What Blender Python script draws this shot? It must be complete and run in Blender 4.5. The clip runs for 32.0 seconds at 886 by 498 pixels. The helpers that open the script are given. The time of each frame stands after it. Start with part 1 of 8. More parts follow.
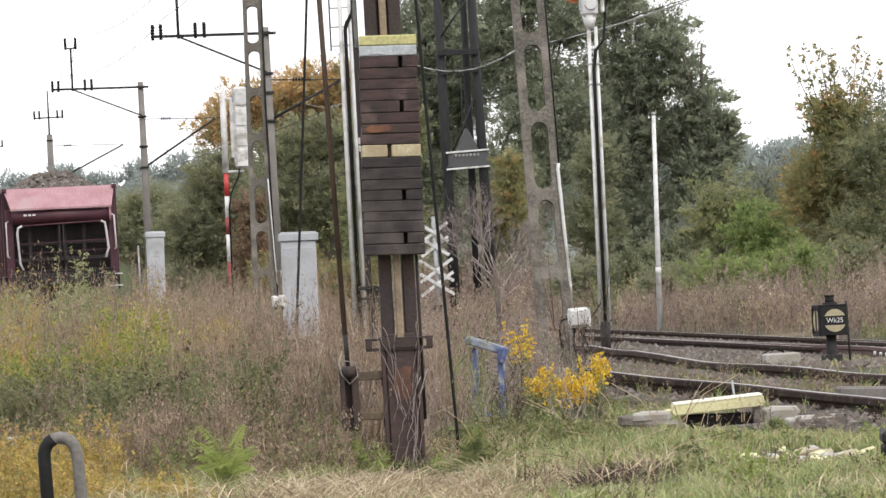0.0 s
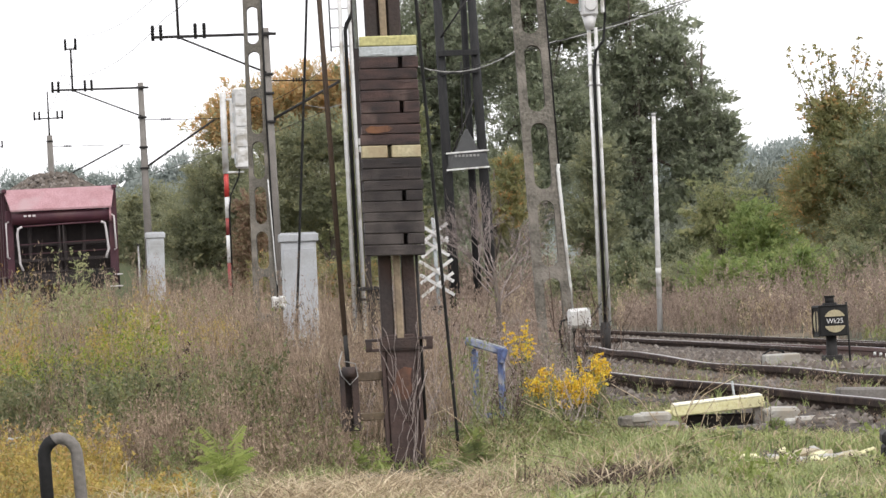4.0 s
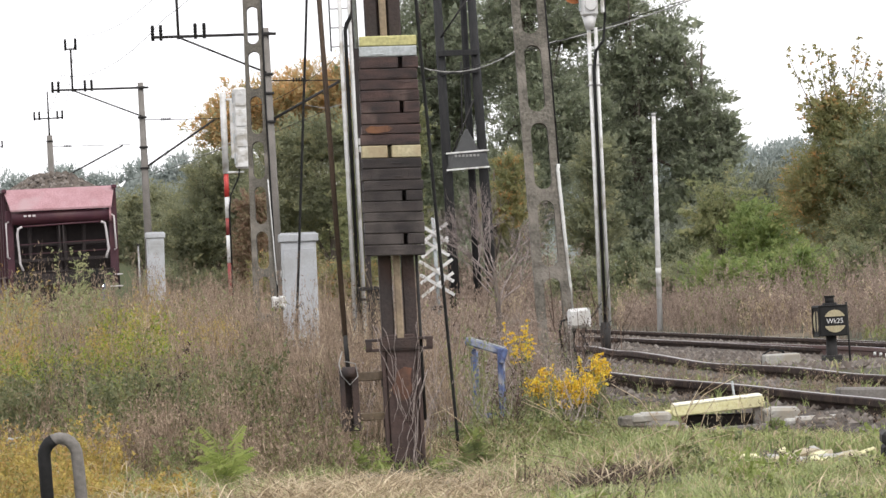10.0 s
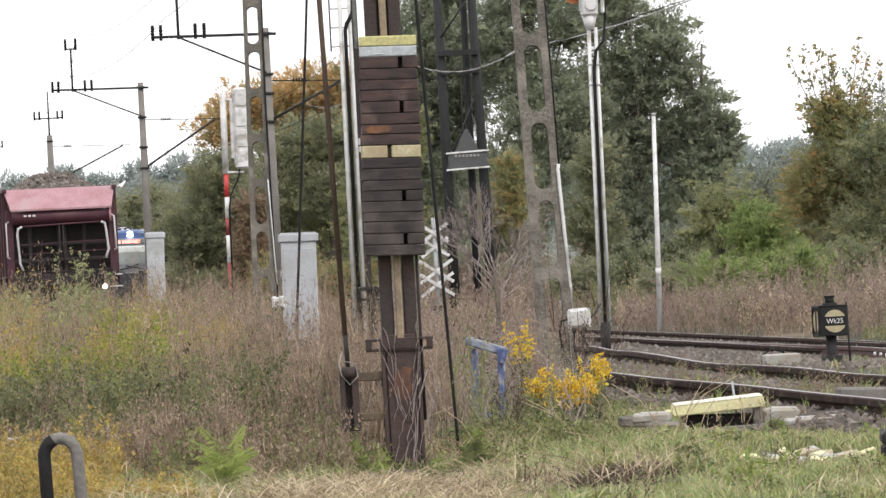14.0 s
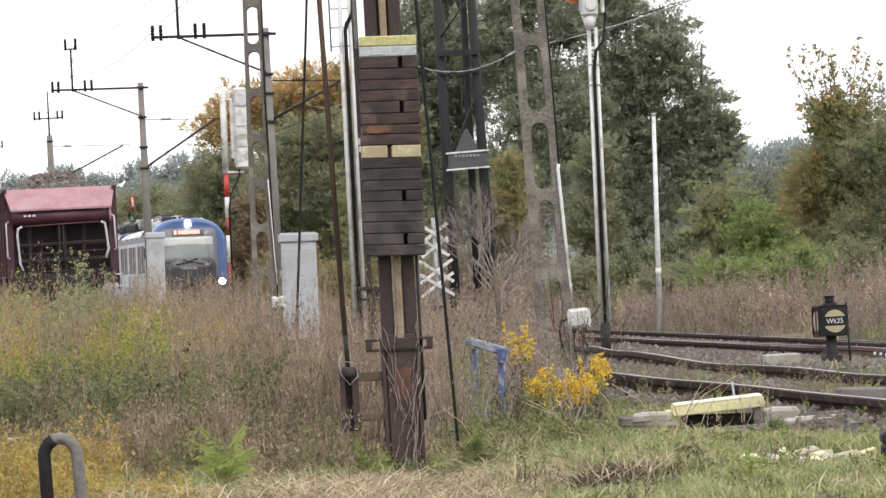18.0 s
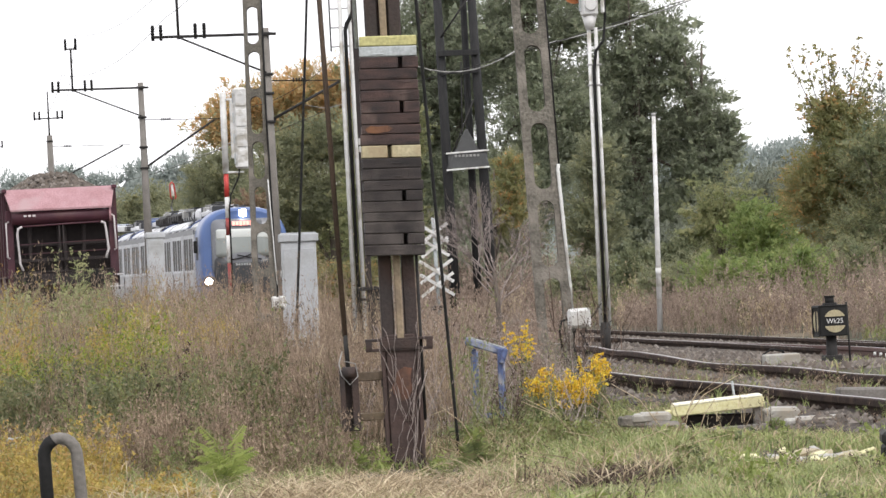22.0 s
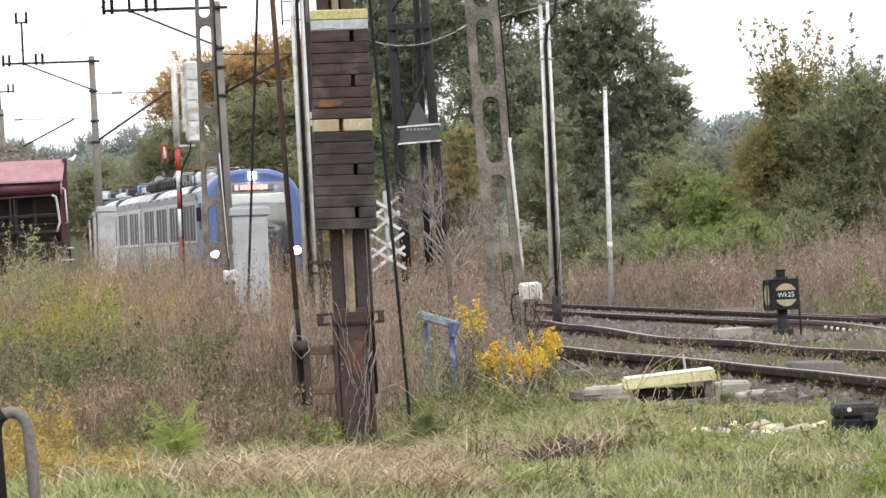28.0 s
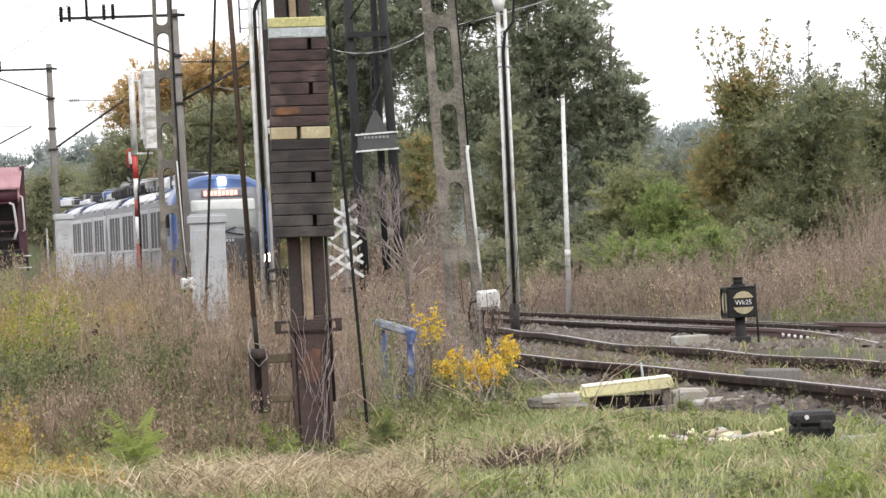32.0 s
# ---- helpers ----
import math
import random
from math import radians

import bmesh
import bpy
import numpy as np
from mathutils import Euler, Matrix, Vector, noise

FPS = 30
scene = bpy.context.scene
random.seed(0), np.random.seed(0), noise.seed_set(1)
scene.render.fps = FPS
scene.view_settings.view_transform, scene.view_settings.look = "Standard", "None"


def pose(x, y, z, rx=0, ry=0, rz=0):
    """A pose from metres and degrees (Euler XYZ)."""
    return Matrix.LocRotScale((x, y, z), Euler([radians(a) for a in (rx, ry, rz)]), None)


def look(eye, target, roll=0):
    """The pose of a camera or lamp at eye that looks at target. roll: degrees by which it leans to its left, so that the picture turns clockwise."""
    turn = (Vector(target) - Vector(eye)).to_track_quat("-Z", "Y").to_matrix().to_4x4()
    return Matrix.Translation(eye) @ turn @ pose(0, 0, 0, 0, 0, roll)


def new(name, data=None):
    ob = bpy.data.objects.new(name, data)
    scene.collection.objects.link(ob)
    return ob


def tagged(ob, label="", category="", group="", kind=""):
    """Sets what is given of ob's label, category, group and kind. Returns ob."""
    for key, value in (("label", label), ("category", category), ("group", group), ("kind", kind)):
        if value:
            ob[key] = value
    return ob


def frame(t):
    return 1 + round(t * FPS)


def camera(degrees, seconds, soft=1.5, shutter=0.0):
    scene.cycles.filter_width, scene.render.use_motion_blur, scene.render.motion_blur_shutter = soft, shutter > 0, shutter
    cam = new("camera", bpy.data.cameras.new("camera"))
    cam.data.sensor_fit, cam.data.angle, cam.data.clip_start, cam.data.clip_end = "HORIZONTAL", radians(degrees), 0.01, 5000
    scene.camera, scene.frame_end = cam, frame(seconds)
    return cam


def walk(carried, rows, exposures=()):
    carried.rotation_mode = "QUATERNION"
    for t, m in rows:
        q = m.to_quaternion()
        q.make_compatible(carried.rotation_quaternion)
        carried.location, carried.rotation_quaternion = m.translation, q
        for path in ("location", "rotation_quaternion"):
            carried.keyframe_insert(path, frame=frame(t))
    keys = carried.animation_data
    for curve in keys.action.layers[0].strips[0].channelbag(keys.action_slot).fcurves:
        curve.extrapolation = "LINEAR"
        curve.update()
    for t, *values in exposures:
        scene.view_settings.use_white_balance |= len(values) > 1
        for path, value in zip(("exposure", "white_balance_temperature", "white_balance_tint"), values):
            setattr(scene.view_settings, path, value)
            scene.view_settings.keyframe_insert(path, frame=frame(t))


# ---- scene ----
from math import sin, cos, pi, tan

# ---------------------------------------------------------------- camera
EYE = (0.0, 0.0, 1.25)
LENS = 12.78
cam = camera(LENS, 32.0, soft=1.5)


def aim(pan, tilt):
    """The camera's pose, turned right by pan and up by tilt (degrees) from its first aim."""
    first = Matrix.Translation(EYE) @ pose(0, 0, 0, 90.32, 0, 0) @ pose(0, 0, 0, 0, 0, -2.3)
    upright = first.to_3x3() @ Euler((0, 0, radians(2.3))).to_matrix()
    turn = Matrix.Rotation(radians(-pan), 3, upright.col[1]) @ Matrix.Rotation(radians(tilt), 3, upright.col[0])
    return Matrix.Translation(EYE) @ (turn @ first.to_3x3()).to_4x4()


PAN = [(0, 0.0, -0.010), (1.4, 0.0, 0.0), (22, 0.0, 0.0), (22.4, 0.0, 0.0), (22.5, -0.039, 0.014), (22.6, -0.327, 0.075), (22.7, -0.335, 0.105), (22.8, -0.260, 0.155),
       (22.9, -0.275, 0.170), (23, -0.266, 0.161), (23.1, -0.290, 0.105), (23.2, -0.278, 0.077), (23.3, -0.260, 0.068), (23.4, -0.222, 0.070),
       (23.5, -0.170, 0.082), (23.6, -0.020, 0.060), (23.7, 0.080, -0.065), (23.8, 0.260, -0.147), (24, 0.354, -0.202), (24.5, 0.151, -0.244), (25, 0.002, -0.312), (25.5, -0.049, -0.349), (27.5, 0.348, -0.404),
       (28, 0.687, -0.407), (28.5, 0.800, -0.397), (29, 0.913, -0.391), (29.5, 1.013, -0.408), (30, 1.098, -0.421),
       (30.5, 1.186, -0.402), (31, 1.263, -0.368), (31.5, 1.290, -0.343), (32, 1.303, -0.319)]
walk(cam, [(t, aim(p, q)) for t, p, q in PAN], exposures=[(0, 0.62), (22, 0.62), (25, 0.66), (29, 0.71), (32, 0.72)])

# ---------------------------------------------------------------- light: an overcast day
world = bpy.data.worlds.new("overcast_sky")
scene.world = world
world.use_nodes = True
wn, wl = world.node_tree.nodes, world.node_tree.links
sky = wn.new("ShaderNodeTexSky")
sky.sky_type, sky.sun_disc = "NISHITA", False
sky.sun_elevation, sky.sun_rotation = radians(48), radians(150)
sky.air_density, sky.dust_density = 1.0, 4.0
veil = wn.new("ShaderNodeMix")
veil.data_type = "RGBA"
veil.inputs[0].default_value = 0.90
veil.inputs[7].default_value = (10.9, 10.8, 11.2, 1)
wl.new(sky.outputs[0], veil.inputs[6])
wl.new(veil.outputs[2], wn["Background"].inputs[0])
wn["Background"].inputs[1].default_value = 0.10
sun = new("sun", bpy.data.lights.new("sun", "SUN"))
sun.data.energy, sun.data.angle, sun.data.color = 1.0, radians(16), (1.0, 0.96, 0.9)
sun.matrix_basis = look((40, -70, 90), (0, 0, 0))

# ---------------------------------------------------------------- materials


def mat(name, col, col2=None, rough=0.8, scale=6.0, bump=0.3, metal=0.0, grain=60.0, stain=None, island=None, thin=0.0, stretch=(1, 1, 1), amount=0.5, dist=0.01, sheen=0.5, share=0.75, tuft=0.0):
    """A surface: two colours mixed by a coarse and a fine noise, an optional stain colour, an optional list of colours that
    the pieces of a joined mesh take by chance, and a fine relief."""
    m = bpy.data.materials.new(name)
    m.use_nodes = True
    n, l = m.node_tree.nodes, m.node_tree.links
    b = n["Principled BSDF"]
    b.inputs["Roughness"].default_value, b.inputs["Metallic"].default_value = rough, metal
    b.inputs["Specular IOR Level"].default_value = sheen
    co, mp = n.new("ShaderNodeTexCoord"), n.new("ShaderNodeMapping")
    mp.inputs["Scale"].default_value = stretch
    l.new(co.outputs["Object"], mp.inputs[0])
    big, fine = n.new("ShaderNodeTexNoise"), n.new("ShaderNodeTexNoise")
    big.inputs["Scale"].default_value, big.inputs["Detail"].default_value = scale, 5
    fine.inputs["Scale"].default_value, fine.inputs["Detail"].default_value = grain, 3
    l.new(mp.outputs[0], big.inputs["Vector"])
    l.new(mp.outputs[0], fine.inputs["Vector"])
    ramp = n.new("ShaderNodeMapRange")
    ramp.inputs[1].default_value, ramp.inputs[2].default_value = 0.35, 0.68
    l.new(big.outputs[0], ramp.inputs[0])
    mix = n.new("ShaderNodeMix")
    mix.data_type = "RGBA"
    l.new(ramp.outputs[0], mix.inputs[0])
    col2 = col2 or tuple(c * 0.72 for c in col)
    mix.inputs[6].default_value, mix.inputs[7].default_value = (*col, 1), (*col2, 1)
    out = mix.outputs[2]
    if island:
        geo, pick = n.new("ShaderNodeNewGeometry"), n.new("ShaderNodeValToRGB")
        pick.color_ramp.interpolation = "CONSTANT"
        e = pick.color_ramp.elements
        while len(e) < len(island):
            e.new(0.5)
        for i, c in enumerate(island):
            e[i].position, e[i].color = i / len(island), (*c, 1)
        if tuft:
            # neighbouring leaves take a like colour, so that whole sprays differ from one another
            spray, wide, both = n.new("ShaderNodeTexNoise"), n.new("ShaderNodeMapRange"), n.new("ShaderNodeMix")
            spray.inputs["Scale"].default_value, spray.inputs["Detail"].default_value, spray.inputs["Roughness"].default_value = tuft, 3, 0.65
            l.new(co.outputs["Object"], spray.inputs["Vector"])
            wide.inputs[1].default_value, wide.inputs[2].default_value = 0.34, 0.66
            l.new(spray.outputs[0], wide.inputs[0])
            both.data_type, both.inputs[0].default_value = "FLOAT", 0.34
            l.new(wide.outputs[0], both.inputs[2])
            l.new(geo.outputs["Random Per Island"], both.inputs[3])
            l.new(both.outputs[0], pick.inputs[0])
        else:
            l.new(geo.outputs["Random Per Island"], pick.inputs[0])
        soft = n.new("ShaderNodeMix")
        soft.data_type, soft.inputs[0].default_value = "RGBA", share
        l.new(out, soft.inputs[6])
        l.new(pick.outputs[0], soft.inputs[7])
        out = soft.outputs[2]
    else:
        speck, info = n.new("ShaderNodeMix"), n.new("ShaderNodeObjectInfo")
        speck.data_type, speck.blend_type = "RGBA", "OVERLAY"
        speck.inputs[0].default_value = amount
        l.new(out, speck.inputs[6])
        l.new(fine.outputs[0], speck.inputs[7])
        hsv, vary = n.new("ShaderNodeHueSaturation"), n.new("ShaderNodeMapRange")
        vary.inputs[3].default_value, vary.inputs[4].default_value = 0.88, 1.12
        l.new(info.outputs["Random"], vary.inputs[0])
        l.new(vary.outputs[0], hsv.inputs["Value"])
        l.new(speck.outputs[2], hsv.inputs["Color"])
        out = hsv.outputs[0]
    if stain:
        patch, edge, over = n.new("ShaderNodeTexNoise"), n.new("ShaderNodeMapRange"), n.new("ShaderNodeMix")
        patch.inputs["Scale"].default_value, patch.inputs["Detail"].default_value = scale * 0.55, 7
        l.new(co.outputs["Object"], patch.inputs["Vector"])
        edge.inputs[1].default_value, edge.inputs[2].default_value = 0.52, 0.66
        l.new(patch.outputs[0], edge.inputs[0])
        over.data_type = "RGBA"
        l.new(edge.outputs[0], over.inputs[0])
        l.new(out, over.inputs[6])
        over.inputs[7].default_value = (*stain, 1)
        out = over.outputs[2]
    l.new(out, b.inputs["Base Color"])
    if bump:
        bp = n.new("ShaderNodeBump")
        bp.inputs["Strength"].default_value, bp.inputs["Distance"].default_value = bump, dist
        l.new(fine.outputs[0], bp.inputs["Height"])
        l.new(bp.outputs[0], b.inputs["Normal"])
    if thin:
        tr, ms = n.new("ShaderNodeBsdfTranslucent"), n.new("ShaderNodeMixShader")
        l.new(out, tr.inputs[0])
        ms.inputs[0].default_value = thin
        l.new(b.outputs[0], ms.inputs[1])
        l.new(tr.outputs[0], ms.inputs[2])
        l.new(ms.outputs[0], n["Material Output"].inputs[0])
    return m


def glow(name, col, strength):
    m = bpy.data.materials.new(name)
    m.use_nodes = True
    b = m.node_tree.nodes["Principled BSDF"]
    b.inputs["Base Color"].default_value = (*col, 1)
    b.inputs["Emission Color"].default_value = (*col, 1)
    b.inputs["Emission Strength"].default_value = strength
    return m


M_GROUND = mat("soil_and_litter", (0.06, 0.05, 0.033), (0.055, 0.06, 0.027), rough=1.0, scale=0.7, grain=25, bump=0.8, stain=(0.15, 0.12, 0.08), dist=0.03)
M_BALLAST = mat("ballast_bed", (0.05, 0.04, 0.032), (0.085, 0.068, 0.055), rough=0.95, scale=9, grain=30, bump=1.0, dist=0.03, stain=(0.11, 0.09, 0.07))
M_STONE = mat("ballast_stone", (0.14, 0.118, 0.098), rough=0.9, grain=90, island=[(0.048, 0.039, 0.032), (0.12, 0.102, 0.088), (0.088, 0.068, 0.053), (0.205, 0.18, 0.158), (0.105, 0.082, 0.064)])
M_RAIL = mat("rusty_rail", (0.027, 0.018, 0.0145), (0.050, 0.033, 0.026), rough=0.9, scale=10, grain=90, metal=0.0, sheen=0.2, amount=0.9, stain=(0.075, 0.05, 0.038))
M_RAILTOP = mat("worn_rail_head", (0.36, 0.33, 0.31), (0.20, 0.17, 0.155), rough=0.33, scale=8, metal=0.75, bump=0.1)
M_REDRAIL = mat("fresh_rust_rail", (0.10, 0.045, 0.036), (0.07, 0.036, 0.03), rough=0.75, scale=14, metal=0.1)
M_SLEEPER = mat("sleeper_wood", (0.05, 0.04, 0.034), (0.08, 0.068, 0.06), rough=0.95, scale=6, stretch=(1, 8, 1), bump=0.7)
M_CONC = mat("weathered_concrete", (0.158, 0.145, 0.122), (0.10, 0.092, 0.077), rough=0.92, scale=6, grain=55, bump=0.9, amount=0.95, stain=(0.25, 0.225, 0.195))
M_CONCDARK = mat("grey_concrete", (0.145, 0.135, 0.122), (0.195, 0.18, 0.165), rough=0.92, scale=2.5, grain=60, bump=0.4)
M_WHITECONC = mat("pale_concrete", (0.38, 0.37, 0.34), (0.28, 0.27, 0.245), rough=0.9, scale=7, stain=(0.3, 0.27, 0.22))
M_CAB = mat("light_grey_paint", (0.43, 0.445, 0.465), (0.38, 0.393, 0.41), rough=0.55, scale=3, grain=40, bump=0.08, stain=(0.29, 0.295, 0.285), amount=0.2)
M_CASTIRON = mat("rusty_cast_weight", (0.088, 0.053, 0.047), (0.030, 0.024, 0.024), rough=0.85, scale=8, grain=110, bump=0.8, stretch=(1, 1, 3.5), amount=0.85, stain=(0.165, 0.118, 0.102))
M_CASTDARK = mat("blackened_cast_weight", (0.052, 0.042, 0.04), (0.024, 0.021, 0.021), rough=0.85, scale=8, grain=110, bump=0.8, stretch=(1, 1, 3.5), amount=0.85, stain=(0.092, 0.078, 0.072))
M_RUSTORANGE = mat("rusted_cast_weight", (0.17, 0.078, 0.038), (0.09, 0.05, 0.038), rough=0.9, scale=7, grain=70, bump=0.6)
M_YELLOW = mat("faded_yellow_paint", (0.52, 0.49, 0.22), (0.46, 0.42, 0.17), rough=0.6, scale=6, bump=0.2, stain=(0.38, 0.35, 0.2))
M_PALEYELLOW = mat("sun_bleached_yellow_paint", (0.70, 0.66, 0.38), (0.62, 0.58, 0.31), rough=0.6, scale=7, bump=0.2, stain=(0.52, 0.48, 0.30))
M_BLEACHED = mat("bleached_cream_paint", (0.74, 0.72, 0.58), (0.66, 0.63, 0.48), rough=0.65, scale=9, bump=0.2, stain=(0.55, 0.5, 0.4))
M_BOXWHITE = mat("white_plastic", (0.66, 0.66, 0.65), (0.58, 0.58, 0.56), rough=0.5, scale=9, bump=0.1, stain=(0.42, 0.40, 0.37), amount=0.3)
M_STRAWBOARD = mat("raw_splintered_wood", (0.46, 0.40, 0.28), (0.34, 0.28, 0.19), rough=0.9, scale=14, stretch=(8, 1, 1), bump=0.5)
M_GUIDE = mat("worn_tan_paint", (0.25, 0.195, 0.13), (0.19, 0.145, 0.098), rough=0.75, scale=7, bump=0.25, stain=(0.13, 0.095, 0.07))
M_POSTBROWN = mat("brown_rusty_steel", (0.062, 0.038, 0.033), (0.045, 0.031, 0.028), rough=0.78, scale=5, grain=60, bump=0.4, metal=0.1, stain=(0.085, 0.05, 0.038))
M_ARM = mat("brown_olive_paint", (0.135, 0.10, 0.062), (0.10, 0.073, 0.05), rough=0.8, scale=8, bump=0.3)
M_CREAM = mat("cream_paint", (0.42, 0.37, 0.235), (0.33, 0.28, 0.17), rough=0.65, scale=6, bump=0.25, stain=(0.3, 0.23, 0.14))
M_GREYWHITE = mat("grey_white_paint", (0.38, 0.41, 0.42), (0.31, 0.33, 0.33), rough=0.6, scale=6, bump=0.25)
M_STEEL = mat("dark_rusty_steel", (0.046, 0.032, 0.029), (0.03, 0.025, 0.024), rough=0.75, scale=6, grain=70, bump=0.4, metal=0.15, stain=(0.066, 0.038, 0.03))
M_ORANGERUST = mat("orange_rust", (0.14, 0.062, 0.036), (0.055, 0.036, 0.03), rough=0.85, scale=9)
M_BROWNPIPE = mat("brown_painted_pipe", (0.10, 0.066, 0.045), (0.07, 0.05, 0.037), rough=0.7, scale=5)
M_BLACK = mat("black_rubber", (0.012, 0.012, 0.012), (0.02, 0.0195, 0.019), rough=0.7, scale=10, bump=0.2, sheen=0.2)
M_DARKGREY = mat("dark_grey_metal", (0.020, 0.019, 0.019), (0.034, 0.032, 0.030), rough=0.7, scale=10, bump=0.2, metal=0.05, sheen=0.3)
M_GREYMETAL = mat("galvanised_metal", (0.36, 0.36, 0.35), (0.27, 0.265, 0.255), rough=0.5, scale=8, metal=0.5, bump=0.1)
M_WHITE = mat("white_paint", (0.64, 0.64, 0.63), (0.56, 0.56, 0.55), rough=0.5, scale=7, bump=0.1, stain=(0.38, 0.36, 0.32), amount=0.25)
M_RED = mat("signal_red_paint", (0.48, 0.045, 0.035), (0.38, 0.04, 0.035), rough=0.5, scale=6, bump=0.1)
M_DARKRED = mat("aged_red_paint", (0.28, 0.045, 0.04), (0.2, 0.04, 0.035), rough=0.6, scale=6, bump=0.1)
M_ORANGE = mat("orange_enamel", (0.60, 0.21, 0.07), (0.5, 0.17, 0.06), rough=0.5, scale=6, bump=0.1)
M_BLUE = mat("blue_flaking_paint", (0.058, 0.085, 0.20), (0.09, 0.12, 0.24), rough=0.65, scale=16, bump=0.3, stain=(0.27, 0.28, 0.31))
M_POLEWOOD = mat("creosoted_pole", (0.013, 0.0135, 0.0145), (0.024, 0.0235, 0.024), rough=0.9, scale=3, stretch=(6, 6, 1), bump=0.5)
M_SIGNGREY = mat("grey_sign_back", (0.07, 0.072, 0.073), (0.055, 0.056, 0.057), rough=0.6, scale=4, bump=0.1)
M_WAGON = mat("wagon_red_paint", (0.064, 0.0155, 0.026), (0.048, 0.0135, 0.022), rough=0.55, scale=2.2, grain=30, bump=0.15, stain=(0.075, 0.025, 0.027))
# Wagon red paled to hold the sky light on up-facing plates.
M_WAGONPALE = mat("skylit_wagon_red", (0.40, 0.23, 0.25), (0.33, 0.175, 0.19), rough=0.7, scale=2.5, grain=30, bump=0.15, stain=(0.36, 0.24, 0.25))
# Near-black of the underframe, also used to paint shade into the end recess.
M_WAGONDARK = mat("wagon_underframe", (0.018, 0.0135, 0.0135), (0.03, 0.022, 0.021), rough=0.8, scale=6)
M_HANDRAIL = mat("pale_handrail_paint", (0.60, 0.57, 0.57), (0.5, 0.46, 0.46), rough=0.5, bump=0.1)
M_TRAINBLUE = mat("train_blue_paint", (0.085, 0.145, 0.33), (0.075, 0.13, 0.29), rough=0.32, scale=1.5, bump=0.03, amount=0.15)
M_TRAINGREY = mat("train_light_grey_paint", (0.48, 0.48, 0.49), (0.42, 0.42, 0.43), rough=0.42, scale=1.6, bump=0.03, stain=(0.38, 0.375, 0.37), amount=0.2)
M_TRAINWHITE = mat("train_white_roof_paint", (0.60, 0.61, 0.63), (0.52, 0.53, 0.55), rough=0.5, scale=1.5, bump=0.03)
M_TRAINDARK = mat("train_dark_mask", (0.030, 0.032, 0.036), (0.042, 0.044, 0.048), rough=0.35, bump=0.03)
M_MASKGREY = mat("train_grey_mask", (0.165, 0.172, 0.19), (0.14, 0.147, 0.162), rough=0.35, bump=0.03)
M_GLASS = mat("tinted_window_glass", (0.085, 0.082, 0.075), (0.055, 0.055, 0.05), rough=0.4, scale=0.9, bump=0.0, amount=0.1, sheen=0.03)
M_NAVY = mat("dark_blue_roof_paint", (0.045, 0.075, 0.19), (0.035, 0.055, 0.14), rough=0.45, bump=0.03)
M_ROOFRED = mat("dull_orange_red_gear", (0.33, 0.085, 0.06), (0.2, 0.06, 0.045), rough=0.6, scale=4)
M_SHADE = mat("windscreen_sun_blind", (0.60, 0.62, 0.60), (0.54, 0.57, 0.55), rough=0.4, bump=0.0, amount=0.1)
M_WSCREEN = mat("windscreen_glass", (0.25, 0.27, 0.26), (0.20, 0.22, 0.21), rough=0.12, scale=1.2, bump=0.0, amount=0.1)
M_LAMP = glow("lit_headlamp", (1.0, 0.74, 0.66), 22.0)
M_TOPLAMP = glow("lit_top_lamp", (1.0, 0.97, 0.94), 9.0)
M_DISPLAY = glow("lit_display_bar", (1.0, 0.33, 0.27), 1.25)
M_BARK = mat("bark", (0.10, 0.08, 0.065), (0.15, 0.125, 0.105), rough=0.95, scale=7, stretch=(3, 3, 1), bump=0.8)
M_DEADWOOD = mat("grey_dead_twigs", (0.38, 0.325, 0.30), (0.27, 0.22, 0.205), rough=0.95, scale=7)


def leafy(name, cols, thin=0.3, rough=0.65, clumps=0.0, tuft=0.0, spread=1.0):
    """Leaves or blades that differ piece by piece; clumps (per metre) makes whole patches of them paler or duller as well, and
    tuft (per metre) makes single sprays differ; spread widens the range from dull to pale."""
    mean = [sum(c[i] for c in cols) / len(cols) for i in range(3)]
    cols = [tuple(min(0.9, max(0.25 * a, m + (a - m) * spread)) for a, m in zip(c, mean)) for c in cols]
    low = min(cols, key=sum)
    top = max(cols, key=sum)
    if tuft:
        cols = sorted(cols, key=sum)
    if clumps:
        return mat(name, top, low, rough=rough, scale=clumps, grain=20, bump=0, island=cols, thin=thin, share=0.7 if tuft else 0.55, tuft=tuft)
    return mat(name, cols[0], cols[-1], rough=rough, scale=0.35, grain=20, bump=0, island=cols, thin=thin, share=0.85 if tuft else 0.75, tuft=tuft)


# The first two crown palettes are raised to put distance haze into them.
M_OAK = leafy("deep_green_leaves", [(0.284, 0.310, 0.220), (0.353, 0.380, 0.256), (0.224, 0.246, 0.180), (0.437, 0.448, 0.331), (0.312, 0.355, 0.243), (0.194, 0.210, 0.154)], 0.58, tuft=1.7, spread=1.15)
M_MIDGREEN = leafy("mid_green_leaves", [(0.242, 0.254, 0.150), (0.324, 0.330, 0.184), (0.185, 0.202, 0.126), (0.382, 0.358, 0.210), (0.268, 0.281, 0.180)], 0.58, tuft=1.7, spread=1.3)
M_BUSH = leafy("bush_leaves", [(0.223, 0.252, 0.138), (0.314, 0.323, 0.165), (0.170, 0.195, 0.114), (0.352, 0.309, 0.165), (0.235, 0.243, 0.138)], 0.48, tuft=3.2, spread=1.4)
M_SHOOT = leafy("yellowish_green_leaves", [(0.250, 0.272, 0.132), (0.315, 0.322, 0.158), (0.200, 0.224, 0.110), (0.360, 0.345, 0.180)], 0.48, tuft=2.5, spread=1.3)
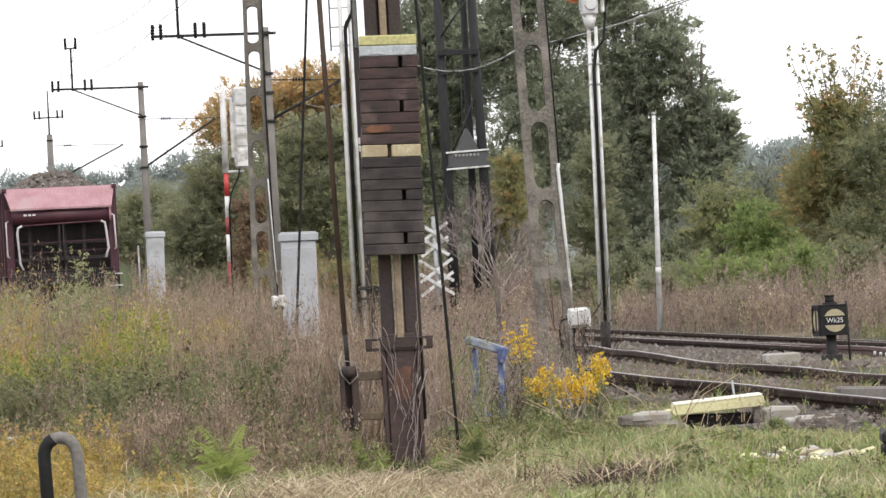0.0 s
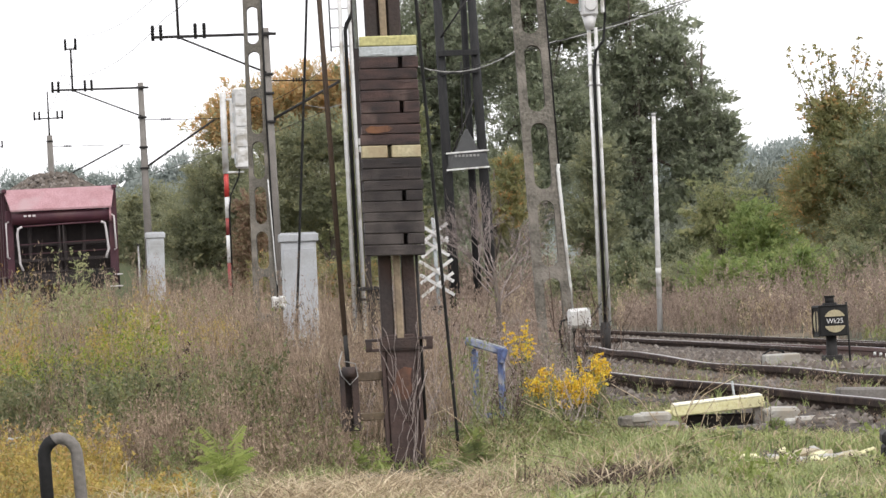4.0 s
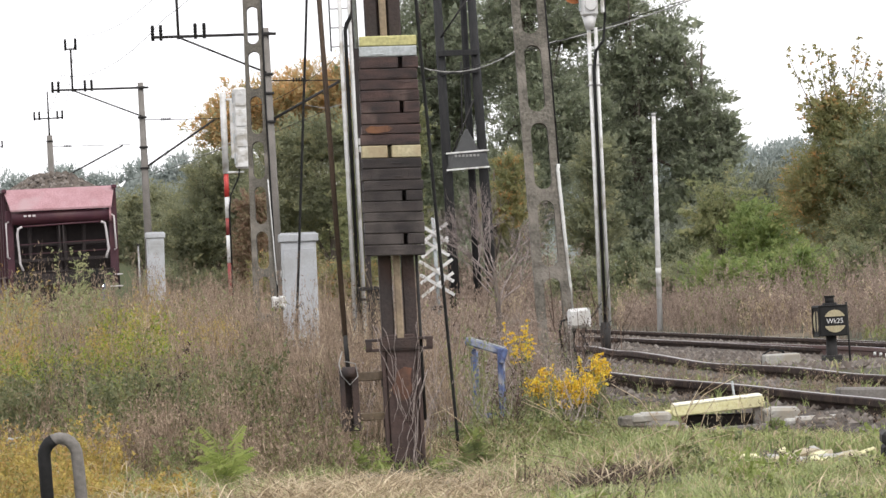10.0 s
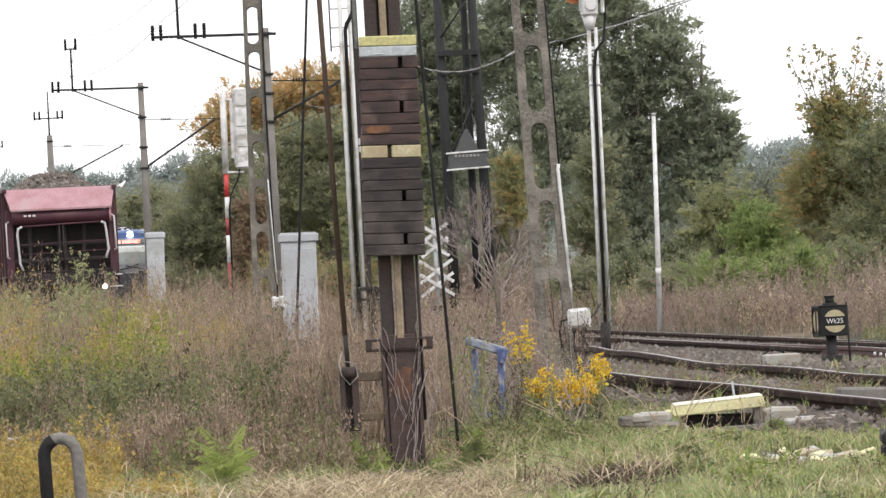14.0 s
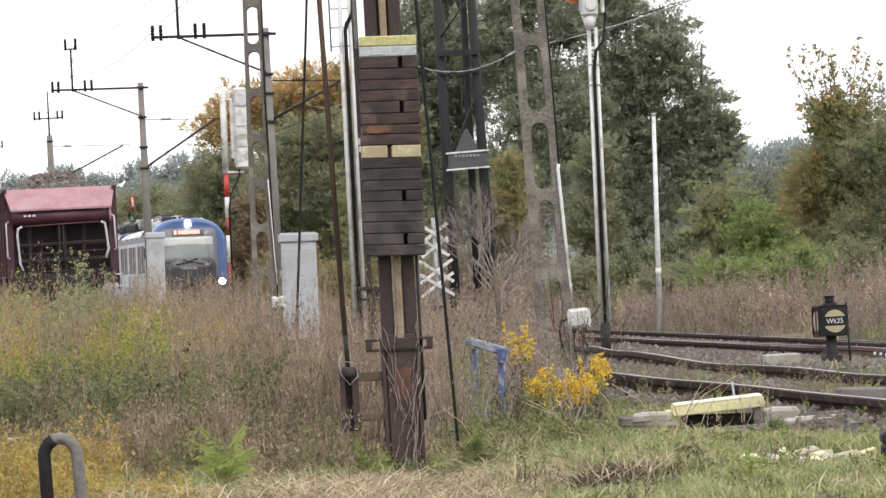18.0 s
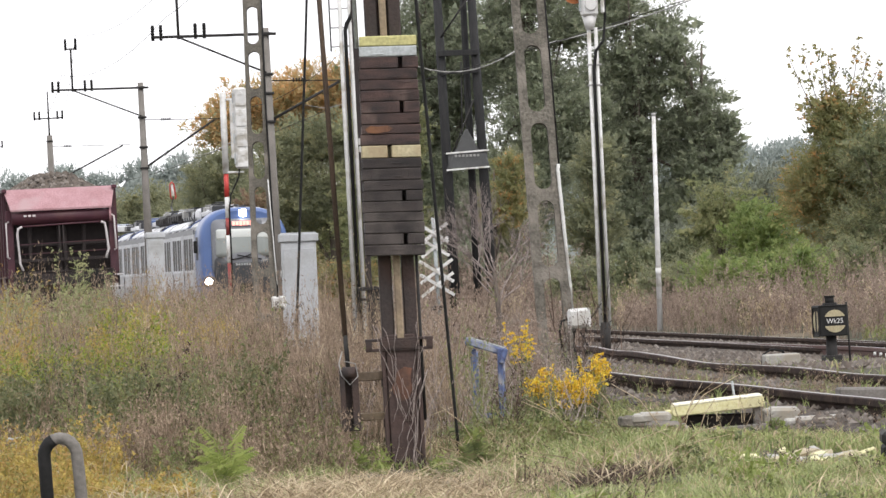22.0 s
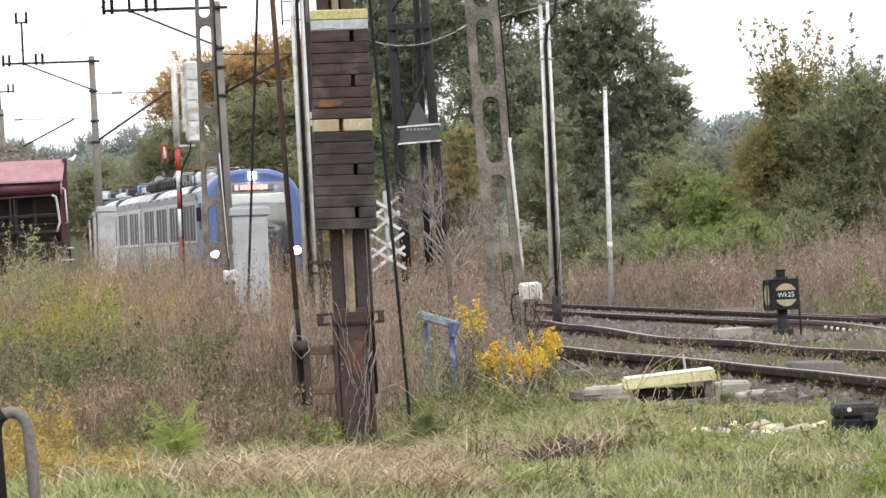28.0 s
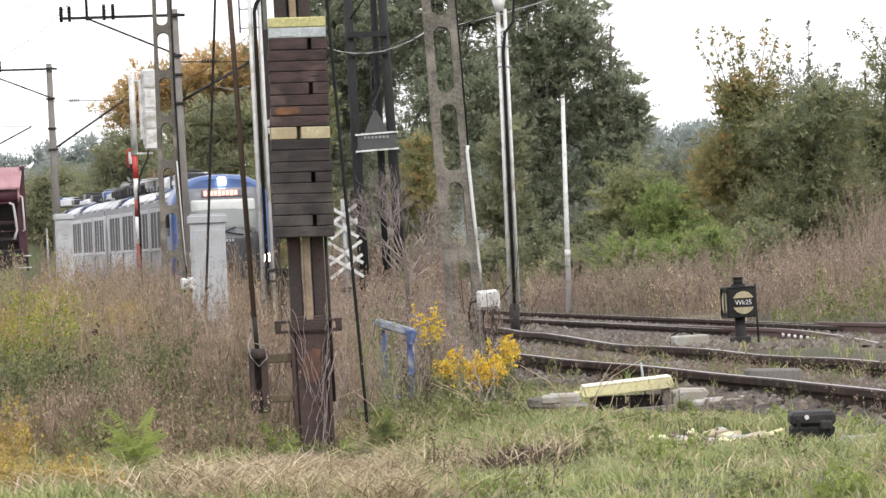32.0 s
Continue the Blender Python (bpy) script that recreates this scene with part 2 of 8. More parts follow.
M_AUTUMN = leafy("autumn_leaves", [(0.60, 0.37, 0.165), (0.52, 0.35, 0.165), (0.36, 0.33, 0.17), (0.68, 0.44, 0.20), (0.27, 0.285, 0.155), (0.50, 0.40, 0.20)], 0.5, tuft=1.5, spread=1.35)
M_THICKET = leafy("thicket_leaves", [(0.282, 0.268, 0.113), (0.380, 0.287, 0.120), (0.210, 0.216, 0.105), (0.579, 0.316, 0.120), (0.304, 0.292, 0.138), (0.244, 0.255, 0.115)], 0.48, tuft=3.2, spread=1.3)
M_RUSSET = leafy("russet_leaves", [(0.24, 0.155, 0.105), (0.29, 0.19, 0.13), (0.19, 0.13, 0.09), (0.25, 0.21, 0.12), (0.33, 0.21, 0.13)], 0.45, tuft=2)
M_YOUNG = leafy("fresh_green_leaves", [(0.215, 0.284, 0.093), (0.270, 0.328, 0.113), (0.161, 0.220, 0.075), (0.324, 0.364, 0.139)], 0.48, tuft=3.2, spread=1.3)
# Distance haze is painted into both leaf palettes as a pale grey-green.
M_FAR = leafy("haze_tinted_far_leaves", [(0.324, 0.368, 0.346), (0.343, 0.385, 0.363), (0.305, 0.347, 0.327), (0.361, 0.392, 0.363)], thin=0.2, rough=0.9)
M_HAZY = leafy("haze_tinted_wood_leaves", [(0.194, 0.215, 0.163), (0.219, 0.237, 0.181), (0.172, 0.194, 0.146), (0.237, 0.249, 0.189)], thin=0.3, rough=0.9)
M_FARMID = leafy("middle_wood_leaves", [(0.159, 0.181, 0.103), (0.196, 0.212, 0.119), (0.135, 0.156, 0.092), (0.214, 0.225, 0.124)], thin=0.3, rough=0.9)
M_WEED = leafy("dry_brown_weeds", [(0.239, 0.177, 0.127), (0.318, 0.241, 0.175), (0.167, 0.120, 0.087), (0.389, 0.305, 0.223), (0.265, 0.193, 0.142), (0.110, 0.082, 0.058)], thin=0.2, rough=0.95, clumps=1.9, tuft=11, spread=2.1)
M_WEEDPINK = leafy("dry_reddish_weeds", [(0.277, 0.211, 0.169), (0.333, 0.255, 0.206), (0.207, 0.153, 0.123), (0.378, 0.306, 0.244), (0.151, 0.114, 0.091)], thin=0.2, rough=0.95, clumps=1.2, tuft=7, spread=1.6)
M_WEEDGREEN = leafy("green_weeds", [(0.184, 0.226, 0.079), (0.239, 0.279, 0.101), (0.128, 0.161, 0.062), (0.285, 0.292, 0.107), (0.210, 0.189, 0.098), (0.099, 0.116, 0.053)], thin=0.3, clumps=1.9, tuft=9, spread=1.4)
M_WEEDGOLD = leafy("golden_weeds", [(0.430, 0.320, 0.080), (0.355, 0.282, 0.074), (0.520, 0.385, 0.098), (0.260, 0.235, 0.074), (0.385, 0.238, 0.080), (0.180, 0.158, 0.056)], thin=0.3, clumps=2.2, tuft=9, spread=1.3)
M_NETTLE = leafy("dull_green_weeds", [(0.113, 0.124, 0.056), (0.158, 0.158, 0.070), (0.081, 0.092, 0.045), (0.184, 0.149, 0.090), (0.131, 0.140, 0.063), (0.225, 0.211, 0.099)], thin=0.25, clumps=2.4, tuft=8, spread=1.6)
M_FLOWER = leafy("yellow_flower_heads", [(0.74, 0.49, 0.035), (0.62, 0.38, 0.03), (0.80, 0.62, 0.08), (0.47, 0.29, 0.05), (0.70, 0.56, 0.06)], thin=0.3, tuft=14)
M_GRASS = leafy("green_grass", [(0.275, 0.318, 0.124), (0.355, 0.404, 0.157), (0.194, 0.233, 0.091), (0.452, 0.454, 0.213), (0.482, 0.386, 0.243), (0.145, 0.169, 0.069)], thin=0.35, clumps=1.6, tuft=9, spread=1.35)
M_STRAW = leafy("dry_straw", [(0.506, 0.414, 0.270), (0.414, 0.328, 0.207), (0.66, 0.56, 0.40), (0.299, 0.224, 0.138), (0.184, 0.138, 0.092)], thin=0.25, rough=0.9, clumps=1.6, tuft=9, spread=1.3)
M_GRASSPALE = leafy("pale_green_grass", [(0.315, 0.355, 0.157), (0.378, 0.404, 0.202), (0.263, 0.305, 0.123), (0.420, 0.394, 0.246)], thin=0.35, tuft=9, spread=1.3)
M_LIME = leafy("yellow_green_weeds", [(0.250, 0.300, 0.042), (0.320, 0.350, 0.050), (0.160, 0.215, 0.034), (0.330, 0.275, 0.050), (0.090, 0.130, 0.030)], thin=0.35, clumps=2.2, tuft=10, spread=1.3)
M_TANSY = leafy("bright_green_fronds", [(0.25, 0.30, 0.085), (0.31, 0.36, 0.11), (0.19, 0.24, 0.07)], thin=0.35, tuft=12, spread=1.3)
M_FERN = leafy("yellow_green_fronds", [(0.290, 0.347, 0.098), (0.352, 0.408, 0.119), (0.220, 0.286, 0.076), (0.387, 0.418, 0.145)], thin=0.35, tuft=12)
M_LITTER = leafy("dark_litter", [(0.10, 0.065, 0.05), (0.07, 0.048, 0.037), (0.17, 0.12, 0.09), (0.05, 0.036, 0.03)], thin=0.1, rough=0.95)
M_SEED = leafy("dark_seed_heads", [(0.06, 0.04, 0.03), (0.085, 0.058, 0.042), (0.045, 0.032, 0.025)], thin=0.1, rough=0.95)

# ---------------------------------------------------------------- mesh helpers


def box(bm, c, s, rot=(0, 0, 0), bev=0.0):
    """A box of size s about c; bev rounds its edges."""
    b = bmesh.new()
    bmesh.ops.create_cube(b, size=1.0, matrix=Matrix.Diagonal((*s, 1)))
    if bev:
        bmesh.ops.bevel(b, geom=list(b.edges), offset=bev, segments=1, affect="EDGES")
    bmesh.ops.transform(b, matrix=pose(*c, *rot), verts=b.verts)
    merge(bm, b)
    return bm


def merge(bm, b):
    m = bpy.data.meshes.new("t")
    b.to_mesh(m)
    b.free()
    bm.from_mesh(m)
    bpy.data.meshes.remove(m)


def tube(bm, p, q, r, r2=None, n=8, caps=True):
    """A round bar from p to q, tapering from r to r2."""
    p, q = Vector(p), Vector(q)
    r2 = r if r2 is None else r2
    d = (q - p)
    if d.length < 1e-6:
        return bm
    t = d.to_track_quat("Z", "Y").to_matrix()
    rings = []
    for c, rr in ((p, r), (q, r2)):
        rings.append([bm.verts.new(c + t @ Vector((rr * cos(2 * pi * i / n), rr * sin(2 * pi * i / n), 0))) for i in range(n)])
    for i in range(n):
        f = bm.faces.new((rings[0][i], rings[0][(i + 1) % n], rings[1][(i + 1) % n], rings[1][i]))
        f.smooth = True
    if caps:
        bm.faces.new(rings[0][::-1])
        bm.faces.new(rings[1])
    return bm


def bent(bm, pts, r, n=6):
    """A round bar that runs through the points, with joints closed."""
    rings = []
    pts = [Vector(p) for p in pts]
    for i, p in enumerate(pts):
        d = (pts[min(i + 1, len(pts) - 1)] - pts[max(i - 1, 0)]).normalized()
        t = d.to_track_quat("Z", "Y").to_matrix()
        rr = r[i] if isinstance(r, (list, tuple)) else r
        rings.append([bm.verts.new(p + t @ Vector((rr * cos(2 * pi * k / n), rr * sin(2 * pi * k / n), 0))) for k in range(n)])
    for a, b in zip(rings, rings[1:]):
        off = min(range(n), key=lambda o: (a[0].co - b[o].co).length)
        for k in range(n):
            f = bm.faces.new((a[k], a[(k + 1) % n], b[(k + 1 + off) % n], b[(k + off) % n]))
            f.smooth = True
    bm.faces.new(rings[0][::-1])
    bm.faces.new(rings[-1])
    return bm


def prism(bm, outline, y0, y1):
    """An outline in x, z drawn out from y0 to y1."""
    a = [bm.verts.new((x, y0, z)) for x, z in outline]
    b = [bm.verts.new((x, y1, z)) for x, z in outline]
    bm.faces.new(a)
    bm.faces.new(b[::-1])
    for i in range(len(a)):
        j = (i + 1) % len(a)
        bm.faces.new((a[j], a[i], b[i], b[j]))
    bmesh.ops.recalc_face_normals(bm, faces=bm.faces)
    return bm


def part(name, bm, material, parent, label=""):
    """Links a bmesh as one mesh object under a thing or a part (or at top level)."""
    me = bpy.data.meshes.new(name)
    bm.to_mesh(me)
    bm.free()
    me.materials.append(material)
    ob = new(name, me)
    ob.parent = parent
    if label:
        ob["label"] = label
    return ob


def piece(name, mesh, parent, m):
    """One more object on a mesh that is there already."""
    ob = new(name, mesh)
    ob.parent = parent
    ob.matrix_basis = m
    return ob


def B():
    return bmesh.new()


def thing(name, m, label, category, group="", kind=""):
    e = new(name)
    e.empty_display_size = 0.2
    e.matrix_basis = m
    return tagged(e, label, category, group, kind)


def arrays(name, verts, faces, material, parent=None):
    """A mesh from numpy arrays: verts n x 3, faces m x k."""
    me = bpy.data.meshes.new(name)
    k = faces.shape[1]
    me.vertices.add(len(verts))
    me.vertices.foreach_set("co", np.ascontiguousarray(verts, dtype=np.float32).ravel())
    me.loops.add(faces.size)
    me.loops.foreach_set("vertex_index", np.ascontiguousarray(faces, dtype=np.int32).ravel())
    me.polygons.add(len(faces))
    me.polygons.foreach_set("loop_start", np.arange(0, faces.size, k, dtype=np.int32))
    me.update(calc_edges=True)
    me.materials.append(material)
    ob = new(name, me)
    ob.parent = parent
    return ob


RNG = np.random.default_rng(7)


def leaf_quads(pts, size, up=0.35, ratio=0.55, face=None):
    """A small four-cornered leaf at every point, of chance turn, or looking roughly along face."""
    n = len(pts)
    if face is None:
        a = RNG.normal(size=(n, 3))
        a[:, 2] += up
        a /= np.linalg.norm(a, axis=1)[:, None]
        b = np.cross(a, RNG.normal(size=(n, 3)))
    else:
        a = np.cross(face, RNG.normal(size=(n, 3)))
        a /= np.linalg.norm(a, axis=1)[:, None]
        b = np.cross(face, a)
    b /= np.linalg.norm(b, axis=1)[:, None]
    s = (size * RNG.uniform(0.55, 1.4, n))[:, None]
    v = np.stack([pts - a * s * 0.5, pts + b * s * ratio * 0.5, pts + a * s * 0.5, pts - b * s * ratio * 0.5], axis=1).reshape(-1, 3)
    return v, np.arange(4 * n).reshape(n, 4)


def leaf_tris(pts, size, up=0.35, ratio=0.55, face=None):
    """The same with three corners, for leaves that are small or far away."""
    v, f = leaf_quads(pts, size, up, ratio, face)
    v = v.reshape(-1, 4, 3)
    h = (v[:, 1] - v[:, 3]) * 0.5
    return np.stack([v[:, 0] - h, v[:, 0] + h, v[:, 2]], axis=1).reshape(-1, 3), np.arange(3 * len(v)).reshape(-1, 3)


def fbm(x, y, f, seed=0.0):
    return np.array([noise.noise((a * f + seed, b * f - seed, seed)) for a, b in zip(x, y)])


def height(x, y):
    """The ground's height: a level verge that falls a little towards the main line."""
    t = np.clip((np.asarray(y, float) - 29) / 25, 0, 1)
    return 0.26 - 0.40 * (t * t * (3 - 2 * t)) + 0.03 * np.sin(np.asarray(x) * 1.7 + np.asarray(y) * 0.6) + 0.02 * np.sin(np.asarray(y) * 1.3)


def main_line(y):
    """x of the main line's middle at the distance y."""
    return 14.55 - 0.1635 * y


HEAD = math.degrees(math.atan(0.1635))

# ---------------------------------------------------------------- ground and tracks


def build_ground():
    xs = np.concatenate([np.linspace(-2500, -60, 14), np.linspace(-45, 45, 91), np.linspace(60, 2500, 14)])
    ys = np.concatenate([np.linspace(-2500, -20, 12), np.linspace(-10, 130, 141), np.linspace(140, 3500, 26)])
    gx, gy = np.meshgrid(xs, ys)
    x, y = gx.ravel(), gy.ravel()
    z = height(x, y)
    near = (np.abs(x) < 45) & (y > 5) & (y < 130)
    z = z + np.where(near, 0.03 * np.sin(x * 5.1) * np.cos(y * 3.7), 0)
    w = len(xs)
    i = np.arange(len(ys) - 1)[:, None] * w + np.arange(w - 1)[None, :]
    f = np.stack([i, i + 1, i + 1 + w, i + w], axis=-1).reshape(-1, 4)
    g = arrays("ground", np.stack([x, y, z], 1), f, M_GROUND)
    tagged(g, "grassy railway verge with bare soil and plant litter", "ground", kind="structure")


RAILSHAPE = [(-0.036, 0.0), (-0.036, -0.035), (-0.010, -0.055), (-0.010, -0.125), (-0.065, -0.145), (-0.065, -0.158), (0.065, -0.158),
             (0.065, -0.145), (0.010, -0.125), (0.010, -0.055), (0.036, -0.035), (0.036, 0.0), (0.028, 0.006), (-0.028, 0.006)]


def smooth_line(pts, step=1.2):
    """Points at even steps on a smooth curve through pts."""
    pts = [Vector(p) for p in pts]
    out = []
    for i in range(len(pts) - 1):
        p0, p1, p2, p3 = pts[max(i - 1, 0)], pts[i], pts[i + 1], pts[min(i + 2, len(pts) - 1)]
        n = max(2, int((p2 - p1).length / step))
        for k in range(n):
            t = k / n
            out.append(0.5 * ((2 * p1) + (p2 - p0) * t + (2 * p0 - 5 * p1 + 4 * p2 - p3) * t * t + (3 * p1 - p0 - 3 * p2 + p3) * t ** 3))
    return out + [pts[-1]]


def rail(name, pts, parent, material, wobble=0.0, step=1.2):
    """A rail swept along pts (its running surface); the head's top is a part of its own look."""
    line = smooth_line(pts, step)
    bm, top = B(), B()
    rows, tops = [], []
    for i, p in enumerate(line):
        d = (line[min(i + 1, len(line) - 1)] - line[max(i - 1, 0)]).normalized()
        side = Vector((d.y, -d.x, 0)).normalized()
        lift = wobble * noise.noise((p.x * 0.6, p.y * 0.35, 3.1))
        rows.append([bm.verts.new(p + side * a + Vector((0, 0, b + lift))) for a, b in RAILSHAPE])
        tops.append([top.verts.new(p + side * a + Vector((0, 0, 0.0085 + lift))) for a in (-0.019, 0.021)])
    for a, b in zip(rows, rows[1:]):
        for k in range(len(a)):
            bm.faces.new((a[k], a[(k + 1) % len(a)], b[(k + 1) % len(a)], b[k]))
    for a, b in zip(tops, tops[1:]):
        top.faces.new((a[0], a[1], b[1], b[0]))
    bm.faces.new(rows[0])
    bm.faces.new(rows[-1][::-1])
    bmesh.ops.recalc_face_normals(bm, faces=bm.faces)
    bmesh.ops.recalc_face_normals(top, faces=top.faces)
    r = part(name, bm, material, parent)
    part("running_surface", top, M_RAILTOP, r, "worn bright top of the rail head")
    return r


def bed(name, line, half, z0, z1, parent, material, skirt=1.3):
    """A ballast bed along a line of points: a flat crown at z1 that slopes to z0, roughened."""
    bm = B()
    rows = []
    offs = [-half - skirt, -half - skirt * 0.55, -half - skirt * 0.15, -half + 0.3, -0.5, 0, 0.5, half - 0.3, half + skirt * 0.15, half + skirt * 0.55, half + skirt]
    for i, p in enumerate(line):
        d = (line[min(i + 1, len(line) - 1)] - line[max(i - 1, 0)]).normalized()
        side = Vector((d.y, -d.x, 0)).normalized()
        row = []
        for o in offs:
            t = max(0.0, min(1.0, (half + skirt - abs(o)) / (skirt * 0.92)))
            q = p + side * o
            row.append(bm.verts.new((q.x, q.y, z0 + (z1 - z0) * t + 0.035 * noise.noise((q.x * 2.3, q.y * 1.7, 0.4)))))
        rows.append(row)
    for a, b in zip(rows, rows[1:]):
        for k in range(len(a) - 1):
            f = bm.faces.new((a[k], a[k + 1], b[k + 1], b[k]))
            f.smooth = True
    bmesh.ops.recalc_face_normals(bm, faces=bm.faces)
    return part(name, bm, material, parent)


def stones(name, x, y, z, size, material, parent):
    """Many small five-cornered stones at the given places."""
    n = len(x)
    s = size * RNG.uniform(0.5, 1.35, n)
    base = np.array([(1, 0, 0), (0, 1, 0), (-1, 0, 0), (0, -1, 0), (0, 0, 0.85)])
    off = base[None] * RNG.uniform(0.6, 1.2, (n, 5, 3)) * s[:, None, None]
    a = RNG.uniform(0, 6.28, n)
    c, q = np.cos(a), np.sin(a)
    ox, oy = off[..., 0] * c[:, None] - off[..., 1] * q[:, None], off[..., 0] * q[:, None] + off[..., 1] * c[:, None]
    v = np.stack([x[:, None] + ox, y[:, None] + oy, z[:, None] + off[..., 2]], -1).reshape(-1, 3)
    i = (np.arange(n) * 5)[:, None]
    tri = np.array([(0, 1, 4), (1, 2, 4), (2, 3, 4), (3, 0, 4)])
    f = (i[:, None, :] + tri[None]).reshape(-1, 3)
    return arrays(name, v, f, material, parent)


SIDING_FAR = [(-0.6, 62, 0.28), (0.55, 50, 0.36), (1.51, 40.6, 0.40), (2.1, 34.1, 0.40), (2.66, 30.0, 0.40), (3.39, 25.3, 0.40), (4.2, 20, 0.40), (5.6, 10, 0.40)]
SIDING_NEAR = [(-2.0, 62, 0.28), (-0.9, 50, 0.36), (0.08, 40, 0.40), (0.72, 34.2, 0.40), (1.23, 30.3, 0.40), (1.98, 26.2, 0.40), (2.42, 23.6, 0.40), (2.84, 20.0, 0.40), (4.2, 10, 0.40)]


def build_tracks():
    main = thing("main_track", pose(0, 0, 0), "rusty main line track on dark ballast", "railway track", kind="structure")
    up = [(main_line(y), y, 0) for y in range(30, 331, 6)]
    for off in (-0.755, 0.755):
        rail("rail", [(x + off, y, z) for x, y, z in up], main, M_RAIL, step=6)
    line = [Vector(p) for p in up]
    bed("ballast_bed", line, 1.6, -0.22, -0.085, main, M_BALLAST)
    # turnout that leaves the main line
    branch = [(main_line(66) - 0.755, 66, 0.0), (4.2, 59.5, 0.0), (4.95, 54.8, 0.02), (5.2, 48.5, 0.10), (5.05, 42, 0.17), (4.8, 35.5, 0.22), (4.6, 28, 0.26)]
    rail("turnout_rail", branch, main, M_REDRAIL)
    rail("turnout_rail", [(x + 1.45, y + 0.2, z) for x, y, z in branch[2:]], main, M_REDRAIL)
    for k in range(6):
        y = 47.4 - k * 0.8
        x, z = 5.2 - (48.5 - y) * 0.023 - 0.04, 0.04 + (48.5 - y) * 0.0108
        bm = B()
        tube(bm, (x, y, z), (x - 0.03, y, z), 0.024, n=8)
        part("bolt", bm, M_WHITE, main, "white painted bolt")
    rail("check_rail", [(main_line(y) + 0.60, y, -0.01) for y in (58, 55, 52, 49)], main, M_RAIL)
    sl = B()
    box(sl, (0, 0, -0.065), (2.5, 0.24, 0.13), bev=0.01)
    first = part("sleeper", sl, M_SLEEPER, main)
    first.matrix_basis = pose(main_line(40), 40, -0.085, 0, 0, HEAD)
    for i in range(1, 120):
        y = 40 + i * 0.62
        piece("sleeper", first.data, main, pose(main_line(y), y, -0.085, 0, 0, HEAD + random.uniform(-1, 1)))
    n = 9000
    y = RNG.uniform(42, 84, n)
    x = main_line(y) + RNG.normal(0, 1.15, n)
    tagged(stones("ballast_stones", x, y, np.full(n, -0.085) - 0.07 * np.abs(x - main_line(y)) / 2, 0.055, M_STONE, main), kind="stuff")
    # wagon's track
    wag = thing("wagon_track", pose(0, 0, 0), "siding track under the goods wagon", "railway track", kind="structure")
    wl = [(-10.35 - 0.1635 * (y - 107.7), y, 0.30) for y in range(84, 260, 8)]
    for off in (-0.755, 0.755):
        rail("rail", [(x + off, y, z) for x, y, z in wl], wag, M_RAIL, step=8)
    bed("ballast_bed", [Vector(p) for p in wl], 1.7, -0.2, 0.17, wag, M_BALLAST)
    # near siding
    near = thing("siding_track", pose(0, 0, 0), "uneven overgrown siding track with worn rails", "railway track", kind="structure")
    rail("rail", SIDING_FAR, near, M_RAIL, 0.035, 0.35)
    rail("rail", SIDING_NEAR, near, M_RAIL, 0.035, 0.35)
    mid = smooth_line([((a[0] + b[0]) / 2, (a[1] + b[1]) / 2, 0) for a, b in zip(SIDING_FAR[:5], SIDING_NEAR[:5])] + [(2.9, 24.4, 0), (3.5, 20, 0), (4.9, 10, 0)], 0.6)
    bed("ballast_bed", mid, 0.88, 0.16, 0.308, near, M_BALLAST, 0.5)
    sl = B()
    box(sl, (0, 0, -0.06), (2.2, 0.23, 0.12), bev=0.012)
    first = None
    for i, p in enumerate(mid[:-1]):
        if p.y > 55 or p.y < 12:
            continue
        q = mid[i + 1]
        m = pose(p.x + random.uniform(-0.05, 0.05), p.y, 0.272, random.uniform(-1, 1), random.uniform(-1, 1), math.degrees(math.atan2(p.x - q.x, p.y - q.y)) * -1 + random.uniform(-2, 2))
        if first is None:
            first = part("sleeper", sl, M_SLEEPER, near)
            first.matrix_basis = m
        else:
            piece("sleeper", first.data, near, m)
    k = RNG.integers(0, len(mid) - 1, 26000)
    px = np.array([mid[i].x for i in k]) + np.clip(RNG.normal(0, 0.75, len(k)), -1.35, 1.35)
    py = np.array([mid[i].y for i in k]) + RNG.uniform(-0.3, 0.3, len(k))
    keep = (py > 16) & (py < 50)
    side = np.abs(px - np.array([mid[i].x for i in k]))
    pz = 0.302 - 0.12 * np.clip((side - 0.9) / 0.5, 0, 1) + RNG.uniform(-0.01, 0.015, len(side))
    tagged(stones("ballast_stones", px[keep], py[keep], pz[keep], 0.030, M_STONE, near), kind="stuff")
    n = 22000
    y = RNG.uniform(34, 60, n)
    lo = np.interp(y, [34.1, 40.6, 50, 62], [2.1, 1.51, 0.55, -0.6]) + 0.3
    x = lo + (main_line(y) - 1.0 - lo) * RNG.uniform(0, 1, n)
    tagged(stones("ballast_stones", x, y, height(x, y) + 0.022 + RNG.uniform(-0.02, 0.02, n), 0.045, M_STONE, near), kind="stuff")
    # fastenings along both near rails
    clip = B()
    box(clip, (0, 0, 0.01), (0.16, 0.1, 0.02), bev=0.004)
    tube(clip, (-0.05, 0, 0.02), (-0.05, 0, 0.055), 0.014, n=6)
    tube(clip, (0.05, 0, 0.02), (0.05, 0, 0.055), 0.014, n=6)
    first = None
    for pts in (SIDING_FAR, SIDING_NEAR):
        for p in smooth_line(pts, 0.6):
            if 16 < p.y < 42:
                for side in (-0.13, 0.13):
                    if first is None:
                        first = part("rail_clip", clip, M_RAIL, near)
                        first.matrix_basis = pose(p.x + side, p.y, 0.262)
                    else:
                        piece("rail_clip", first.data, near, pose(p.x + side, p.y, 0.262))
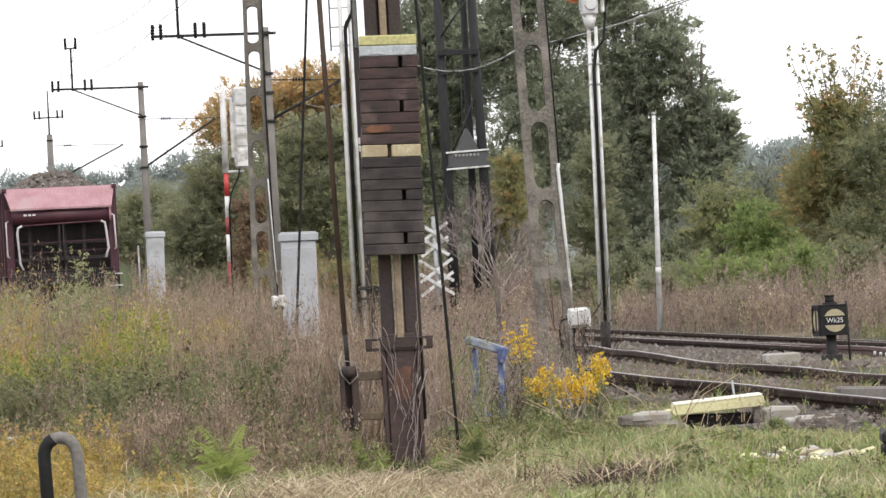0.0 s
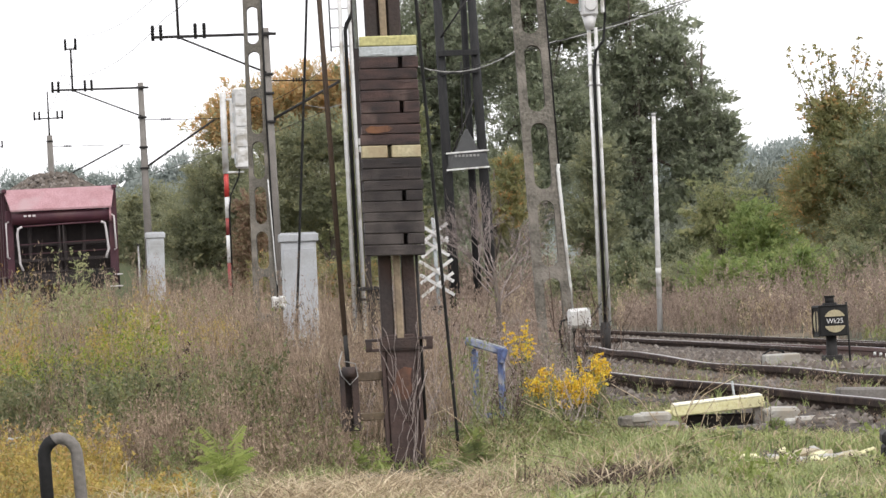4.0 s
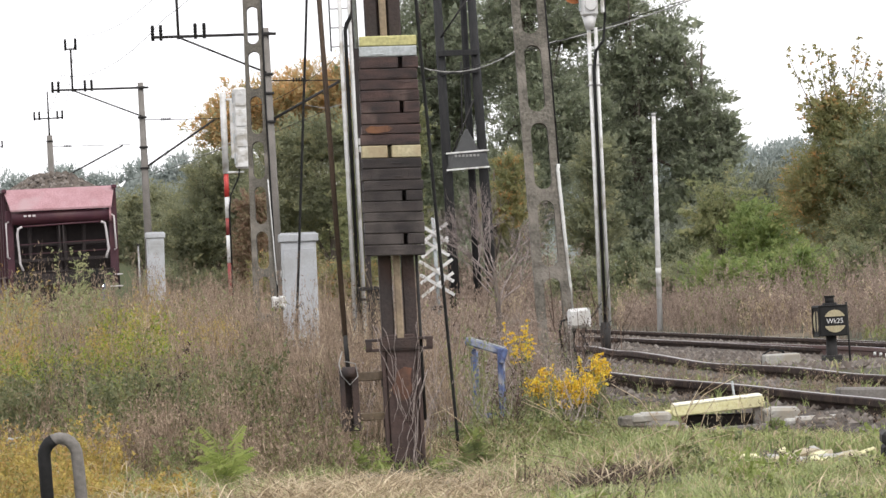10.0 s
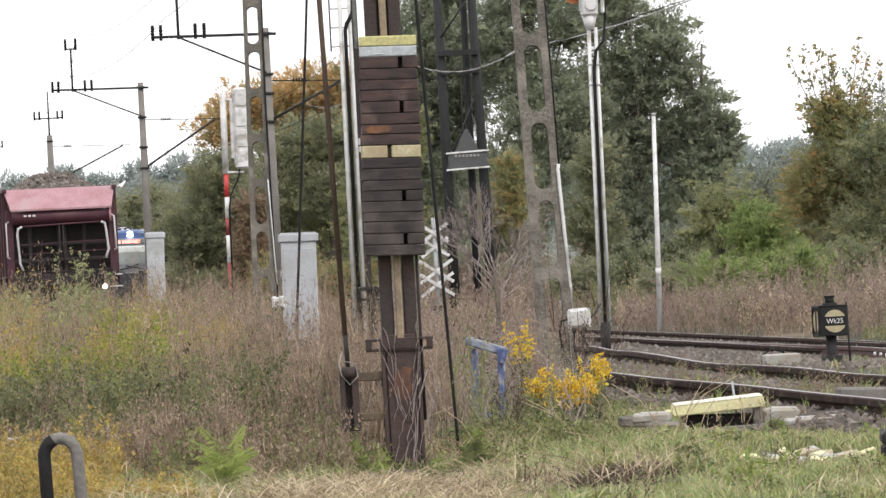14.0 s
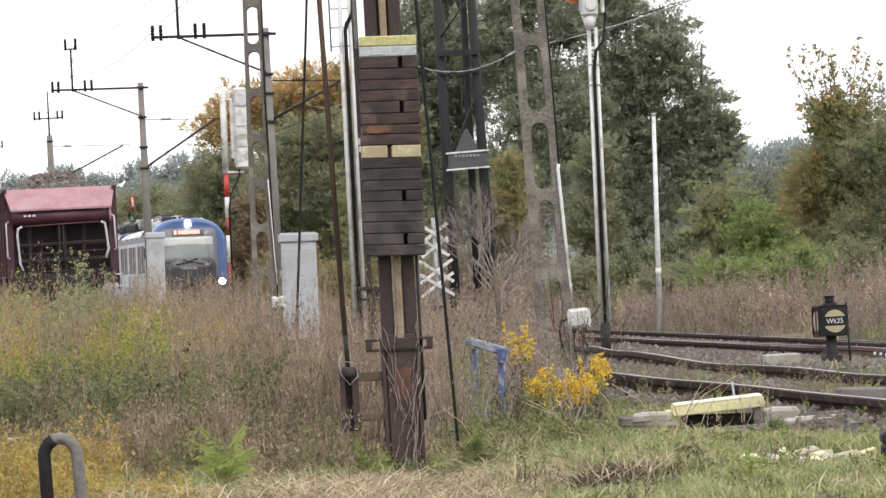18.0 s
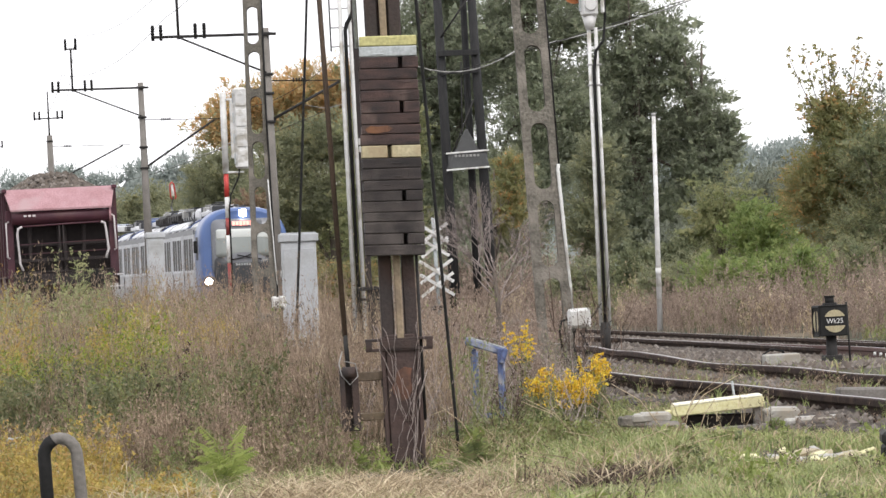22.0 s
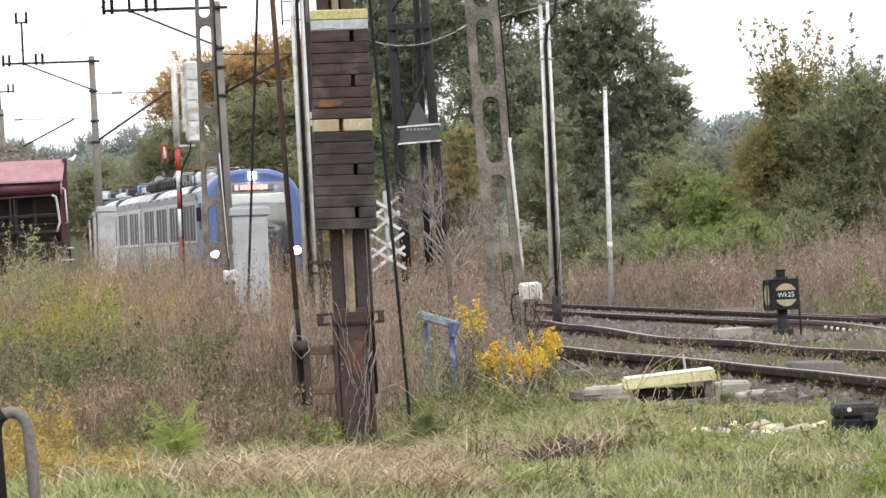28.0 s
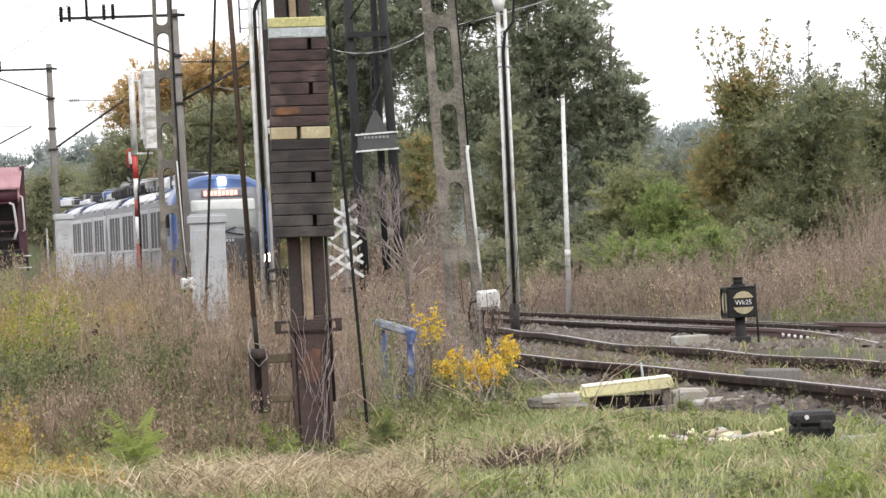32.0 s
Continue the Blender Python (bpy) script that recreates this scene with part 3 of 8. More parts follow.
    # rusty rod and a loose board that lie by the rails
    bm = B()
    box(bm, (0, 0, 0), (0.34, 0.16, 0.11), bev=0.012)
    b = part("timber_board", bm, M_CONCDARK, None)
    b.matrix_basis = pose(2.56, 24.4, 0.375, 0, 2, 4)
    tagged(b, "grey weathered board lying against the siding rail", "board")


build_ground()
build_tracks()

# ---------------------------------------------------------------- the tensioning weights, nearest to the camera


def build_tensioner():
    t = thing("overhead_line_tensioner", pose(-0.225, 20.0, 0.2, 0, -0.9, 2), "rusty steel post with a stack of cast tension weights", "tension weight")
    # post: two channels with a gap above, a solid wide foot below
    for x in (-0.055, 0.062):
        bm = B()
        box(bm, (x, 0.10, 2.2), (0.065, 0.16, 4.4), bev=0.006)
        part("post_channel", bm, M_STEEL, t)
    bm = B()
    box(bm, (0.004, 0.16, 2.8), (0.07, 0.02, 3.2), bev=0.003)
    part("web_plate", bm, M_STEEL, t)
    bm = B()
    tube(bm, (-0.135, 0.07, 2.2), (-0.135, 0.07, 4.4), 0.011, n=8)
    part("guide_rod", bm, M_GREYWHITE, t, "grey-white painted guide rod")
    bm = B()
    box(bm, (0, 0.09, 0.36), (0.15, 0.19, 0.76), bev=0.006)
    box(bm, (-0.088, 0.09, 0.36), (0.02, 0.2, 0.74), bev=0.003)
    box(bm, (0.088, 0.09, 0.34), (0.02, 0.2, 0.72), bev=0.003)
    foot = part("post_foot", bm, M_POSTBROWN, t, "brown rusty foot of the post")
    bm = B()
    prism(bm, [(-0.045, 0.44), (-0.01, 0.40), (0.03, 0.415), (0.05, 0.46), (0.042, 0.52), (0.052, 0.565), (0.015, 0.575), (-0.025, 0.55), (-0.04, 0.51), (-0.052, 0.475)], -0.0085, -0.004)
    part("rust_patch", bm, M_ORANGERUST, foot, "orange patch of rust")
    bm = B()
    box(bm, (-0.005, 0.03, 0.715), (0.345, 0.09, 0.014), bev=0.003)
    for a, b in ((-0.175, -0.142), (-0.095, 0.085), (0.132, 0.165)):
        box(bm, ((a + b) / 2, -0.012, 0.685), (b - a, 0.012, 0.05), bev=0.002)
    box(bm, (-0.005, -0.012, 0.665), (0.34, 0.012, 0.016), bev=0.002)
    part("cross_bracket", bm, M_STEEL, t, "slotted steel cross bracket")
    # guide rod
    bm = B()
    box(bm, (0.004, 0.0, 1.72), (0.035, 0.024, 2.02), bev=0.006)
    part("guide_bar", bm, M_GUIDE, t, "tan painted guide bar")
    bm = B()
    tube(bm, (0.107, 0.03, 0.3), (0.107, 0.03, 1.2), 0.008, n=8)
    part("side_rod", bm, M_DARKGREY, t)
    # weights
    z = 1.137
    heights = [0.056, 0.056, 0.0595, 0.0476, 0.0555, 0.053, 0.053, 0.0595, 0.053, 0.0635, 0.0555, 0.049, 0.057, 0.0595, 0.057, 0.0516, 0.057, 0.0595, 0.053, 0.053]
    top = len(heights) - 1
    for i, h in enumerate(heights):
        # each weight is a thick slotted plate
        w, dx = 0.304 - 0.0006 * i, 0.0011 * i - 0.002 + random.uniform(-0.004, 0.004)
        bm = B()
        if i in (1, 5, 9, 13, 17):
            cx = (-0.008 if i == 9 else 0.056) + dx
            for a, b in ((dx - w / 2, cx - 0.010), (cx + 0.010, dx + w / 2)):
                box(bm, ((a + b) / 2, 0.0, z + h / 2), (b - a, 0.22, h - 0.002), bev=0.004)
            box(bm, (cx, 0.035, z + h / 2), (0.04, 0.13, h - 0.006))
        else:
            box(bm, (dx, 0.0, z + h / 2), (w * random.uniform(0.985, 1.01), 0.22, h - random.uniform(0.001, 0.003)), (0, random.uniform(-0.3, 0.3), random.uniform(-1.2, 1.2)), bev=0.0045)
            for k in range(1):
                box(bm, (random.uniform(-0.12, 0.12), -0.1095, z + h * random.uniform(0.25, 0.75)), (random.uniform(0.02, 0.07), 0.006, 0.008), bev=0.002)
        bmesh.ops.rotate(bm, verts=bm.verts, cent=(dx, 0, z + h / 2), matrix=Matrix.Rotation(radians(1.5), 3, "Y"))
        if i == top:
            m, lab = M_YELLOW, "yellow painted cast weight"
        elif i == top - 1:
            m, lab = M_GREYWHITE, "grey-white painted cast weight"
        elif i == 9:
            m, lab = M_CREAM, "split cast weight with cream paint"
        else:
            m, lab = (M_CASTIRON if i > 9 else M_CASTDARK), ""
        weight = part("weight", bm, m, t, lab or ("cast weight with an orange rust patch" if i == 11 else ""))
        if i == 11:
            bm = B()
            prism(bm, [(-0.105, z + 0.012), (-0.06, z + 0.006), (0.0, z + 0.014), (0.022, z + 0.028), (-0.005, z + 0.044), (-0.055, z + 0.040), (-0.09, z + 0.046), (-0.118, z + 0.03)], -0.1145, -0.108)
            part("rust_patch", bm, M_RUSTORANGE, weight, "orange patch of rust")
        z += h
    # small painted tags on the weights' side
    bm = B()
    box(bm, (-0.149, -0.085, 1.72), (0.012, 0.03, 0.035), bev=0.003)
    box(bm, (-0.149, -0.085, 1.682), (0.012, 0.03, 0.03), bev=0.003)
    part("white_tag", bm, M_WHITE, t)
    # roller frame on two arms
    for zz in (0.535, 0.33):
        bm = B()
        box(bm, (-0.16, 0.05, zz), (0.16, 0.05, 0.045 if zz > 0.4 else 0.038), bev=0.004)
        part("arm", bm, M_ARM, t, "olive-brown painted arm")
    bm = B()
    box(bm, (-0.302, 0.03, 0.42), (0.026, 0.08, 0.31), bev=0.003)
    box(bm, (-0.238, 0.03, 0.42), (0.036, 0.08, 0.31), bev=0.003)
    box(bm, (-0.272, 0.06, 0.405), (0.04, 0.03, 0.28), bev=0.002)
    box(bm, (-0.27, 0.05, 0.273), (0.09, 0.07, 0.02), bev=0.002)
    frame_part = part("roller_frame", bm, M_STEEL, t)
    bm = B()
    tube(bm, (-0.30, 0.0, 0.56), (-0.225, 0.0, 0.56), 0.03, n=14)
    part("roller", bm, M_STEEL, frame_part)
    bm = B()
    bent(bm, [(-0.295, -0.03, 0.67), (-0.315, -0.035, 0.61), (-0.305, -0.04, 0.55), (-0.265, -0.045, 0.50), (-0.222, -0.04, 0.54), (-0.232, -0.03, 0.605), (-0.29, -0.03, 0.62)], 0.003, 5)
    part("wire_tie", bm, M_GREYMETAL, t)
    for z in (0.50, 0.295):
        bm = B()
        box(bm, (-0.09, 0.02, z), (0.03, 0.03, 0.05), bev=0.006)
        part("hinge_lug", bm, M_STEEL, t)
    # pull rod: brown pipe with a dark lower end
    bm = B()
    tube(bm, (-0.275, 0.12, 0.74), (-0.35, 0.16, 4.3), 0.014, n=8)
    part("pull_pipe", bm, M_BROWNPIPE, t, "brown painted pipe")
    bm = B()
    tube(bm, (-0.268, 0.1, 0.57), (-0.275, 0.12, 0.76), 0.0125, n=8)
    part("pull_rod", bm, M_DARKGREY, t)
    # bind weed round the foot
    bm = B()
    rnd = random.Random(5)
    for k in range(15):
        x, pts = rnd.uniform(-0.1, 0.1), []
        z = 0.05 if k < 8 else 0.3
        drift = rnd.uniform(-0.015, 0.015)
        for j in range(12):
            pts.append((x, -0.018 - 0.012 * rnd.random(), z))
            x += drift + rnd.uniform(-0.013, 0.013)
            z += rnd.uniform(0.03, 0.06)
        bent(bm, pts, rnd.choice((0.0013, 0.0018, 0.0024)), 4)
    part("dry_vine", bm, M_DEADWOOD, t, "dry pale vine twigs climbing the post")


def build_guys():
    bm = B()
    bent(bm, [(-0.115, 20.6, 3.2), (-0.09, 20.6, 2.67), (-0.02, 20.6, 1.4), (0.035, 20.6, 0.42), (0.04, 20.6, 0.22)], 0.0085, 8)
    g = part("stay_cable", bm, M_BLACK, None)
    tagged(g, "taut black stay cable anchored in the grass", "cable")
    bm = B()
    bent(bm, [(-1.42, 46.0, 5.2), (-1.5, 46.0, 4.0), (-1.72, 46.0, 0.9), (-1.77, 46.0, 0.2)], 0.017, 6)
    g = part("stay_cable", bm, M_BLACK, None)
    tagged(g, "thin black stay cable before the grey cabinet", "cable")
    # tall dark steel mast behind the weights
    t = thing("steel_mast", pose(-0.555, 30.0, 0.2, 0, -0.9, 0), "dark narrow steel channel mast behind the weights", "mast")
    bm = B()
    box(bm, (0, 0, 2.6), (0.044, 0.09, 5.2), bev=0.004)
    part("channel", bm, M_WAGONDARK, t)
    bm = B()
    box(bm, (0.07, 0.02, 0.70), (0.17, 0.1, 0.46), bev=0.01)
    box(bm, (0.03, -0.04, 0.94), (0.24, 0.04, 0.03), bev=0.003)
    box(bm, (0.03, -0.04, 0.86), (0.2, 0.03, 0.02), bev=0.003)
    part("lever_box", bm, M_DARKGREY, t)
    bm = B()
    tube(bm, (0.165, -0.06, 0.4), (0.165, -0.06, 1.0), 0.012, n=6)
    part("lever", bm, M_GREYMETAL, t)


build_tensioner()
build_guys()

# ---------------------------------------------------------------- poles, signals and cabinets


def holed_pole(m, width, depth, total, hole, gap, first, label, taper=0.010):
    """A flat concrete pole, taking up towards the top, with a row of tall round-ended holes through it."""
    t = thing("concrete_pole", m, label, "utility pole", "perforated concrete poles")
    bm = B()

    def half(z):
        return width * (0.5 - taper * z)

    hw = width * 0.235
    zs = []
    z = first
    while z < total - hole:
        zs.append(z)
        z += hole + gap
    # front and back skins as strips between outer edge and hole edge
    prof = []
    z = 0.0
    for h in zs:
        prof += [(z, 0.0), (h - 0.001, 0.0)]
        for k in range(7):
            a = pi * k / 12
            prof.append((h + hw * (1 - cos(a)), hw * sin(a)))
        for k in range(7):
            a = pi * k / 12
            prof.append((h + hole - hw + hw * sin(a), hw * cos(a)))
        z = h + hole + 0.001
    prof += [(z, 0.0), (total, 0.0)]
    rows = []
    for z, h in prof:
        o = half(z)
        hh = min(h, o * 0.62) + 0.0004
        rows.append([bm.verts.new(p) for p in ((-o, -depth / 2, z), (-hh, -depth / 2, z), (hh, -depth / 2, z), (o, -depth / 2, z),
                                                (o, depth / 2, z), (hh, depth / 2, z), (-hh, depth / 2, z), (-o, depth / 2, z))])
    for (za, ha), (zb, hb), a, b in zip(prof, prof[1:], rows, rows[1:]):
        for k in (0, 2, 3, 4, 6, 7):
            bm.faces.new((a[k], a[(k + 1) % 8], b[(k + 1) % 8], b[k]))
        if ha == 0 and hb == 0:
            for k in (1, 5):
                bm.faces.new((a[k], a[(k + 1) % 8], b[(k + 1) % 8], b[k]))
        else:
            bm.faces.new((a[1], b[1], b[6], a[6]))
            bm.faces.new((a[2], a[5], b[5], b[2]))
    bmesh.ops.recalc_face_normals(bm, faces=bm.faces)
    part("shaft", bm, M_CONC, t)
    return t


def junction_box(m, size, label):
    t = thing("junction_box", m, label, "junction box", "white junction boxes")
    bm = B()
    box(bm, (0, 0, 0), (size, size * 0.6, size * 0.86), bev=size * 0.09)
    part("housing", bm, M_BOXWHITE, t)
    bm = B()
    box(bm, (0, -size * 0.32, 0.0), (size * 0.8, size * 0.06, size * 0.66), bev=size * 0.03)
    for sx in (-1, 1):
        for sz in (-1, 1):
            tube(bm, (sx * size * 0.43, -size * 0.30, sz * size * 0.36), (sx * size * 0.43, -size * 0.36, sz * size * 0.36), size * 0.05, n=6)
    part("lid", bm, M_BOXWHITE, t)
    for gx in (-0.25, 0.2):
        bm = B()
        tube(bm, (size * gx, 0, -size * 0.4), (size * gx, 0, -size * 0.62), size * 0.09, n=8)
        part("cable_gland", bm, M_DARKGREY, t)
    return t


def build_poles():
    a = holed_pole(pose(0.803, 28.0, 0.15, 0, -2.55, 0), 0.254, 0.2, 4.3, 0.47, 0.08, 0.001, "weathered perforated concrete pole among dry weeds")
    bm = B()
    bent(bm, [(0.118, -0.1, 1.78), (0.12, -0.1, 2.4), (0.11, -0.1, 4.2)], 0.007, 6)
    part("dark_cable", bm, M_BLACK, a)
    bm = B()
    bent(bm, [(0.128, -0.03, 0.78), (0.127, -0.09, 0.95), (0.118, -0.11, 1.3), (0.108, -0.11, 1.78), (0.116, -0.11, 1.82)], 0.0125, 8)
    part("white_conduit", bm, M_BOXWHITE, a, "white plastic conduit")
    j = junction_box(pose(0.925, 27.5, 0.885, 0, -2.3, 4), 0.158, "dirty white junction box on a cable stub by the pole")
    bm = B()
    bent(bm, [(-0.04, 0, -0.09), (-0.05, 0.02, -0.2), (-0.02, 0.03, -0.34), (-0.06, 0.02, -0.6)], 0.008, 6)
    part("cable", bm, M_BLACK, j)
    bm = B()
    bent(bm, [(0.03, 0, -0.09), (0.02, 0.02, -0.18), (-0.03, 0.02, -0.3), (0.02, 0.02, -0.62)], 0.007, 6)
    part("cable", bm, M_BLACK, j)
    bm = B()
    bent(bm, [(0.07, 0.0, -0.02), (0.13, 0.04, 0.04), (0.17, 0.06, 0.09)], 0.005, 5)
    part("cable", bm, M_BLACK, j)
    bm = B()
    bent(bm, [(-0.07, 0.0, 0.0), (-0.12, 0.02, -0.01), (-0.14, 0.02, -0.08), (-0.13, 0.02, -0.2)], 0.009, 6)
    part("cable", bm, M_BLACK, j)
    bm = B()
    bent(bm, [(0.0, 0.0, -0.09), (0.05, 0.02, -0.2), (0.02, 0.03, -0.28), (0.05, 0.02, -0.62)], 0.006, 6)
    part("cable", bm, M_BLACK, j)
    b = holed_pole(pose(-2.185, 48.3, 0.1, 0, -0.4, 0), 0.305, 0.22, 5.6, 0.46, 0.09, 0.16, "weathered perforated concrete pole before a railway mast", 0.034)
    bm = B()
    bent(bm, [(0.16, -0.1, 0.9), (0.145, -0.13, 1.5), (0.13, -0.13, 2.6), (0.12, -0.13, 3.2), (0.13, -0.13, 5.5)], 0.011, 6)
    part("dark_cable", bm, M_BLACK, b)
    bm = B()
    bent(bm, [(0.17, -0.05, 0.9), (0.155, -0.14, 1.15), (0.12, -0.15, 2.0), (0.105, -0.15, 2.35)], 0.008, 6)
    part("white_conduit", bm, M_BOXWHITE, b, "white plastic conduit")
    junction_box(pose(-1.985, 47.3, 0.96, 0, -2, -5), 0.165, "small white junction box on a concrete pole")


def cabinet(m, w, d, h, label):
    t = thing("relay_cabinet", m, label, "cabinet", "trackside cabinets")
    bm = B()
    box(bm, (0, 0, h / 2 - 0.05), (w, d, h - 0.1), bev=0.012)
    body = part("body", bm, M_CAB, t)
    bm = B()
    box(bm, (0, 0, h - 0.05), (w * 1.14, d * 1.14, 0.11), bev=0.012)
    box(bm, (0, 0, h + 0.012), (w * 1.02, d * 1.02, 0.02), bev=0.008)
    part("cap", bm, M_CAB, t)
    bm = B()
    box(bm, (0, -d / 2 - 0.006, h * 0.5), (w * 0.88, 0.012, h * 0.78), bev=0.004)
    dr = part("door", bm, M_CAB, body)
    for z in (0.3, 0.7):
        bm = B()
        box(bm, (-w / 2 - 0.012, -d / 2 + 0.02, h * z), (0.022, 0.03, 0.09), bev=0.004)
        part("hinge", bm, M_GREYMETAL, body)
    return t


def build_cabinets():
    cabinet(pose(-1.965, 53.8, 0.05, 0, 0, 3), 0.475, 0.42, 1.78, "light grey painted trackside cabinet standing in dry weeds")
    cabinet(pose(-6.0, 82.4, -0.1, 0, 0.4, 8), 0.35, 0.36, 2.38, "tall pale grey trackside cabinet before a concrete mast")


def signal_head(parent, x, y, z, w, h, lamps, face=1):
    """A white signal housing with round lamp backs, and brackets."""
    bm = B()
    box(bm, (x, y, z + h / 2), (w, 0.26, h), bev=0.05)
    head = part("housing", bm, M_WHITE, parent, "white painted signal housing")
    for i in range(lamps):
        zz = z + h * (i + 0.5) / lamps
        bm = B()
        if h > 1.5:
            box(bm, (x + w * 0.06, y - 0.14, zz), (w * 0.78, 0.03, h / lamps * 0.84), bev=0.012)
            box(bm, (x + w * 0.06, y - 0.16, zz + h / lamps * 0.2), (w * 0.3, 0.02, h / lamps * 0.16), bev=0.005)
        else:
            tube(bm, (x + w * 0.1, y - 0.13, zz), (x + w * 0.1, y - 0.165, zz), w * 0.36, w * 0.32, n=14)
        part("lamp_cover", bm, M_WHITE, head)
        bm = B()
        box(bm, (x - w * 0.52, y - 0.05, zz), (0.03, 0.12, h / lamps * 0.5), bev=0.006)
        part("latch", bm, M_GREYWHITE, head)
    return head


def build_signals():
    # striped signal by the main line
    t = thing("railway_signal", pose(-5.03, 93.3, -0.2, 0, -0.2, 0), "white signal on a red and white banded mast", "railway signal")
    bands = [(0.0, 0.5, M_DARKGREY), (0.5, 0.95, M_WHITE), (0.95, 1.85, M_DARKRED), (1.85, 2.5, M_WHITE), (2.5, 2.9, M_DARKRED), (2.9, 3.4, M_WHITE), (3.4, 3.95, M_RED), (3.95, 5.86, M_WHITE)]
    for a, b, m in bands:
        bm = B()
        tube(bm, (0, 0, a), (0, 0, b), 0.058 if a < 3.9 else 0.075, n=12)
        part("mast_band", bm, m, t)
    for z in (3.98, 5.7):
        bm = B()
        box(bm, (0.2, 0, z), (0.46 if z < 5 else 0.3, 0.12, 0.05), bev=0.01)
        part("bracket", bm, M_WHITE, t)
    signal_head(t, 0.40, 0, 4.05, 0.32, 1.92, 4)
    bm = B()
    box(bm, (0.20, 0, 5.0), (0.1, 0.2, 1.4), bev=0.02)
    part("back_plate", bm, M_WHITE, t)
    bm = B()
    bent(bm, [(0.33, -0.1, 4.05), (0.3, -0.1, 3.85), (0.1, -0.08, 3.45), (0.05, -0.07, 3.1), (0.05, -0.07, 0.6)], 0.02, 6)
    part("cable", bm, M_BLACK, t)
    # middle signal with a ladder
    t = thing("railway_signal", pose(-1.26, 58.3, -0.1, 0, -0.6, 0), "tall slim white signal mast with a black cable", "railway signal")
    for x, r in ((-0.066, 0.034), (0.074, 0.031)):
        bm = B()
        tube(bm, (x, 0, 0.25), (x, 0, 6.4), r, n=10)
        part("mast_tube", bm, M_WHITE, t)
    bm = B()
    bent(bm, [(0.002, -0.05, 0.2), (0.002, -0.05, 4.95), (0.03, -0.06, 5.05), (0.12, -0.05, 5.2), (0.16, -0.05, 5.4), (0.16, -0.05, 6.3)], 0.031, 8)
    part("cable", bm, M_BLACK, t)
    for z in (4.72, 5.0, 5.28, 5.56):
        bm = B()
        tube(bm, (-0.22, 0, z), (0.1, 0, z), 0.012, n=6)
        part("step_iron", bm, M_GREYMETAL, t)
    bm = B()
    tube(bm, (-0.22, 0, 4.65), (-0.22, 0, 6.2), 0.012, n=6)
    part("step_rail", bm, M_DARKGREY, t)
    # right signal
    t = thing("railway_signal", pose(2.345, 58.3, -0.1, 0, -0.25, 0), "white signal on a slim mast with an orange screen", "railway signal")
    for x, r in ((-0.060, 0.030), (0.068, 0.027)):
        bm = B()
        tube(bm, (x, 0, 0.45), (x * 0.8, 0, 4.85), r, n=10)
        part("mast_tube", bm, M_WHITE, t)
    bm = B()
    tube(bm, (0, 0, 0.0), (0, 0, 0.5), 0.075, n=10)
    part("mast_foot", bm, M_DARKGREY, t)
    bm = B()
    bent(bm, [(0.004, -0.05, 0.4), (0.002, -0.05, 4.2), (0.04, -0.05, 4.5), (0.16, -0.03, 4.65), (0.2, 0, 5.0), (0.2, 0, 6.2)], [0.024, 0.024, 0.024, 0.022, 0.02, 0.02], 8)
    part("cable", bm, M_BLACK, t)
    for z in (4.0, 4.3):
        bm = B()
        box(bm, (0.01, 0, z), (0.22, 0.06, 0.03), bev=0.005)
        part("clamp", bm, M_GREYMETAL, t)
    bm = B()
    tube(bm, (-0.03, 0, 4.82), (-0.03, 0, 5.02), 0.06, 0.11, n=12)
    part("neck", bm, M_WHITE, t)
    signal_head(t, -0.03, 0, 5.0, 0.26, 1.1, 3)
    bm = B()
    box(bm, (0.17, 0, 5.5), (0.05, 0.2, 0.9), bev=0.02)
    part("side_plate", bm, M_WHITE, t)
    bm = B()
    tube(bm, (-0.24, -0.02, 5.38), (-0.24, 0.02, 5.38), 0.17, n=20)
    tube(bm, (-0.24, -0.02, 5.38), (-0.24, -0.12, 5.38), 0.10, 0.12, n=16)
    part("orange_screen", bm, M_ORANGE, t, "round orange signal screen")
    # plain white pole
    t = thing("marker_pole", pose(4.19, 77.5, -0.1, 0, 0.5, 0), "slender white painted marker pole in the weeds", "pole")
    bm = B()
    tube(bm, (0, 0, 0), (0, 0, 4.22), 0.056, 0.038, n=10)
    part("shaft", bm, M_WHITE, t)
    bm = B()
    tube(bm, (0, 0, 4.22), (0, 0, 4.28), 0.042, n=10)
    part("cap", bm, M_GREYMETAL, t)
    bm = B()
    tube(bm, (0, 0, 1.10), (0, 0, 1.24), 0.058, n=10)
    part("collar", bm, M_WHITE, t)


def build_line_post():
    t = thing("line_post", pose(-15.36, 200, -0.15, 0, -0.6, 0), "slender grey post beside the line", "post")
    bm = B()
    tube(bm, (0, 0, 0), (0, 0, 3.3), 0.05, 0.042, n=10)
    part("shaft", bm, M_GREYMETAL, t)
    bm = B()
    tube(bm, (0, 0, 3.3), (0, 0, 3.4), 0.075, n=10)
    part("cap", bm, M_DARKGREY, t)


def insulator(bm, x, y, z, h=0.3):
    for k in range(4):
        tube(bm, (x, y, z + h * k / 4), (x, y, z + h * (k + 0.75) / 4), 0.055, 0.035, n=8)
    tube(bm, (x, y, z - 0.08), (x, y, z + h * 1.02), 0.04, n=8)


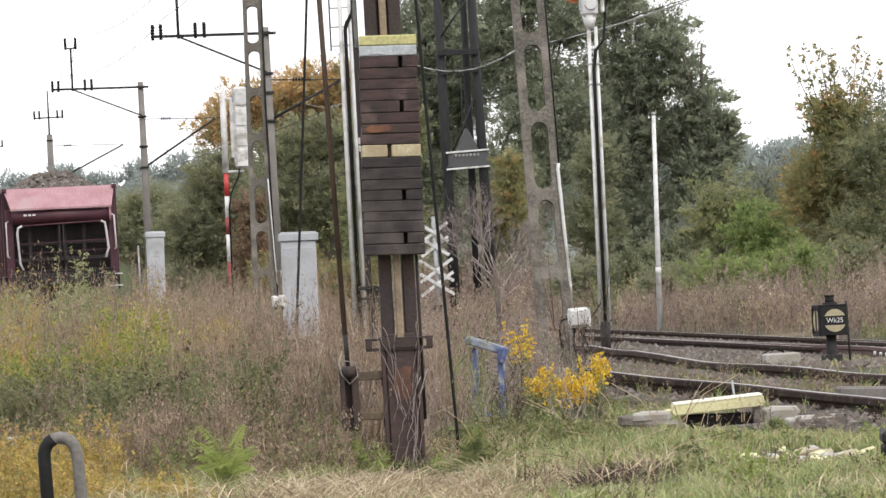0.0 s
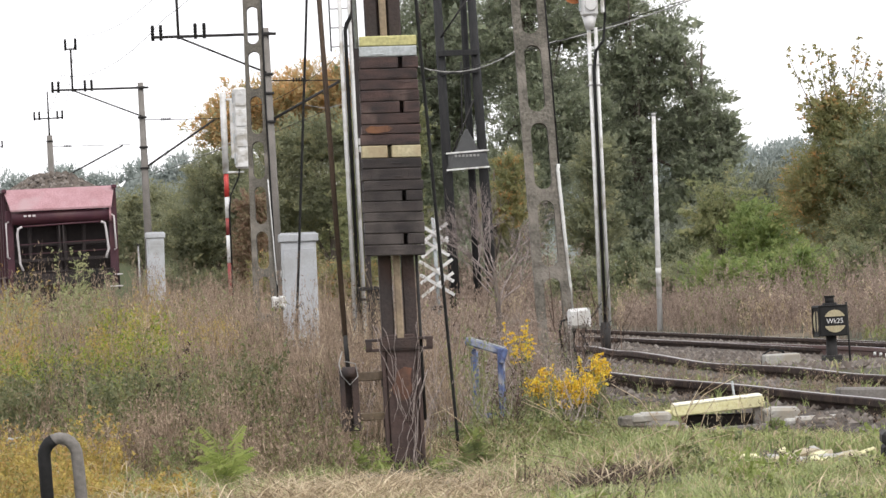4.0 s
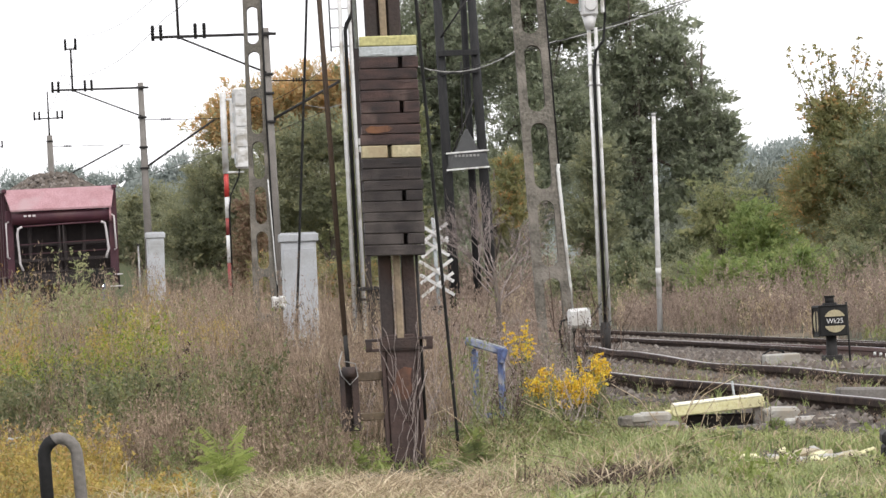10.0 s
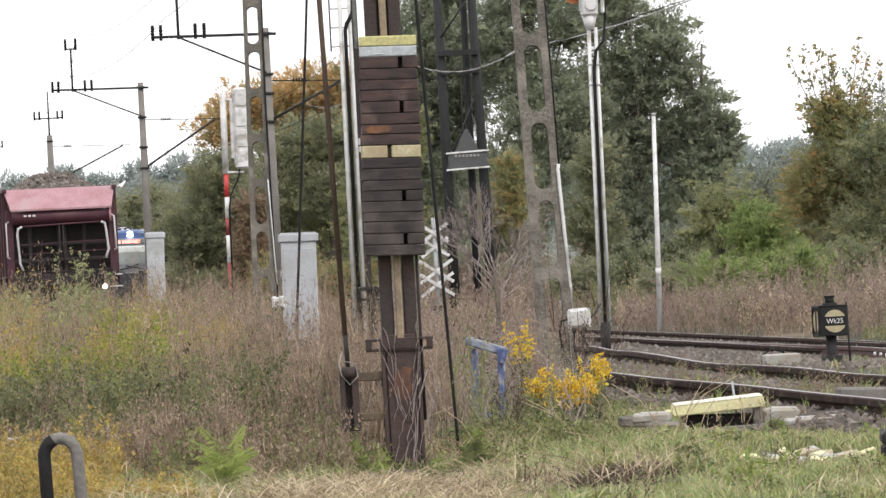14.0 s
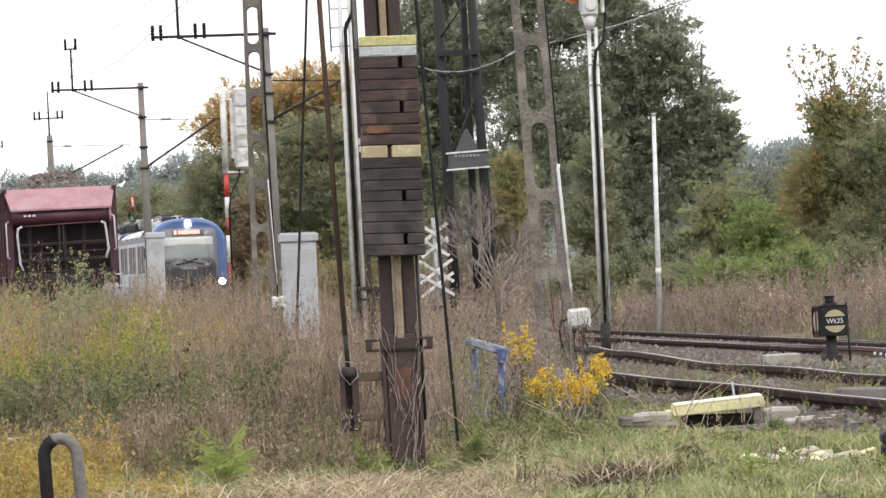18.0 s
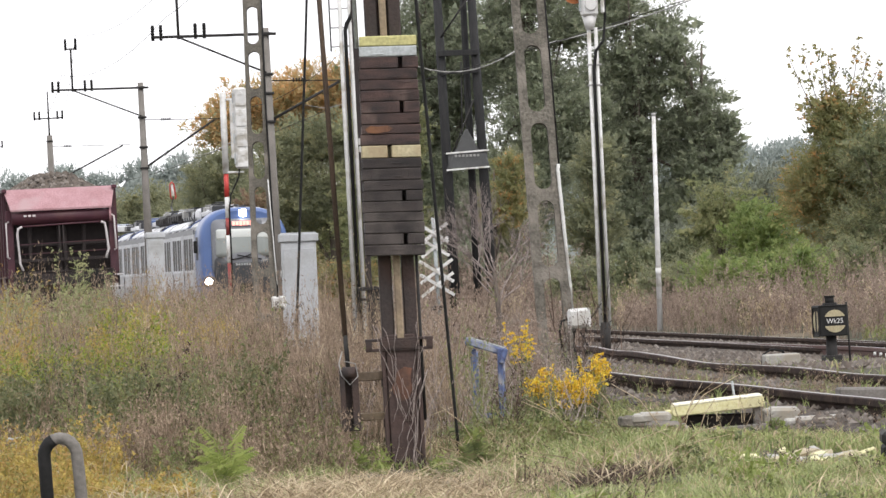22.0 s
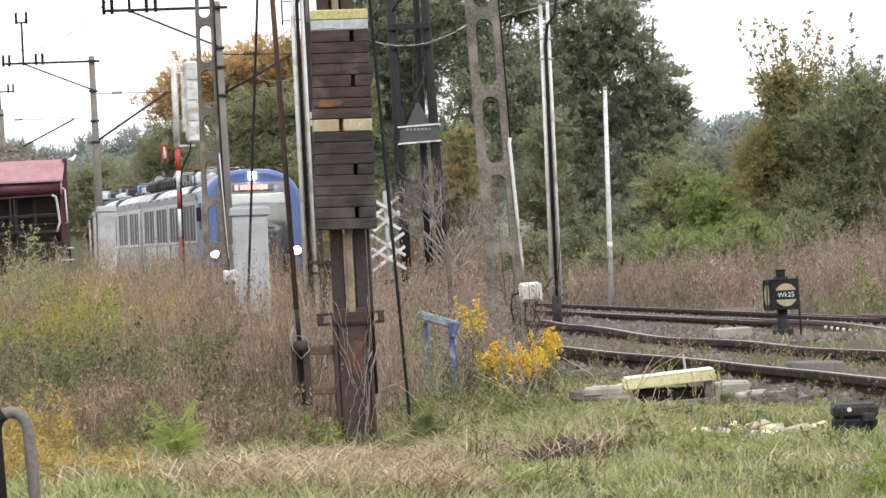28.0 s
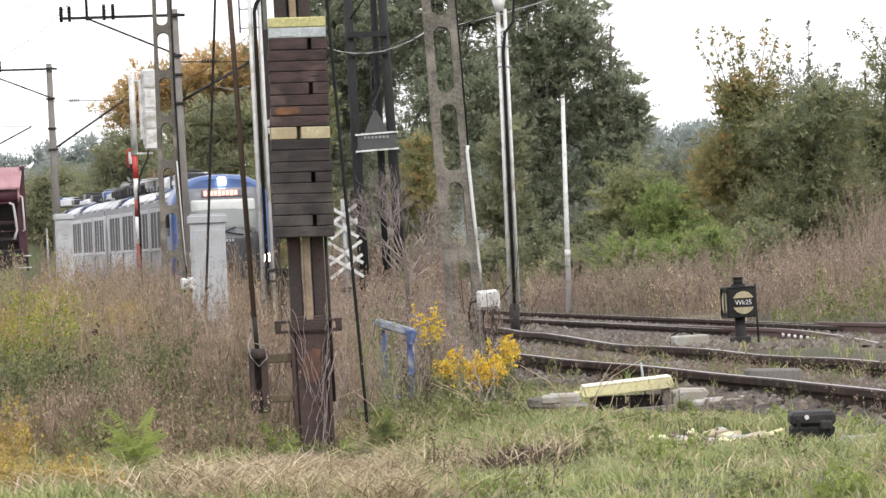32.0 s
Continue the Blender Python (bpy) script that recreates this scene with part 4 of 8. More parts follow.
def overhead_mast(x, y, total, arm_z, arm_len, kind, label, canti, lean=-0.7):
    t = thing("overhead_line_mast", pose(x, y, -0.15, 0, lean, 0), label, "overhead line mast", "overhead line masts")
    bm = B()
    wide = 1.0 if kind == "arm" else 1.35
    tube(bm, (0, 0, 0), (0, 0, total), 0.155 * wide, 0.095 * wide, n=14)
    part("shaft", bm, M_CONCDARK, t)
    for z in (arm_z - 1.05, arm_z - 0.05, 5.2, 5.9):
        if z < total:
            bm = B()
            tube(bm, (0, 0, z), (0, 0, z + 0.07), 0.15, n=12)
            part("clamp", bm, M_DARKGREY, t)
    if kind == "arm":
        rod = arm_len * 0.78
        bm = B()
        box(bm, (-arm_len / 2 + 0.1, -0.12, arm_z), (arm_len + 0.35, 0.07, 0.07), (0, 1.2, 0), bev=0.008)
        part("cross_arm", bm, M_DARKGREY, t)
        bm = B()
        tube(bm, (-rod, -0.12, arm_z), (0, -0.12, arm_z - 0.98), 0.028, n=6)
        part("brace", bm, M_DARKGREY, t)
        bm = B()
        tube(bm, (-rod, -0.12, arm_z - 0.05), (-rod, -0.12, arm_z + 1.4), 0.035, n=6)
        box(bm, (-rod, -0.12, arm_z + 1.38), (0.42, 0.06, 0.05), bev=0.006)
        part("upright", bm, M_DARKGREY, t)
        for xx, zz in ((-arm_len - 0.03, arm_z), (-arm_len + 0.17, arm_z), (-rod + 0.42, arm_z), (-rod + 0.64, arm_z), (-rod - 0.17, arm_z + 1.4), (-rod + 0.17, arm_z + 1.4)):
            bm = B()
            insulator(bm, xx, -0.12, zz + 0.02)
            part("insulator", bm, M_BLACK, t)
    else:
        bm = B()
        tube(bm, (0, 0, total - 0.4), (0, 0, arm_z + 1.2), 0.045, 0.03, n=6)
        part("upright", bm, M_DARKGREY, t)
        bm = B()
        box(bm, (0, -0.05, arm_z), (1.3, 0.06, 0.06), bev=0.008)
        part("cross_arm", bm, M_DARKGREY, t)
        for xx in (-0.62, -0.4, 0.4, 0.62):
            bm = B()
            insulator(bm, xx, -0.05, arm_z + 0.02)
            part("insulator", bm, M_BLACK, t)
    if canti:
        bm = B()
        tube(bm, (0.1, 0, canti[0]), (canti[1], 0.3, canti[2]), 0.035, n=8)
        part("cantilever_tube", bm, M_DARKGREY, t)
        bm = B()
        tube(bm, (0.05, 0, canti[2] + 0.1), (canti[1] + 0.35, 0.3, canti[2] + 0.02), 0.015, n=6)
        for k in range(5):
            tube(bm, (0.62 + k * 0.07, 0.08, canti[2] + 0.09), (0.66 + k * 0.07, 0.08, canti[2] + 0.09), 0.05, n=8)
        part("tie_rod", bm, M_DARKGREY, t)
        bm = B()
        bent(bm, [(0.7, 0.1, canti[0] + 0.35), (1.4, 0.2, canti[0] + 0.2), (2.3, 0.3, canti[0] + 0.38), (3.1, 0.4, canti[0] + 0.75)], 0.013, 5)
        part("steady_wire", bm, M_GREYMETAL, t)
    return t


def build_masts():
    overhead_mast(-4.07, 97.2, 7.55, 7.42, 2.72, "arm", "round concrete mast with a long insulator arm", (5.3, 1.75, 6.15))
    overhead_mast(-9.78, 132.1, 8.1, 7.95, 2.9, "arm", "round concrete mast with a long insulator arm", (5.3, 2.4, 6.75))
    overhead_mast(-17.1, 175.0, 8.1, 8.85, 0, "tee", "far concrete mast with a short insulator arm", (6.0, 3.2, 7.5))
    overhead_mast(-23.9, 212.1, 8.4, 9.0, 0, "tee", "far concrete mast with a short insulator arm", None)
    # timber double pole with a warning sign seen from behind
    t = thing("double_pole", pose(0.25, 112.0, -0.15, 0, -0.2, 0), "dark timber double pole with crossbars and braces", "utility pole")
    for xa, xb in ((-0.12, 0.05), (0.83, 1.12)):
        bm = B()
        tube(bm, (xb, 0, 0), (xa, 0, 10.5), 0.155, 0.115, n=12)
        part("pole", bm, M_POLEWOOD, t)
    bm = B()
    tube(bm, (0.7, 0.35, 0), (0.62, 0.3, 10.5), 0.12, 0.09, n=10)
    part("pole", bm, M_POLEWOOD, t)
    for z in (7.55, 7.0):
        bm = B()
        box(bm, (0.42, -0.16, z), (1.15, 0.1, 0.16 if z > 7.2 else 0.08), bev=0.01)
        part("crossbar", bm, M_POLEWOOD, t)
    bm = B()
    tube(bm, (-0.05, -0.1, 8.0), (0.85, -0.1, 9.2), 0.03, n=6)
    tube(bm, (0.1, -0.1, 4.6), (0.8, -0.1, 6.2), 0.03, n=6)
    tube(bm, (0.42, -0.1, 4.6), (0.5, -0.1, 7.3), 0.025, n=6)
    part("brace", bm, M_DARKGREY, t)
    s = thing("road_sign", pose(0.80, 111.86, 4.12, 0, 0, 0), "grey back of a triangular road sign with white rails", "road sign")
    bm = B()
    prism(bm, [(-0.36, 0.45), (0.34, 0.45), (0.02, 1.1), (-0.04, 1.1)], -0.02, 0.0)
    box(bm, (0.0, -0.01, 0.24), (1.1, 0.02, 0.42), bev=0.006)
    part("sign_back", bm, M_SIGNGREY, s)
    for z in (0.0, 0.47):
        bm = B()
        box(bm, (0, -0.05, z), (1.22, 0.04, 0.05), (0, -2.5, 0), bev=0.008)
        part("rail", bm, M_WHITE, s)
    for k in range(7):
        bm = B()
        box(bm, (-0.33 + k * 0.105, -0.03, 0.37), (0.07, 0.02, 0.07))
        part("writing_bar", bm, M_GREYMETAL, s)
    bm = B()
    tube(bm, (-0.62, 0, -0.1), (-0.36, 0, 0.5), 0.03, n=6)
    tube(bm, (0.62, 0, -0.1), (0.52, 0, 0.3), 0.03, n=6)
    tube(bm, (-0.36, 0, 0.46), (-0.02, 0, 1.12), 0.022, n=6)
    tube(bm, (0.34, 0, 0.46), (0.0, 0, 1.12), 0.022, n=6)
    part("frame", bm, M_SIGNGREY, s)
    # crossing signs
    t = thing("crossing_sign", pose(-0.16, 106.1, -0.15, 0, -1.5, 0), "two white crossed-board level crossing signs on one post", "road sign")
    bm = B()
    tube(bm, (0, 0, 0), (0, 0, 2.85), 0.05, n=10)
    part("post", bm, M_GREYWHITE, t)
    for z in (2.42, 2.05, 1.4, 1.04):
        for a in (-34, 34):
            bm = B()
            box(bm, (0, -0.07 if a < 0 else -0.095, z), (0.90 if z > 2 else 1.08, 0.02, 0.085), (0, a, 0), bev=0.004)
            part("board", bm, M_WHITE, t)
    bm = B()
    box(bm, (-0.05, 0, 0.42), (0.3, 0.2, 0.12), bev=0.02)
    part("junction_box", bm, M_DARKGREY, t)
    # wires
    w = thing("overhead_wires", pose(0, 0, 0), "thin sagging overhead line wires against the sky", "wires")
    spans = [((-6.6, 97.2, 7.75), (-12.5, 132.1, 8.3), 0.5), ((-6.1, 97.2, 9.0), (-12.0, 132.1, 9.6), 0.5), ((-12.5, 132.1, 8.3), (-17.6, 175, 9.1), 0.6),
             ((-12.0, 132.1, 9.6), (-16.6, 175, 9.1), 0.6), ((-6.6, 97.2, 7.75), (-1.5, 58, 8.4), 0.5), ((-6.1, 97.2, 9.0), (-0.6, 58, 9.2), 0.5),
             ((-2.1, 97.2, 5.6), (-7.1, 132.1, 5.7), 0.12), ((-2.1, 97.2, 6.9), (-7.1, 132.1, 7.0), 0.5), ((-2.1, 97.2, 5.6), (5.1, 58, 5.5), 0.12),
             ((-7.1, 132.1, 5.7), (-14, 175, 5.8), 0.12), ((-0.9, 106.1, 6.95), (2.2, 106.1, 7.1), 0.45), ((2.2, 106.1, 7.1), (7.6, 106.1, 8.5), 0.15)]
    for p, q, sag in spans:
        p, q = Vector(p), Vector(q)
        bm = B()
        bent(bm, [p.lerp(q, k / 8) - Vector((0, 0, sag * 4 * (k / 8) * (1 - k / 8))) for k in range(9)], 0.02 if p.y == q.y else 0.009, 5)
        part("wire", bm, M_GREYMETAL if p.y == q.y else M_DARKGREY, w)


build_poles()
build_cabinets()
build_signals()
build_line_post()
build_masts()

# ---------------------------------------------------------------- small things by the tracks


def writing(text, size, m, parent, material):
    cu = bpy.data.curves.new("t", "FONT")
    cu.body, cu.size, cu.align_x, cu.align_y, cu.extrude = text, size, "CENTER", "CENTER", 0.001
    tmp = new("t", cu)
    me = bpy.data.meshes.new_from_object(tmp.evaluated_get(bpy.context.evaluated_depsgraph_get()))
    bpy.data.objects.remove(tmp)
    me.materials.append(material)
    ob = new("writing", me)
    ob.parent = parent
    ob.matrix_basis = m
    return ob


def build_lantern():
    t = thing("switch_lantern", pose(3.675, 37.8, 0.2, 0, -0.6, 9), "black switch indicator lantern with a pale round face", "switch lantern")
    bm = B()
    tube(bm, (0, 0, -0.12), (0, 0, 0.28), 0.065, 0.05, n=12)
    box(bm, (0, 0, 0.0), (0.17, 0.17, 0.2), bev=0.01)
    part("stand", bm, M_DARKGREY, t)
    bm = B()
    box(bm, (0.0, 0, 0.425), (0.275, 0.25, 0.285), bev=0.008)
    box(bm, (0.0, 0, 0.572), (0.285, 0.26, 0.012), bev=0.004)
    for yy in (-0.118, 0.118):
        box(bm, (-0.143, yy, 0.425), (0.014, 0.016, 0.285), bev=0.003)
    for zz in (0.29, 0.56):
        box(bm, (-0.143, 0, zz), (0.014, 0.22, 0.018), bev=0.003)
    body = part("housing", bm, M_BLACK, t)
    bm = B()
    tube(bm, (0.0, 0, 0.56), (0.0, 0, 0.60), 0.07, n=14)
    tube(bm, (0.0, 0, 0.59), (0.0, 0, 0.655), 0.045, n=14)
    tube(bm, (0.0, 0, 0.655), (0.0, 0, 0.668), 0.054, n=14)
    part("chimney", bm, M_BLACK, t)
    for flip in (1, -1):
        bm = B()
        pts = [(0.118 * cos(a), flip * (0.118 * sin(a))) for a in np.linspace(0.42, pi - 0.42, 15)]
        prism(bm, [(0.012 + x * 0.92, 0.425 + z * 0.92) for x, z in pts], -0.131, -0.122)
        part("face_segment", bm, M_CREAM, body, "cream segment of the round face")
    for flip in (1, -1):
        bm = B()
        pts = [(0.098 * cos(a) * flip, 0.105 * sin(a)) for a in np.linspace(-1.2, 1.2, 13)]
        prism(bm, [(u, 0.425 + z) for u, z in pts], 0.137, 0.143)
        bmesh.ops.rotate(bm, verts=bm.verts, cent=(0, 0, 0), matrix=Matrix.Rotation(radians(90), 3, "Z"))
        part("side_window", bm, M_CREAM, body, "cream half of the lantern's side face")
    writing("Wk25", 0.066, pose(0.012, -0.128, 0.425, 90, 0, 0), body, M_WHITE)
    bm = B()
    tube(bm, (0.165, 0.0, 0.60), (0.185, 0.02, -0.12), 0.011, n=6)
    part("rod", bm, M_DARKGREY, t)
    # cable hoop and block beside it
    bm = B()
    bent(bm, [(3.04, 38.6, 0.05), (3.08, 38.6, 0.31), (3.16, 38.6, 0.36), (3.27, 38.6, 0.34), (3.39, 38.6, 0.05)], 0.012, 8)
    tagged(part("cable_hoop", bm, M_BLACK, None), "black cable looping out of the ballast", "cable")
    bm = B()
    box(bm, (0, 0, -0.05), (0.34, 0.26, 0.26), bev=0.012)
    b = part("concrete_block", bm, M_WHITECONC, None)
    b.matrix_basis = pose(3.17, 37.6, 0.255, 0, -1, 2)
    tagged(b, "pale concrete block in the ballast beside the lantern", "concrete block")
    # heap of pale stones
    h = thing("stone_heap", pose(2.75, 60, -0.1), "low heap of grey ballast stones", "stones", kind="stuff")
    n = 130
    a, r = RNG.uniform(0, 6.28, n), np.abs(RNG.normal(0, 0.3, n))
    stones("stones", r * np.cos(a) * 1.4, r * np.sin(a), np.maximum(0, 0.12 - r * 0.2), 0.055, M_STONE, h)


def build_point_machine():
    t = thing("rodding_cover", pose(1.575, 23.5, 0.225, 0, 0, 0), "faded yellow cover board over point rodding on blocks", "cover")
    bm = B()
    prism(bm, [(-0.255, 0.172), (0.28, 0.214), (0.287, 0.165), (0.27, 0.148), (-0.25, 0.110), (-0.262, 0.125)], -0.14, 0.12)
    bmesh.ops.bevel(bm, geom=list(bm.edges), offset=0.006, segments=1, affect="EDGES")
    lid = part("cover_board", bm, M_PALEYELLOW, t)
    bm = B()
    box(bm, (-0.277, -0.02, 0.132), (0.035, 0.1, 0.03), bev=0.006)
    part("lug", bm, M_PALEYELLOW, lid)
    bm = B()
    box(bm, (0.012, -0.012, 0.1965), (0.527, 0.262, 0.014), (0, -4.5, 0), bev=0.004)
    part("bleached_top", bm, M_BLEACHED, lid, "bleached pale top of the cover")
    # near-black box: the shade beneath the cover is put into its colour
    bm = B()
    box(bm, (0.04, 0.05, 0.05), (0.46, 0.12, 0.12), bev=0.01)
    part("trough", bm, M_WAGONDARK, t)
    bm = B()
    box(bm, (0.245, -0.06, 0.075), (0.045, 0.1, 0.16), bev=0.006)
    part("support", bm, M_CONCDARK, t)
    bm = B()
    box(bm, (0.06, -0.13, 0.02), (0.5, 0.05, 0.04), (0, -3, 2), bev=0.006)
    part("timber_sill", bm, M_CONCDARK, t)
    bm = B()
    tube(bm, (-0.185, -0.12, 0.0), (-0.2, -0.12, 0.11), 0.011, n=6)
    part("stake", bm, M_REDRAIL, t)
    bm = B()
    tube(bm, (0.14, 0.16, 0.1), (0.12, 0.16, 0.30), 0.008, n=6)
    part("peg", bm, M_GREYWHITE, t)
    for i, (x, y, z, sx, sy, sz, ry) in enumerate([(1.97, 23.6, 0.308, 0.21, 0.24, 0.085, 1), (2.14, 23.3, 0.285, 0.34, 0.2, 0.04, -2), (1.19, 23.4, 0.335, 0.22, 0.25, 0.05, -1), (1.24, 23.1, 0.285, 0.2, 0.22, 0.06, 1), (1.11, 23.7, 0.30, 0.2, 0.16, 0.06, 4), (1.33, 23.3, 0.265, 0.13, 0.2, 0.05, 0)]):
        bm = B()
        box(bm, (0, 0, 0), (sx, sy, sz), bev=0.010)
        box(bm, (sx * 0.1, 0.01, sz * 0.1), (sx * 0.86, sy * 0.9, sz * 0.98), (1, 1, 3), bev=0.014)
        b = part("concrete_slab", bm, M_WHITECONC if i not in (3, 4) else M_CONC, None)
        b.matrix_basis = pose(x, y, z, 0, ry, random.uniform(-4, 4))
        tagged(b, "pale broken concrete slab lying by the siding", "concrete slab", "loose concrete slabs")
    # splintered boards in the grass
    rnd = random.Random(9)
    for i in range(20):
        x, y = 1.46 + 0.026 * i + rnd.uniform(-0.05, 0.05), 19.15 + rnd.uniform(-0.4, 0.4)
        w = rnd.uniform(0.03, 0.14)
        bm = B()
        prism(bm, [(-w / 2, 0), (-w * 0.46, 0.012), (w * 0.40, 0.016), (w / 2, 0.003)], -0.05, rnd.uniform(0.02, 0.05))
        b = part("broken_board", bm, (M_CREAM, M_PALEYELLOW, M_WHITECONC, M_STRAWBOARD)[i % 4], None)
        b.matrix_basis = pose(x, y, 0.280 + 0.008 * (i % 3), rnd.uniform(2, 18), rnd.uniform(-12, 12), rnd.uniform(-60, 60))
        tagged(b, "pale yellowish broken board lying in the grass", "board", "broken boards")
    # black point machine box
    t = thing("point_machine", pose(2.15, 18.8, 0.24, 0, 0, -3), "black cast point machine box beside the siding", "point machine")
    bm = B()
    box(bm, (0, 0, 0.05), (0.205, 0.26, 0.10), bev=0.010)
    part("base", bm, M_BLACK, t)
    for x in (-0.085, 0.085):
        bm = B()
        box(bm, (x, -0.135, 0.05), (0.024, 0.02, 0.10), bev=0.004)
        part("rib", bm, M_BLACK, t)
    bm = B()
    box(bm, (0.0, 0, 0.135), (0.215, 0.24, 0.07), bev=0.018)
    box(bm, (0.06, -0.11, 0.105), (0.06, 0.08, 0.05), bev=0.01)
    lid = part("lid", bm, M_DARKGREY, t)
    for x in (-0.07, 0.07):
        bm = B()
        box(bm, (x, -0.122, 0.115), (0.018, 0.016, 0.05), bev=0.004)
        part("latch", bm, M_BLACK, lid)
    bm = B()
    tube(bm, (-0.03, -0.128, 0.145), (-0.03, -0.118, 0.145), 0.011, n=10)
    part("white_cap", bm, M_WHITE, lid)
    bm = B()
    box(bm, (0, 0, 0), (0.3, 0.16, 0.03), bev=0.008)
    b = part("concrete_slab", bm, M_WHITECONC, None)
    b.matrix_basis = pose(2.42, 18.7, 0.275, 0, -2, 5)
    tagged(b, "pale flat concrete slab beside the point machine", "concrete slab", "loose concrete slabs")


def build_blue_frame():
    t = thing("blue_steel_frame", pose(0.235, 24.1, 0.2, 0, 0, 0), "flaking blue steel stand half hidden in weeds", "steel stand")
    for x0, x1, y in ((-0.075, -0.05, 0.0), (0.085, 0.065, -0.08)):
        bm = B()
        box(bm, (x0, y, 0.285), (0.034, 0.036, 0.57), bev=0.006)
        part("leg", bm, M_BLUE, t)
    for x0, y in ((-0.065, 0.22), (0.095, 0.16)):
        bm = B()
        tube(bm, (x0, y, 0), (x0, y, 0.55), 0.02, n=8)
        part("leg", bm, M_BLUE, t)
    bm = B()
    box(bm, (0.0, 0.0, 0.580), (0.26, 0.16, 0.045), (0, 19, 0), bev=0.008)
    plate = part("top_plate", bm, M_BLUE, t)
    bm = B()
    box(bm, (0.008, -0.01, 0.604), (0.235, 0.13, 0.008), (0, 19, 0), bev=0.003)
    part("flaked_top", bm, M_GREYWHITE, plate, "flaked grey-white top of the plate")
    bm = B()
    box(bm, (0.105, -0.08, 0.52), (0.035, 0.1, 0.1), (0, 17, 0), bev=0.01)
    part("end_plate", bm, M_BLUE, t)
    bm = B()
    box(bm, (0, 0, 0.16), (0.17, 0.03, 0.03), bev=0.005)
    part("tie_bar", bm, M_BLUE, t)


def build_hook():
    t = thing("steel_hoop", pose(-1.130, 11.7, 0.15, 0, -2.3, 0), "dark grey steel hoop rising out of the grass", "hoop")
    bm = B()
    pts = [(-0.048, 0, 0.0), (-0.048, 0, 0.58)] + [(-0.048 + 0.048 * (1 - cos(a)), 0, 0.60 + 0.052 * sin(a)) for a in np.linspace(0.15, pi - 0.15, 9)] + [(0.05, 0, 0.56), (0.058, 0, 0.0)]
    bent(bm, pts, 0.0185, 10)
    part("bent_tube", bm, M_CONCDARK, t)
    # black skin added just outside the tube makes its left leg darker
    bm = B()
    bent(bm, [(p[0] - 0.001, p[1], p[2]) for p in pts[:6]], 0.0198, 10)
    part("rubber_sleeve", bm, M_BLACK, t, "black skin over the left leg and bend")
    bm = B()
    box(bm, (0, 0, 0), (0.09, 0.05, 0.03), bev=0.01)
    b = part("metal_cap", bm, M_GREYMETAL, None)
    b.matrix_basis = pose(-2.24, 20.3, 0.47)
    bm = B()
    tube(bm, (0, 0, 0), (0, 0, -0.3), 0.02, n=8)
    part("stake", bm, M_GREYMETAL, b)
    tagged(b, "grey metal cap on a stake in the weeds", "stake")


build_lantern()
build_point_machine()
build_blue_frame()
build_hook()

# ---------------------------------------------------------------- goods wagon


